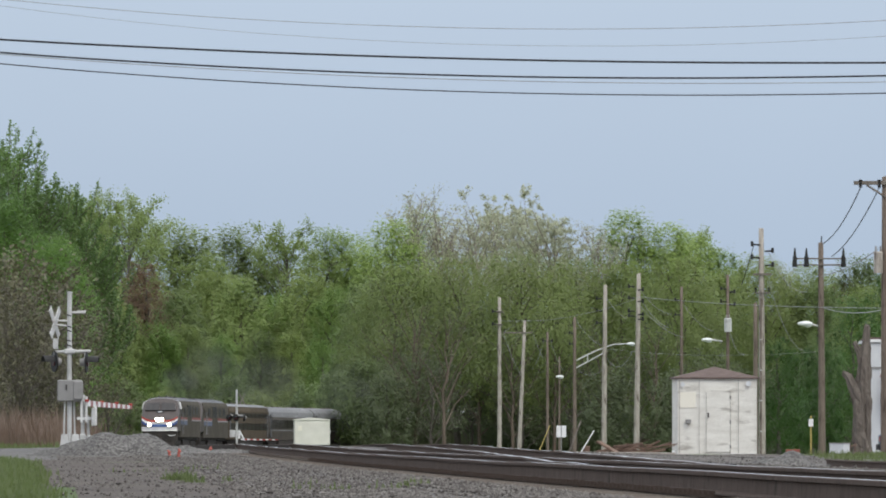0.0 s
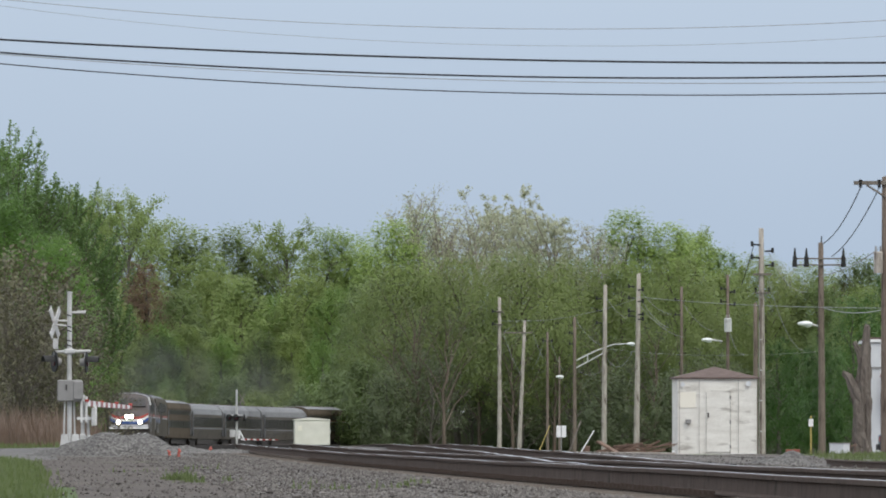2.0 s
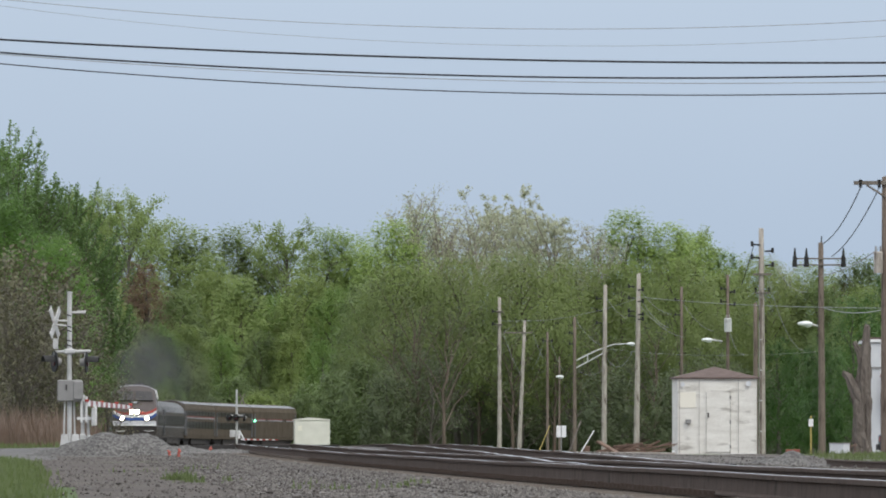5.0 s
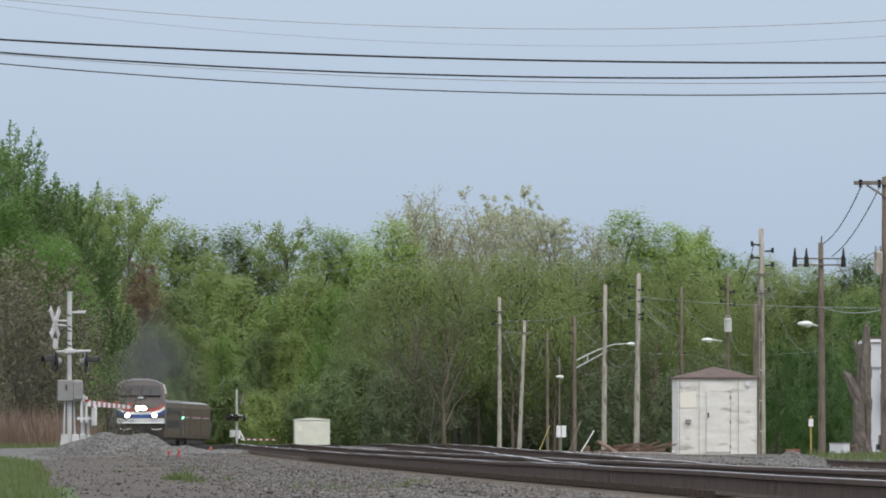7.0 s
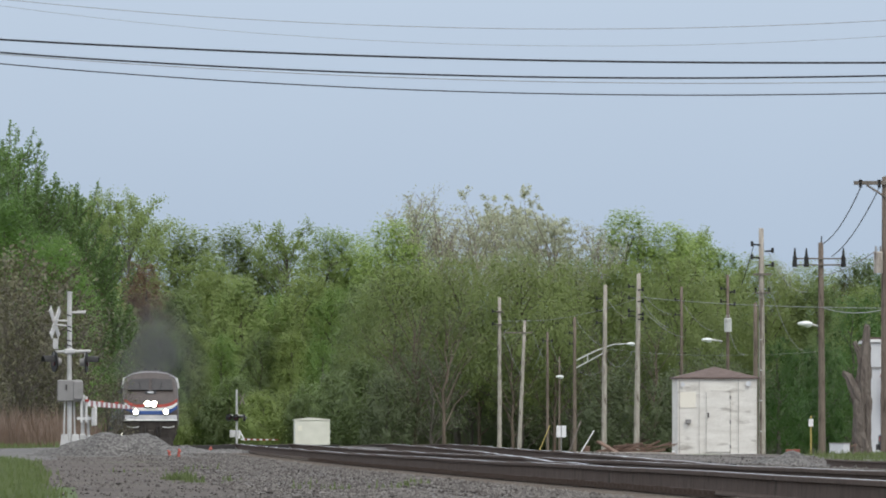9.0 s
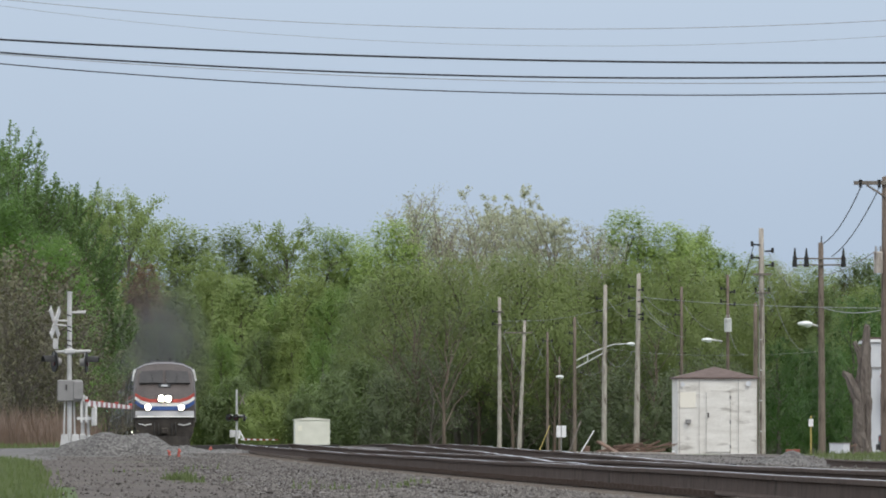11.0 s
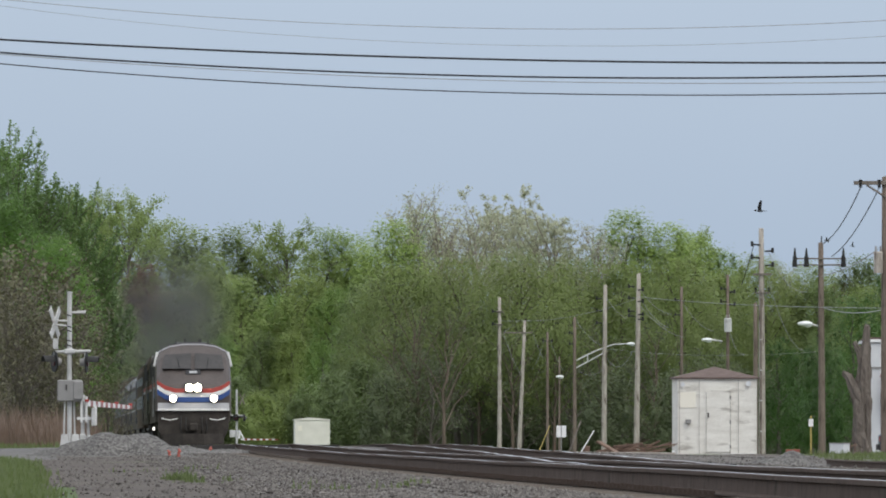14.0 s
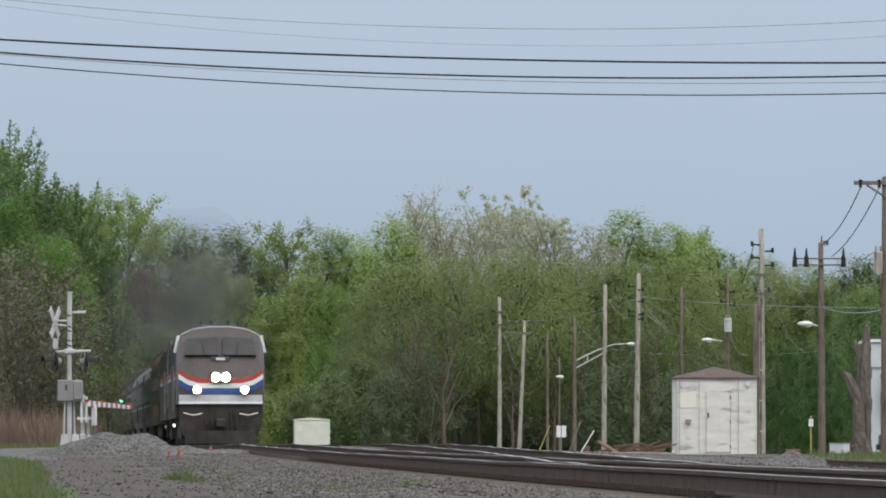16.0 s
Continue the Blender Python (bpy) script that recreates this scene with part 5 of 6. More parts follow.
    part("body", boxed((-0.26, 0.26, -0.2, 0.2, 0.12, 0.38)), M_BRICK, root, bevel=0.02)
    part("base", boxed((-0.32, 0.32, -0.22, 0.22, 0.0, 0.118)), M_TIMBER, root)
    for px in (14.35, 14.52):
        board("pallet_slat", (px, 335, g(px, 335)), (px + 0.02, 335, g(px, 335) + 0.58), 0.09, 0.04, "upright brown pallet slat", "plank", "pallet wood")
    board("pallet_slat", (14.3, 334.95, g(14.3, 335) + 0.45), (14.6, 334.95, g(14.6, 335) + 0.5), 0.05, 0.04, "brown pallet slat across two others", "plank", "pallet wood")


build_debris()


def rough_tube(points, radii, sides, seed, rough=0.3, rows=5):
    """A gnarled, splintered stem: a tube whose radius wanders, with a ragged end."""
    pts = [Vector(p) for p in points]
    verts, faces = [], []
    total = (len(pts) - 1) * rows
    for j in range(total + 1):
        i = min(j // rows, len(pts) - 2)
        w = j / rows - i
        p, r = pts[i].lerp(pts[i + 1], w), radii[i] + (radii[i + 1] - radii[i]) * w
        d = (pts[i + 1] - pts[i]).normalized()
        side = d.cross(Vector((0, 1, 0))).normalized()
        up = side.cross(d)
        for k in range(sides):
            a = 2 * math.pi * k / sides
            q = r * (1 + rough * noise.noise((math.cos(a) * 1.5, math.sin(a) * 1.5 + seed, p.z * 0.8)) + rough * 0.9 * noise.noise((math.cos(a) * 4, math.sin(a) * 4 + seed, p.z * 1.6)) + rough * 0.5 * noise.noise((math.cos(a) * 9, math.sin(a) * 9 + seed, p.z * 5)))
            ragged = d * (r * 1.3 * noise.noise((math.cos(a) * 3, math.sin(a) * 3, seed + 7.0))) if j == total else Vector()
            verts.append(p + side * (q * math.cos(a)) + up * (q * math.sin(a)) + ragged)
    for j in range(total):
        for k in range(sides):
            faces.append((j * sides + k, j * sides + (k + 1) % sides, (j + 1) * sides + (k + 1) % sides, (j + 1) * sides + k))
    faces.append(tuple(total * sides + k for k in range(sides)))
    return verts, faces


def build_stump():
    x, y = 15.0, 341
    z = ground_z(x, y)
    root = thing("dead_tree", pose(x, y, z - 0.1), "barkless broken dead tree trunk beside the house", "dead tree")
    v, f = rough_tube([(-0.02, 0, 0), (0.0, 0, 0.5), (0.02, 0, 1.5), (0.05, 0, 2.4), (0.12, 0, 3.2), (0.20, 0, 4.1), (0.24, 0, 4.9)], [0.42, 0.34, 0.31, 0.29, 0.24, 0.18, 0.11], 22, 0.0, 0.32, 7)
    link_mesh("trunk", v, f, M_DEADWOOD, root)
    for pts, r, k in (([(-0.02, -0.05, 2.0), (-0.22, -0.05, 2.6), (-0.42, -0.05, 3.05), (-0.62, -0.05, 3.22)], [0.24, 0.20, 0.17, 0.09], 3.0),
                      ([(0.08, 0, 3.5), (-0.08, 0, 4.0), (-0.24, 0, 4.32)], [0.16, 0.12, 0.08], 5.0),
                      ([(0.2, -0.12, 0.2), (0.26, -0.16, 1.2), (0.24, -0.14, 2.2), (0.18, -0.1, 2.8)], [0.14, 0.12, 0.13, 0.05], 8.0)):
        v, f = rough_tube(pts, r, 14, k, 0.4)
        link_mesh("broken_limb", v, f, M_DEADWOOD, root)


build_stump()


def build_house():
    x, y = 18.02, 400
    z = ground_z(x, y)
    root = thing("house", pose(x, y, z), "pale grey two-storey house with brick-red awning", "house")
    H = 5.46 - z
    part("wall", boxed((0, 0.42, 0.0, 0.2, 0, H)), M_SIDING, root)
    part("wall", boxed((0.0, 0.2, 0.2, 9.0, 0, H)), M_SIDING, root)
    part("wall", boxed((0.2, 9.0, 8.8, 9.0, 0, H)), M_SIDING, root)
    part("wall", boxed((8.8, 9.0, 0.0, 8.8, 0, H)), M_SIDING, root)
    part("wall", boxed((1.3, 8.8, 0.0, 0.2, 0, H)), M_SIDING, root)
    part("wall", boxed((0.42, 1.3, 0.0, 0.2, 0, 0.9), (0.42, 1.3, 0.0, 0.2, 2.75, H)), M_SIDING, root)
    part("wall_face", boxed((0.02, 0.40, -0.03, -0.002, 0.02, H - 0.02)), M_SIDING, root)
    part("string_course", boxed((-0.03, 0.74, -0.075, -0.062, H - 1.12, H - 1.04)), M_GREYBOX, root)
    part("corner_trim", boxed((0.40, 0.72, -0.06, -0.024, 2.78, H)), M_WHITE, root)
    part("cornice", boxed((-0.12, 9.1, -0.12, 9.1, H, H + 0.12)), M_WHITE, root)
    part("roof", boxed((-0.05, 9.05, -0.05, 9.05, H + 0.122, H + 0.2)), M_SHINGLE, root)
    bm = bmesh.new()
    q = [(0.40, -0.07, H - 1.36), (2.4, -0.07, H - 1.36), (2.6, -0.9, H - 2.25), (0.75, -0.9, H - 2.25)]
    top = [bm.verts.new(p) for p in q]
    low = [bm.verts.new((a, b, c - 0.1)) for a, b, c in q]
    bm.faces.new(top), bm.faces.new(low[::-1])
    for i in range(4):
        bm.faces.new((top[i], low[i], low[(i + 1) % 4], top[(i + 1) % 4]))
    bmesh.ops.recalc_face_normals(bm, faces=bm.faces[:])
    part("awning", bm, M_BRICK, root, "brick-red sloping awning")
    win = part("window", boxed((0.50, 1.26, 0.08, 0.12, 0.94, 2.7)), M_GLASS, root)
    for d in ((0.42, 0.50, 0.9, 2.75), (1.24, 1.30, 0.9, 2.75), (0.50, 1.24, 2.68, 2.75), (0.50, 1.24, 0.9, 0.97)):
        part("frame", boxed((d[0], d[1], 0.03, 0.1, d[2], d[3])), M_TIMBER, win)
    part("blind", boxed((0.54, 1.2, 0.05, 0.075, 2.35, 2.6)), M_WHITE, win, "white blind")


build_house()


def build_car():
    x, y = 19.55, 378
    root = thing("car", pose(x, y, ground_z(x, y)), "dark blue parked car beside the house", "car")
    M_CAR = surface("dark_blue_car_paint", (0.02, 0.03, 0.06), (0.035, 0.05, 0.09), 0.2, 2, 20, 0.0)
    prof = [(-2.2, 0.35), (2.2, 0.35), (2.22, 0.75), (1.9, 0.95), (1.1, 1.02), (0.55, 1.42), (-1.1, 1.46), (-1.75, 1.08), (-2.18, 0.98)]
    bm = prism(prof, -0.85, 0.85)
    part("body", bm, M_CAR, root, bevel=0.04)
    for sy in (-0.862, 0.85):
        part("side_window", prism([(-1.55, 1.08), (0.85, 1.05), (0.5, 1.36), (-1.05, 1.39)], sy, sy + 0.012), M_GLASS, root)
    part("rear_window", boxed((-1.72, -1.68, -0.6, 0.6, 1.10, 1.15)), M_GLASS, root)
    part("tail_lamp", boxed((-2.215, -2.18, -0.8, -0.5, 0.72, 0.9)), M_RED, root)
    part("bumper", boxed((-2.28, -2.19, -0.84, 0.84, 0.38, 0.6)), M_BLACK, root, bevel=0.02)
    for px in (-1.4, 1.4):
        for sy in (-0.82, 0.68):
            wh = part("wheel", rods(((px, sy, 0.32), (px, sy + 0.14, 0.32), 0.32), sides=18), M_BLACK, root)
            part("rim", rods(((px, sy - 0.012, 0.32), (px, sy - 0.002, 0.32), 0.19), sides=14), M_SILVER, wh)


build_car()


# ---- the rusty siding ----
def build_siding():
    root = tagged(new("siding_track"), "short rusty siding with dark rails behind the main line", "railway track")
    for off in (0.0, 1.5):
        pts = [(8.35 + off + 0.012 * (yy - 183) + 0.0002 * (yy - 183) ** 2, yy) for yy in range(150, 240, 3)]
        verts, faces = [], []
        k = len(RAIL_PROFILE)
        for px, py in pts:
            z = ground_z(*pts[0]) + (ground_z(*pts[-1]) - ground_z(*pts[0])) * (py - 150) / 90 + 0.20
            verts += [(px + a, py, z + b) for a, b in RAIL_PROFILE]
        for j in range(len(pts) - 1):
            for i in range(k):
                faces.append((j * k + i, j * k + (i + 1) % k, (j + 1) * k + (i + 1) % k, (j + 1) * k + i))
        link_mesh("rail", verts, faces, M_RAILSIDE, root)


build_siding()


# ---- weeds and grass ----
def blades(name, spots, height, width, material, label, seed, bend=0.5, kind="stuff"):
    """Many thin bent blades; spots are (x, y, height factor)."""
    rng = np.random.default_rng(seed)
    verts, faces = [], []
    for x, y, hf in spots:
        z = ground_z(x, y) - 0.02
        h = height * hf * rng.uniform(0.55, 1.2)
        a = rng.uniform(0, 2 * math.pi)
        b = rng.uniform(0.1, bend) * h
        dx, dy = math.cos(a), math.sin(a)
        n = len(verts)
        w = width * rng.uniform(0.6, 1.3)
        sx, sy = -dy * w, dx * w
        mx, my = x + dx * b * 0.3, y + dy * b * 0.3
        tx, ty = x + dx * b, y + dy * b
        verts += [(x - sx, y - sy, z), (x + sx, y + sy, z), (mx + sx * 0.8, my + sy * 0.8, z + h * 0.6), (mx - sx * 0.8, my - sy * 0.8, z + h * 0.6), (tx, ty, z + h)]
        faces += [(n, n + 1, n + 2, n + 3), (n + 3, n + 2, n + 4)]
    ob = link_mesh(name, verts, faces, material)
    return tagged(ob, label, "grass", kind=kind)


def build_grass():
    rng = random.Random(8)
    spots = []
    while len(spots) < 15000:
        y = 77 + 116 * rng.random() ** 1.1
        x = -0.050 * y - 0.6 + rng.random() * 5.0
        u = x - track_x(y)
        if u < grass_edge(y) - 0.1 + 0.35 * noise.noise((x * 0.6, y * 0.08, 2.0)) + rng.gauss(0, 0.12):
            spots.append((x, y, 0.6 + 0.6 * abs(noise.noise((x, y * 0.3, 0)))))
    blades("grass", spots, 0.20, 0.011, M_GRASS, "rough green grass beside the gravel", 1)
    tufts = []
    for cx, cy, r, n in ((-3.28, 119, 0.10, 300), (-3.18, 115, 0.07, 120), (-2.55, 113, 0.12, 24), (-2.85, 110, 0.12, 60), (-1.5, 108, 0.12, 12), (-4.5, 140, 0.3, 20), (-1.2, 96, 0.2, 60), (-0.4, 99, 0.2, 50), (-3.9, 150, 0.25, 60)):
        for _ in range(n):
            tufts.append((cx + rng.gauss(0, r), cy + rng.gauss(0, r * 2), max(0.2, 0.55 + rng.gauss(0, 0.2))))
    blades("weed_tufts", tufts, 0.15, 0.010, M_GRASS, "small green weed tufts in the gravel", 2)
    street = [(rng.uniform(11.2, 15.2), rng.uniform(262, 298), rng.uniform(0.3, 0.9)) for _ in range(2500)]
    blades("street_weeds", street, 0.24, 0.016, M_GRASS, "sparse green weeds by the street", 7)
    verge = [(rng.uniform(-14.6, -11.3), rng.uniform(281, 290), rng.uniform(0.5, 1)) for _ in range(3500)]
    verge += [(rng.uniform(14.2, 19), rng.uniform(336, 350), rng.uniform(0.5, 1)) for _ in range(3500)] + [(rng.uniform(2.5, 7.2), rng.uniform(320, 345), rng.uniform(0.3, 0.7)) for _ in range(1500)]
    blades("verge_grass", verge, 0.30, 0.02, M_GRASS, "green verge grass", 3)
    dry = [(rng.uniform(-17.5, -11.9) + rng.gauss(0, 0.3), rng.uniform(292, 330), rng.uniform(0.5, 1.2)) for _ in range(9000)]
    blades("dry_weeds", dry, 1.35, 0.014, M_STRAW, "tall dry red-brown weeds beside the crossing", 4, 0.35)


build_grass()


# ---- ballast stones and ties ----
def build_stones():
    rng = np.random.default_rng(4)
    base = np.array([(1, 0, 0), (-1, 0, 0), (0, 1, 0), (0, -1, 0), (0, 0, 1), (0, 0, -1)], float)
    tri = np.array([(0, 2, 4), (2, 1, 4), (1, 3, 4), (3, 0, 4), (2, 0, 5), (1, 2, 5), (3, 1, 5), (0, 3, 5)])
    allv, allf = [], []
    n = 0
    while n < 33000:
        if n < 24000:
            y = 76 + 190 * rng.random() ** 1.5
            u = rng.uniform(-6.6, -1.35)
        else:
            y = rng.uniform(150, 284)
            u = rng.uniform(6.6, 17)
        x = track_x(y) + u
        if x < -0.05 * y - 0.3 or x > 0.05 * y + 0.3 or (u < -4.2 and rng.random() < 0.80):
            continue
        z = ground_z(x, y)
        s = rng.uniform(0.009, 0.022) * (1.0 if u < 0 else 1.7) * (1.7 if rng.random() < 0.04 else 1.0)
        v = base * s * rng.uniform(0.6, 1.2, (6, 3)) + rng.normal(0, 0.15 * s, (6, 3))
        a = rng.uniform(0, 6.28)
        c, sn = math.cos(a), math.sin(a)
        v = np.stack([v[:, 0] * c - v[:, 1] * sn, v[:, 0] * sn + v[:, 1] * c, v[:, 2] * 0.8], axis=1) + (x, y, z + s * 0.35)
        allv.append(v)
        allf.append(tri + 6 * n)
        n += 1
    ob = link_mesh("ballast_stones", np.concatenate(allv).tolist(), np.concatenate(allf).tolist(), M_STONE)
    tagged(ob, "loose grey-brown ballast stones beside the track", "ballast", kind="stuff")


build_stones()


def build_ties():
    bm = boxed((-1.3, 1.3, -0.11, 0.11, -0.17, 0.0))
    bmesh.ops.bevel(bm, geom=bm.edges[:], offset=0.012, segments=1, affect="EDGES")
    me = bpy.data.meshes.new("tie")
    bm.to_mesh(me)
    bm.free()
    me.materials.append(M_TIE)
    rng = random.Random(6)
    for i in range(290):
        x, y, z, h = along(-253 + 0.6 * i, 0.0)
        ob = new("tie", me)
        ob.parent = TRACK
        ob.matrix_basis = pose(x + rng.uniform(-0.03, 0.03), y, z - 0.212, 0, 0, math.degrees(h) + rng.uniform(-0.6, 0.6))
    plate = boxed((-0.10, 0.10, -0.10, 0.10, -0.010, 0.012), (-0.115, -0.065, -0.075, -0.035, 0.0, 0.045), (-0.115, -0.065, 0.035, 0.075, 0.0, 0.045))
    plate_mesh = bpy.data.meshes.new("tie_plate")
    plate.to_mesh(plate_mesh)
    plate.free()
    plate_mesh.materials.append(M_RAILSIDE)
    for i in range(190):
        x, y, z, h = along(-253 + 0.6 * i, -0.7525)
        ob = new("tie_plate", plate_mesh)
        ob.parent = TRACK
        ob.matrix_basis = pose(x, y, z - 0.192 + rng.uniform(-0.004, 0.008), 0, 0, math.degrees(h) + rng.uniform(-2, 2))
    verts, faces = [], []
    for off, lo, hi in ((second_line, -190.3, 420), (None, -78, 420)):
        a = lo
        while a < hi:
            x, y, z, h = along(a, off(a) if off else 0.0)
            n = len(verts)
            for px, py, pz in ((-1.3, -0.11, -0.15), (1.3, -0.11, -0.15), (1.3, 0.11, -0.15), (-1.3, 0.11, -0.15), (-1.3, -0.11, 0), (1.3, -0.11, 0), (1.3, 0.11, 0), (-1.3, 0.11, 0)):
                verts.append((x + px * math.cos(h) - py * math.sin(h), y + px * math.sin(h) + py * math.cos(h), z - 0.205 + pz))
            faces += [tuple(n + k for k in q) for q in ((0, 3, 2, 1), (4, 5, 6, 7), (0, 1, 5, 4), (1, 2, 6, 5), (2, 3, 7, 6), (3, 0, 4, 7))]
            a += 0.6
    ob = link_mesh("far_ties", verts, faces, M_TIE, TRACK_B)
    ob["kind"] = "stuff"


build_ties()


# ---- the train ----
def loft(rings):
    bm = bmesh.new()
    rows = [[bm.verts.new(p) for p in r] for r in rings]
    k = len(rings[0])
    for a, b in zip(rows, rows[1:]):
        for i in range(k):
            bm.faces.new((a[i], b[i], b[(i + 1) % k], a[(i + 1) % k]))
    bm.faces.new(rows[0])
    bm.faces.new(rows[-1][::-1])
    bmesh.ops.recalc_face_normals(bm, faces=bm.faces[:])
    return bm


def hull(w, floor, shoulder, top, crown=0.62):
    """Half-width, floor, shoulder and roof heights of a cross-section."""
    rise = top - shoulder
    half = [(w, floor), (w, shoulder * 0.5 + floor * 0.5), (w, shoulder), (w * 0.96, shoulder + rise * 0.40), (w * 0.88, shoulder + rise * 0.68), (w * crown, shoulder + rise * 0.90), (w * 0.25, top)]
    return half + [(-x, z) for x, z in half[::-1]]


def strip(root, name, mat, pts, thick, z_off, y):
    """A flat band in front of the nose along a run of points in x, z."""
    bm = bmesh.new()
    for (xa, za), (xb, zb) in zip(pts, pts[1:]):
        q = [(xa, za + z_off), (xb, zb + z_off), (xb, zb + z_off + thick), (xa, za + z_off + thick)]
        fr = [bm.verts.new((px, y(px), pz)) for px, pz in q]
        bk = [bm.verts.new((px, y(px) + 0.03, pz)) for px, pz in q]
        bm.faces.new(fr)
        bm.faces.new(bk[::-1])
        for i in range(4):
            bm.faces.new((fr[i], bk[i], bk[(i + 1) % 4], fr[(i + 1) % 4]))
    bmesh.ops.recalc_face_normals(bm, faces=bm.faces[:])
    return part(name, bm, mat, root)


def truck(root, cy, span, wheel_r=0.5):
    bm = boxed((-1.2, -1.05, cy - span / 2 - 0.7, cy + span / 2 + 0.7, 0.42, 0.78), (1.05, 1.2, cy - span / 2 - 0.7, cy + span / 2 + 0.7, 0.42, 0.78), (-1.05, 1.05, cy - 0.25, cy + 0.25, 0.5, 0.85))
    t = part("truck_frame", bm, M_UNDER, root, bevel=0.03)
    for dy in (-span / 2, span / 2):
        for sx in (-0.72, 0.72):
            bm = rods(((sx - 0.07, cy + dy, wheel_r), (sx + 0.07, cy + dy, wheel_r), wheel_r), sides=22)
            part("wheel", bm, M_UNDER, t)
        part("axle", rods(((-0.72, cy + dy, wheel_r), (0.72, cy + dy, wheel_r), 0.09)), M_UNDER, t)


def build_locomotive(label, lit):
    root = thing("locomotive", Matrix(), label, "locomotive", "train")
    w = 1.52
    # nose: steep lower face, windscreen raked back to the roof
    stations = [(-10.5, 1.47, 1.52, 2.1, 2.34), (-10.35, 1.51, 1.52, 2.2, 2.62), (-9.85, w, 1.52, 2.7, 3.16), (-9.15, w, 1.52, 3.2, 3.86), (-8.75, w, 1.5, 3.33, 4.19), (-8.4, w, 1.5, 3.38, 4.26)]
    part("nose", loft([[(x, y, z) for x, z in hull(ww, f, s, t)] for y, ww, f, s, t in stations]), M_LOCO_FACE, root, "brown-grey raked nose")
    part("body", loft([[(x, y, z) for x, z in hull(w, 1.05, 3.38, 4.26)] for y in (-8.39, 10.3)]), M_LOCO_GREY, root, "grimy silver-grey body with its flank's shade in the colour")
    part("roof_panel", loft([[(x, y, z) for x, z in [(1.32, 3.98), (0.95, 4.21), (0.35, 4.30), (-0.35, 4.30), (-0.95, 4.21), (-1.32, 3.98)]] for y in (-8.1, 9.9)]), M_LOCO_DARK, root, "dark roof")
    face = lambda px: -10.53 if abs(px) < 1.3 else -10.51
    chevron = [(-1.46, 2.44), (-1.15, 2.24), (-0.75, 2.12), (0.75, 2.12), (1.15, 2.24), (1.46, 2.44)]
    strip(root, "red_band", M_LOCO_RED, chevron, 0.17, 0.13, face)
    strip(root, "white_band", M_WHITE, chevron, 0.17, -0.045, face)
    strip(root, "blue_band", M_LOCO_BLUE, chevron, 0.20, -0.25, face)
    strip(root, "lower_panel", M_LOCO_PALE, [(-1.44, 1.62), (-0.7, 1.62), (0.7, 1.62), (1.44, 1.62)], 0.22, 0.0, lambda px: -10.53)
    strip(root, "sill_stripe", M_WHITE, [(-1.45, 1.53), (-0.7, 1.53), (0.7, 1.53), (1.45, 1.53)], 0.085, 0.0, lambda px: -10.55)
    # windscreen panes and side windows
    for sx in (-1, 1):
        bm = bmesh.new()
        q = [(sx * 0.08, -9.93, 3.20), (sx * 1.24, -9.84, 3.20), (sx * 1.16, -9.20, 3.77), (sx * 0.08, -9.26, 3.83)]
        fr = [bm.verts.new((a, b - 0.045, c + 0.03)) for a, b, c in q]
        bk = [bm.verts.new((a, b + 0.05, c - 0.03)) for a, b, c in q]
        bm.faces.new(fr), bm.faces.new(bk[::-1])
        for i in range(4):
            bm.faces.new((fr[i], bk[i], bk[(i + 1) % 4], fr[(i + 1) % 4]))
        bmesh.ops.recalc_face_normals(bm, faces=bm.faces[:])
        part("windscreen", bm, M_WINDSCREEN, root)
        part("wiper", rods(((sx * 0.55, -9.98, 3.22), (sx * 0.62, -9.55, 3.66), 0.015)), M_BLACK, root)
        bm = boxed((-0.05, 0.05, -0.25, 0.25, -0.30, 0.30))
        bmesh.ops.transform(bm, matrix=Matrix.Translation((sx * 1.50, -8.5, 3.62)) @ Matrix.Rotation(radians(-13 * sx), 4, "Y"), verts=bm.verts[:])
        part("window_surround", bm, M_WHITE if lit else M_LOCO_GREY, root, "white cab window surround" if lit else "")
        part("cab_window", boxed((sx * (w - 0.01), sx * (w + 0.012), -8.1, -7.2, 2.95, 3.5))if sx > 0 else boxed((-(w + 0.012), -(w - 0.01), -8.1, -7.2, 2.95, 3.5)), M_GLASS, root)
        lo, hi = sorted((sx * (w + 0.004), sx * (w + 0.016)))
        part("side_red_band", boxed((lo, hi, -8.3, -2.2, 2.50, 2.66)), M_STRIPE_RED, root)
        part("side_white_band", boxed((lo, hi, -8.3, -2.2, 2.39, 2.49)), M_STRIPE_PALE, root)
        part("side_blue_band", boxed((lo, hi, -8.3, -2.2, 2.05, 2.38)), M_STRIPE_BLUE, root)
        part("side_red_band", boxed((lo, hi, 2.0, 10.2, 2.50, 2.66)), M_STRIPE_RED, root)
        part("side_white_band", boxed((lo, hi, 2.0, 10.2, 2.39, 2.49)), M_STRIPE_PALE, root)
        for y0, y1, z0, z1 in ((-1.8, -0.2, 3.0, 3.9), (0.2, 1.6, 3.0, 3.9), (3.0, 4.6, 3.15, 3.8), (6.0, 7.6, 3.15, 3.8), (-5.0, -3.6, 3.1, 3.75)):
            lo2, hi2 = sorted((sx * (w - 0.16), sx * (w + 0.02)))
            part("grille", boxed((lo2, hi2, y0, y1, z0 - 0.25, z1 - 0.25)), M_BLACK, root)
        part("door", boxed((lo, hi, -6.8, -6.1, 1.3, 3.2)), M_LOCO_DARK, root)
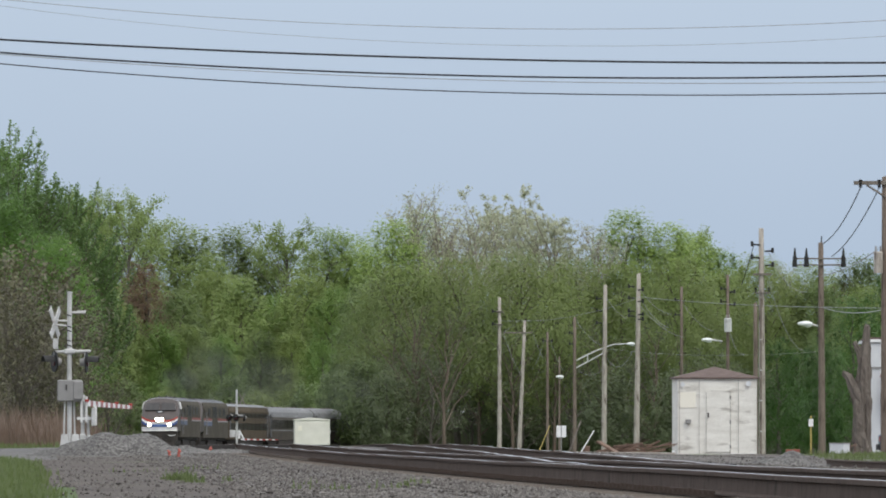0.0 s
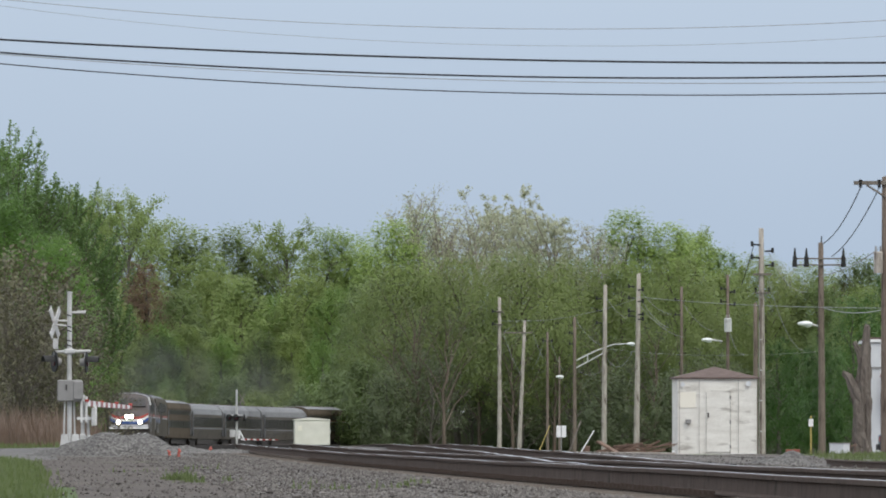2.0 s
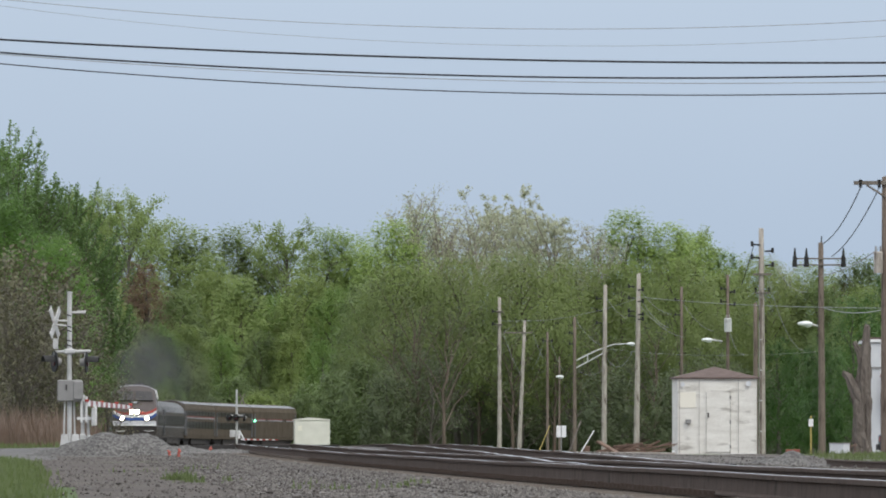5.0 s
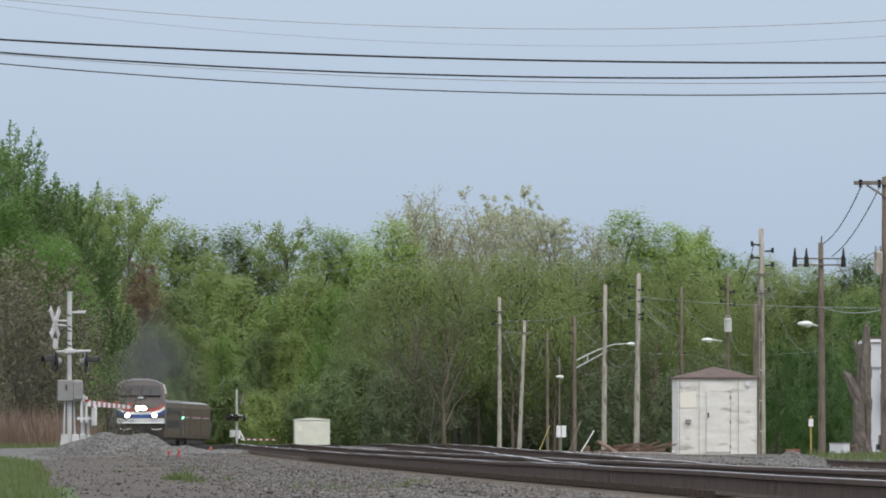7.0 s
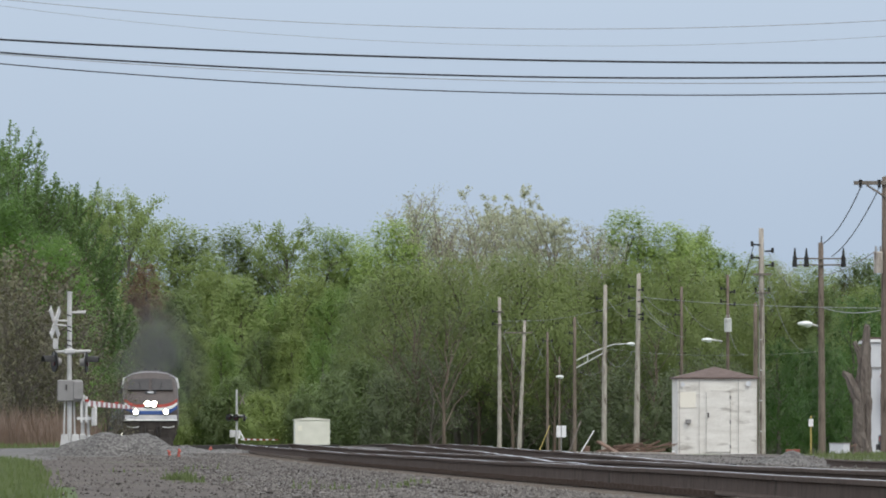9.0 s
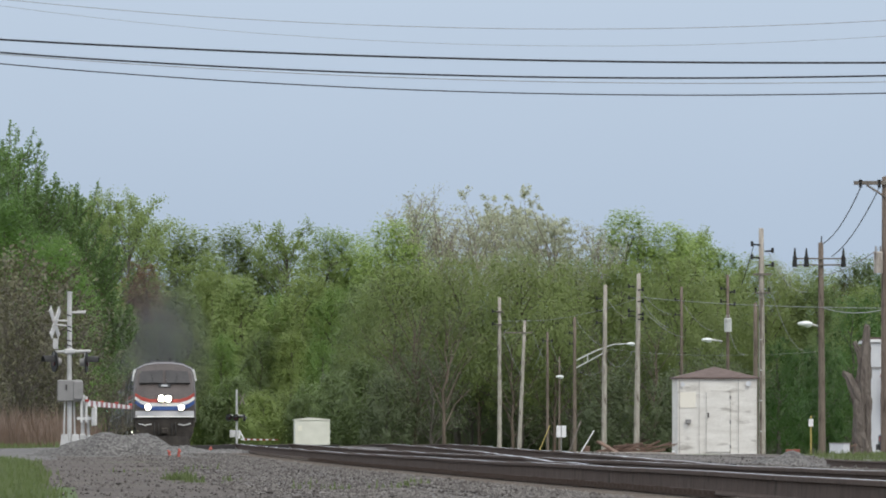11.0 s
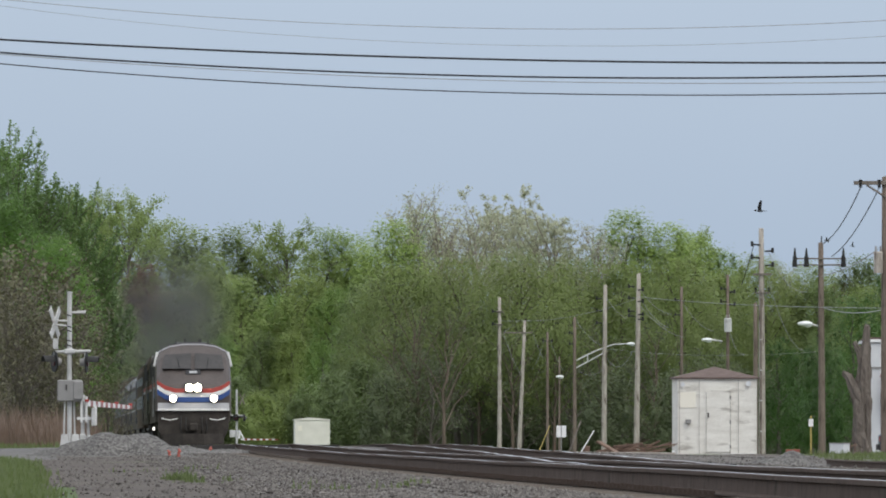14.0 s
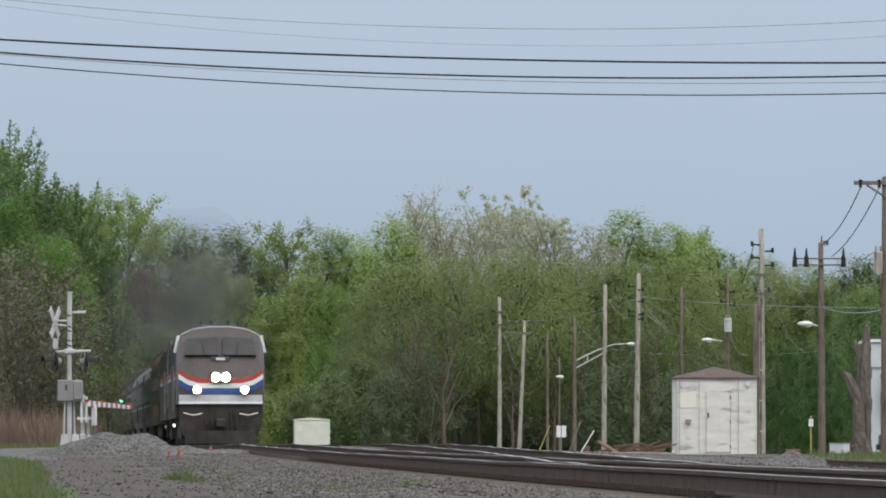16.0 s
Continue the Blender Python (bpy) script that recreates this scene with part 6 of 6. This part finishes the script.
        part("grab_rail", rods(((sx * (w + 0.06), -6.95, 1.3), (sx * (w + 0.06), -6.95, 2.9), 0.013)), M_GREYBOX, root)
        part("grab_rail", rods(((sx * (w + 0.06), -5.95, 1.3), (sx * (w + 0.06), -5.95, 2.9), 0.013)), M_GREYBOX, root)
        part("step_stirrup", rods(((sx * 0.65, -10.58, 1.20), (sx * 0.95, -10.6, 1.14), 0.02), ((sx * 0.95, -10.6, 1.14), (sx * 1.28, -10.55, 1.22), 0.02)), M_WHITE, root, "white step edge")
        d = rods(((sx * 0.82, -10.66, 2.02), (sx * 0.82, -10.44, 2.02), 0.17, 0.15), sides=16)
        part("ditch_lamp_housing", d, M_LOCO_DARK, root)
        part("ditch_lamp", rods(((sx * 0.82, -10.69, 2.02), (sx * 0.82, -10.665, 2.02), 0.13), sides=16), M_DITCH if lit else M_LENS, root, "lit ditch light" if lit else "")
        part("fuel_side", boxed((sorted((sx * 0.95, sx * 1.25))[0], sorted((sx * 0.95, sx * 1.25))[1], -3.2, 3.2, 0.35, 1.0)), M_UNDER, root)
    # the lit front edge of the roof, drawn as a thin pale tube
    v, f = tube_points([(px * 1.012, -8.72, pz + 0.012) for px, pz in hull(w, 1.5, 3.34, 4.20)[2:12]], 0.022, 6)
    link_mesh("roof_edge_highlight", v, f, M_LOCO_PALE, root, "pale tube for the light along the roof's front edge", smooth=True)
    # paired headlights in a housing at the nose's brow
    part("headlight_housing", boxed((-0.36, 0.36, -10.64, -10.38, 2.24, 2.66)), M_LOCO_DARK, root, bevel=0.04)
    for sx in (-0.17, 0.17):
        part("headlight", rods(((sx, -10.675, 2.45), (sx, -10.645, 2.45), 0.145), sides=16), M_HEADLIGHT if lit else M_LENS, root, "lit headlight" if lit else "")
    part("number_board", boxed((-0.30, 0.30, -10.02, -9.96, 3.00, 3.18)), M_LOCO_DARK, root)
    part("number_bar", boxed((-0.16, 0.16, -10.04, -10.022, 3.045, 3.135)), M_LENS, root, "pale bar in place of the number")
    part("pilot", loft([[(x, y, z) for x, z in ((1.42, 1.5), (1.42, 0.75), (1.15, 0.22), (-1.15, 0.22), (-1.42, 0.75), (-1.42, 1.5))] for y in (-10.45, -9.9)]), M_UNDER, root, "dark pilot plate")
    part("plough", loft([[(x * k, y, z) for x, z in ((1.2, 0.6), (1.25, 0.16), (-1.25, 0.16), (-1.2, 0.6))] for y, k in ((-10.95, 0.35), (-10.46, 1.0))]), M_UNDER, root)
    part("coupler", boxed((-0.16, 0.16, -11.05, -10.4, 0.72, 1.02)), M_UNDER, root, bevel=0.04)
    for px in (-0.5, -0.3, 0.34, 0.52):
        v, f = tube_points([(px, -10.47, 1.25), (px * 1.05, -10.7, 0.8), (px * 0.9, -10.6, 0.55)], 0.03, 6)
        link_mesh("air_hose", v, f, M_BLACK, root, smooth=True)
    part("underframe", boxed((-1.3, 1.3, -9.8, 10.2, 0.85, 1.05), (-0.95, 0.95, -3.2, 3.2, 0.35, 0.9)), M_UNDER, root)
    for y in (5.2, 7.4, -5.4):
        part("roof_fan", rods(((0, y, 4.27), (0, y, 4.34), 0.62, 0.58), sides=18), M_LOCO_DARK, root)
    part("exhaust_stack", boxed((-0.35, 0.35, 0.2, 1.2, 4.27, 4.39)), M_BLACK, root, bevel=0.02)
    for sx in (-1, 1):
        part("horn", rods(((sx * 0.3, -7.6, 4.29), (sx * 0.3, -7.92, 4.38), 0.03, 0.07)), M_BLACK, root)
        part("antenna", rods(((sx * 0.65, -7.4, 4.2), (sx * 0.65, -7.4, 4.42), 0.025)), M_BLACK, root)
    part("step_lamp", rods(((-1.57, -5.4, 0.80), (-1.50, -5.4, 0.80), 0.05)), M_WARMLAMP if lit else M_LENS, root)
    for cy in (-6.6, 6.6):
        truck(root, cy, 2.8)
    return root


def build_coach(label, kind, striped=False):
    root = thing("passenger_car", Matrix(), label, "railway carriage", "train")
    half = 12.66
    if kind == "tube":
        prof = [(1.38, 0.95), (1.52, 1.6), (1.58, 2.3), (1.52, 2.95), (1.32, 3.4), (0.95, 3.72), (0.4, 3.86), (-0.4, 3.86), (-0.95, 3.72), (-1.32, 3.4), (-1.52, 2.95), (-1.58, 2.3), (-1.52, 1.6), (-1.38, 0.95)]
        roof = [(1.54, 2.98), (1.35, 3.43), (0.98, 3.75), (0.4, 3.89), (-0.4, 3.89), (-0.98, 3.75), (-1.35, 3.43), (-1.54, 2.98)]
        bands, tops = [(2.0, 2.75)], 1.57
    else:
        prof = [(1.48, 0.95), (1.52, 1.3), (1.53, 3.4), (1.40, 3.76), (0.9, 3.96), (0.3, 4.01), (-0.3, 4.01), (-0.9, 3.96), (-1.40, 3.76), (-1.53, 3.4), (-1.52, 1.3), (-1.48, 0.95)]
        roof = [(1.42, 3.78), (0.9, 3.99), (0.3, 4.04), (-0.3, 4.04), (-0.9, 3.99), (-1.42, 3.78)]
        bands, tops = [(1.80, 2.36), (2.86, 3.22)], 1.53
    # dark sides under a pale roof: shade and sky sheen are in the colours
    part("body", loft([[(x, y, z) for x, z in prof] for y in (-half, half)]), M_STEEL_DARK if kind != "tube" else M_STEEL, root, "grimy stainless steel body with side shade in its colour")
    part("roof_panel", loft([[(x, y, z) for x, z in roof] for y in (-half + 0.1, half - 0.1)]), M_ROOFSTEEL, root, "metal roof with the sky's sheen in its pale colour")
    for sx in (-1, 1):
        lo, hi = sorted((sx * (tops - 0.05), sx * (tops + 0.012)))
        if kind != "baggage":
            for z0, z1 in bands:
                n = 11 if kind == "tube" else 9
                gap = 1.0 if kind == "tube" else 1.15
                for i in range(n):
                    y = -10.4 + 20.8 * i / (n - 1)
                    part("window", boxed((lo, hi, y - gap, y + gap, z0, z1)), M_GLASS, root)
        else:
            for y in (-5.0, 5.0):
                part("baggage_door", boxed((lo, hi, y - 1.2, y + 1.2, 1.25, 3.2)), M_STEEL_DARK, root)
        for y in (-11.9, 11.9):
            part("vestibule_door", boxed((lo, hi, y - 0.4, y + 0.4, 1.2, 3.2)), M_LOCO_DARK, root)
        if kind == "baggage" or striped:
            part("red_stripe", boxed((lo, hi, -11.4, 11.4, 2.70, 2.78)), M_STRIPE_RED, root)
            part("white_stripe", boxed((lo, hi, -11.4, 11.4, 2.60, 2.69)), M_STRIPE_PALE, root)
        elif kind == "tube":
            part("bright_stripe", boxed((lo - sx * 0.03, hi - sx * 0.03, -12.4, 12.4, 1.78, 1.86)), M_ROOFSTEEL, root)
        part("side_skirt", boxed((sorted((sx * 1.25, sx * 1.35))[0], sorted((sx * 1.25, sx * 1.35))[1], -6.5, 6.5, 0.5, 0.95)), M_UNDER, root)
    part("gangway", boxed((-0.6, 0.6, -half - 0.3, -half, 1.1, 3.3), (-0.6, 0.6, half, half + 0.3, 1.1, 3.3)), M_BLACK, root)
    part("underframe", boxed((-1.2, 1.2, -half + 0.5, half - 0.5, 0.75, 0.95)), M_UNDER, root)
    for y in (-8, 0, 8):
        part("roof_vent", boxed((-0.4, 0.4, y - 0.6, y + 0.6, (3.88 if kind == "tube" else 4.03), (3.95 if kind == "tube" else 4.09))), M_STEEL_DARK, root, bevel=0.02)
    for cy in (-9.1, 9.1):
        truck(root, cy, 2.6, 0.46)
    return root


TRAIN = []


def build_train():
    lead = build_locomotive("leading silver-grey diesel locomotive with lit headlights and red-white-blue bands", True)
    second = build_locomotive("second silver-grey diesel locomotive with unlit lamps", False)
    TRAIN.append((lead, 10.6, 6.6))
    TRAIN.append((second, 31.9, 6.6))
    tall = build_coach("tall grimy stainless passenger car with two window rows", "tall")
    tube = build_coach("rounded fluted stainless passenger coach with dark windows", "tube")
    bag = build_coach("tall windowless stainless baggage car with red stripe", "baggage")
    part("side_lamp", rods(((1.68, -12.4, 2.6), (1.50, -12.4, 2.6), 0.08), ((-1.68, -12.4, 2.6), (-1.50, -12.4, 2.6), 0.08)), M_GREENLAMP, bag, "small green lamp")
    banded = build_coach("tall grimy stainless passenger car with a red and white stripe", "tall", True)
    cars = [tall, tube, copy_thing(tube, Matrix()), copy_thing(tube, Matrix()), banded, copy_thing(tall, Matrix()), bag]
    for i, c in enumerate(cars):
        TRAIN.append((c, 42.6 + 13.0 + 25.75 * i, 9.1))


build_train()


# ---- birds ----
def build_bird(label, size):
    root = thing("bird", Matrix(), label, "bird", "birds")
    bm = bmesh.new()
    ball(bm, (0, 0, 0), (0.15 * size, 0.048 * size, 0.042 * size))
    part("body", bm, M_BIRD, root, smooth=True)
    bm = bmesh.new()
    ball(bm, (-0.18 * size, 0, 0.025 * size), (0.05 * size, 0.04 * size, 0.04 * size), 1)
    rod(bm, (-0.22 * size, 0, 0.02 * size), (-0.27 * size, 0, 0.01 * size), 0.015 * size, 0.004 * size, sides=6)
    part("head", bm, M_BIRD, root, smooth=True)
    part("tail", loft([[(0.12 * size, -0.03 * size, -0.008), (0.12 * size, 0.03 * size, -0.008), (0.12 * size, 0.03 * size, 0.008), (0.12 * size, -0.03 * size, 0.008)], [(0.30 * size, -0.07 * size, -0.004), (0.30 * size, 0.07 * size, -0.004), (0.30 * size, 0.07 * size, 0.004), (0.30 * size, -0.07 * size, 0.004)]]), M_BIRD, root)
    wings = []
    for s in (-1, 1):
        stations = [(0.03, -0.08, 0.07, 0.02), (0.18, -0.10, 0.05, 0.016), (0.34, -0.06, 0.07, 0.010), (0.52, 0.01, 0.06, 0.004)]
        wg = part("wing", loft([[(a * size, s * y * size, -t * size / 2), (b * size, s * y * size, -t * size / 2), (b * size, s * y * size, t * size / 2), (a * size, s * y * size, t * size / 2)] for y, a, b, t in stations]), M_BIRD, root)
        wings.append(wg)
    return root, wings


BIRD = build_bird("dark bird on the wing above the street poles", 0.78)
SMALL_BIRDS = [build_bird("small dark bird fluttering by the poles", 0.48) for _ in range(3)]


# ---- exhaust smoke over and behind the leading locomotive ----
def build_smoke():
    puffs = []
    for i, (behind, up, r) in enumerate(((13.0, 5.4, 1.9), (32.0, 6.6, 2.9), (62.0, 5.2, 3.8), (105.0, 4.6, 4.6))):
        bm = bmesh.new()
        bmesh.ops.create_icosphere(bm, subdivisions=4, radius=1.0)
        for v in bm.verts:
            v.co *= 1.0 + 0.16 * noise.noise(v.co * 1.7 + Vector((i * 5.0, 0, 0))) - 0.1
        ob = part("smoke_puff", bm, M_SMOKE, smooth=True)
        ob.scale = (r, r * 1.6, r)
        tagged(ob, "thin grey diesel exhaust smoke above the train", "smoke", "exhaust smoke", "stuff")
        puffs.append((ob, behind, up))
    return puffs


PUFFS = build_smoke()


def glide(points):
    """Rows from seconds and places; the bird faces the way it goes."""
    rows = []
    for i, (t, x, y, z) in enumerate(points):
        a, b = points[max(i - 1, 0)], points[min(i + 1, len(points) - 1)]
        d = Vector((b[1] - a[1], b[2] - a[2], 0))
        turn = math.degrees(math.atan2(-d.y, -d.x)) if d.length > 1e-6 else 0.0
        rows.append([t, x, y, z, turn])
    for i in range(1, len(rows)):
        while rows[i][4] - rows[i - 1][4] > 180:
            rows[i][4] -= 360
        while rows[i][4] - rows[i - 1][4] < -180:
            rows[i][4] += 360
    return [(t, pose(x, y, z, 0, 0, turn)) for t, x, y, z, turn in rows]


BIG_WAY = [(0, 15.29, 300, 6.92), (13.1, 15.29, 300, 7.19), (13.3, 14.18, 300, 7.56), (13.4, 13.3, 300, 7.71), (13.5, 12.41, 300, 7.85), (13.6, 11.68, 300, 7.9), (13.7, 11.02, 300, 8.03), (13.8, 10.54, 300, 8.17), (13.9, 10.21, 300, 8.4), (14, 10.02, 300, 8.64), (14.1, 9.91, 300, 8.81), (14.2, 10.02, 300, 9.06), (14.3, 10.36, 300, 9.44), (14.4, 10.8, 300, 9.78), (14.5, 11.39, 300, 10.14), (14.6, 12.16, 300, 10.4), (14.7, 13.09, 300, 10.64), (14.8, 13.98, 300, 11.01), (15, 15.64, 300, 11.65), (16, 19.93, 300, 12.64)]
WAY_A = [(0, 22.12, 450, 11.99), (12.6, 21.86, 450, 11.86), (13, 19.63, 450, 11.03), (13.1, 19.26, 450, 11.03), (13.2, 18.96, 450, 10.97), (13.3, 18.7, 450, 10.97), (13.5, 18.32, 450, 10.87), (13.7, 18.19, 450, 10.76), (16, 18.17, 450, 10.73)]
WAY_B = [(0, 22.39, 450, 12.26), (12.7, 22.12, 450, 12.13), (13, 20.25, 450, 11.54), (13.1, 19.88, 450, 11.54), (13.2, 19.58, 450, 11.4), (13.3, 19.34, 450, 11.32), (13.4, 19.12, 450, 11.19), (13.6, 18.62, 450, 10.92), (13.8, 18.27, 450, 10.81), (16, 18.24, 450, 10.73)]
WAY_C = [(0, 22.66, 450, 11.99), (12.8, 22.12, 450, 11.78), (13, 20.33, 450, 11.46), (13.1, 20.09, 450, 11.38), (13.2, 19.9, 450, 11.27), (13.3, 19.77, 450, 11.14), (13.5, 19.61, 450, 10.81), (13.7, 19.58, 450, 10.6), (14, 19.42, 450, 10.49), (14.2, 19.12, 450, 10.6), (14.5, 18.56, 450, 10.63), (14.8, 18.16, 450, 10.65), (16, 18.08, 450, 10.71)]


def fly():
    """The large bird beats its wings across the sky; the small ones settle on a pole top."""
    way = glide(BIG_WAY)
    walk(BIRD[0], way)
    for k, wing in enumerate(BIRD[1]):
        s = (-1, 1)[k]
        rows = [(0.0, pose(0, 0, 0))]
        rows += [(13.2 + 0.1 * i, pose(0, 0, 0, s * (55, -35, 20, 60, -40, 50, 35, 5)[i % 8])) for i in range(18)]
        walk(wing, rows + [(16.0, pose(0, 0, 0))])
    for j, (bird, wings) in enumerate(SMALL_BIRDS):
        walk(bird, glide((WAY_A, WAY_B, WAY_C)[j]))
        for k, wing in enumerate(wings):
            s = (-1, 1)[k]
            rows = [(0.0, pose(0, 0, 0, s * 20))]
            rows += [(12.6 + 0.1 * i, pose(0, 0, 0, s * (50, -30)[(i + j) % 2])) for i in range(13 + 4 * j)]
            walk(wing, rows + [(15.0, pose(0, 0, 0, -s * 55)), (16.0, pose(0, 0, 0, -s * 55))])


# ---- what moves ----
SPEED = 27.69


def motions():
    for ob, behind, half in TRAIN:
        rows = []
        for i in range(33):
            t = i * 0.5
            a = SPEED * (16.0 - t) + behind
            p, q = along(a - half), along(a + half)
            rz = math.degrees(math.atan2(-(q[0] - p[0]), q[1] - p[1]))
            rx = math.degrees(math.atan2(q[2] - p[2], 2 * half))
            rows.append((t, pose((p[0] + q[0]) / 2, (p[1] + q[1]) / 2, (p[2] + q[2]) / 2, rx, 0, rz)))
        walk(ob, rows)
    for ob, behind, up in PUFFS:
        rows = []
        for i in range(17):
            x, y, z, h = along(SPEED * (16.0 - i) + behind)
            rows.append((i, pose(x + (0.035 - 0.0031 * i) * behind, y, z + up)))
        walk(ob, rows)
    fly()
    walk(FAR_GATE, [(t, FAR_PIVOT @ pose(0, 0, 0, 0, a, 0)) for t, a in ((0, 1), (13.9, 1), (14.2, -3), (14.5, -13), (15.0, -27), (15.5, -41), (16.0, -53))])


motions()
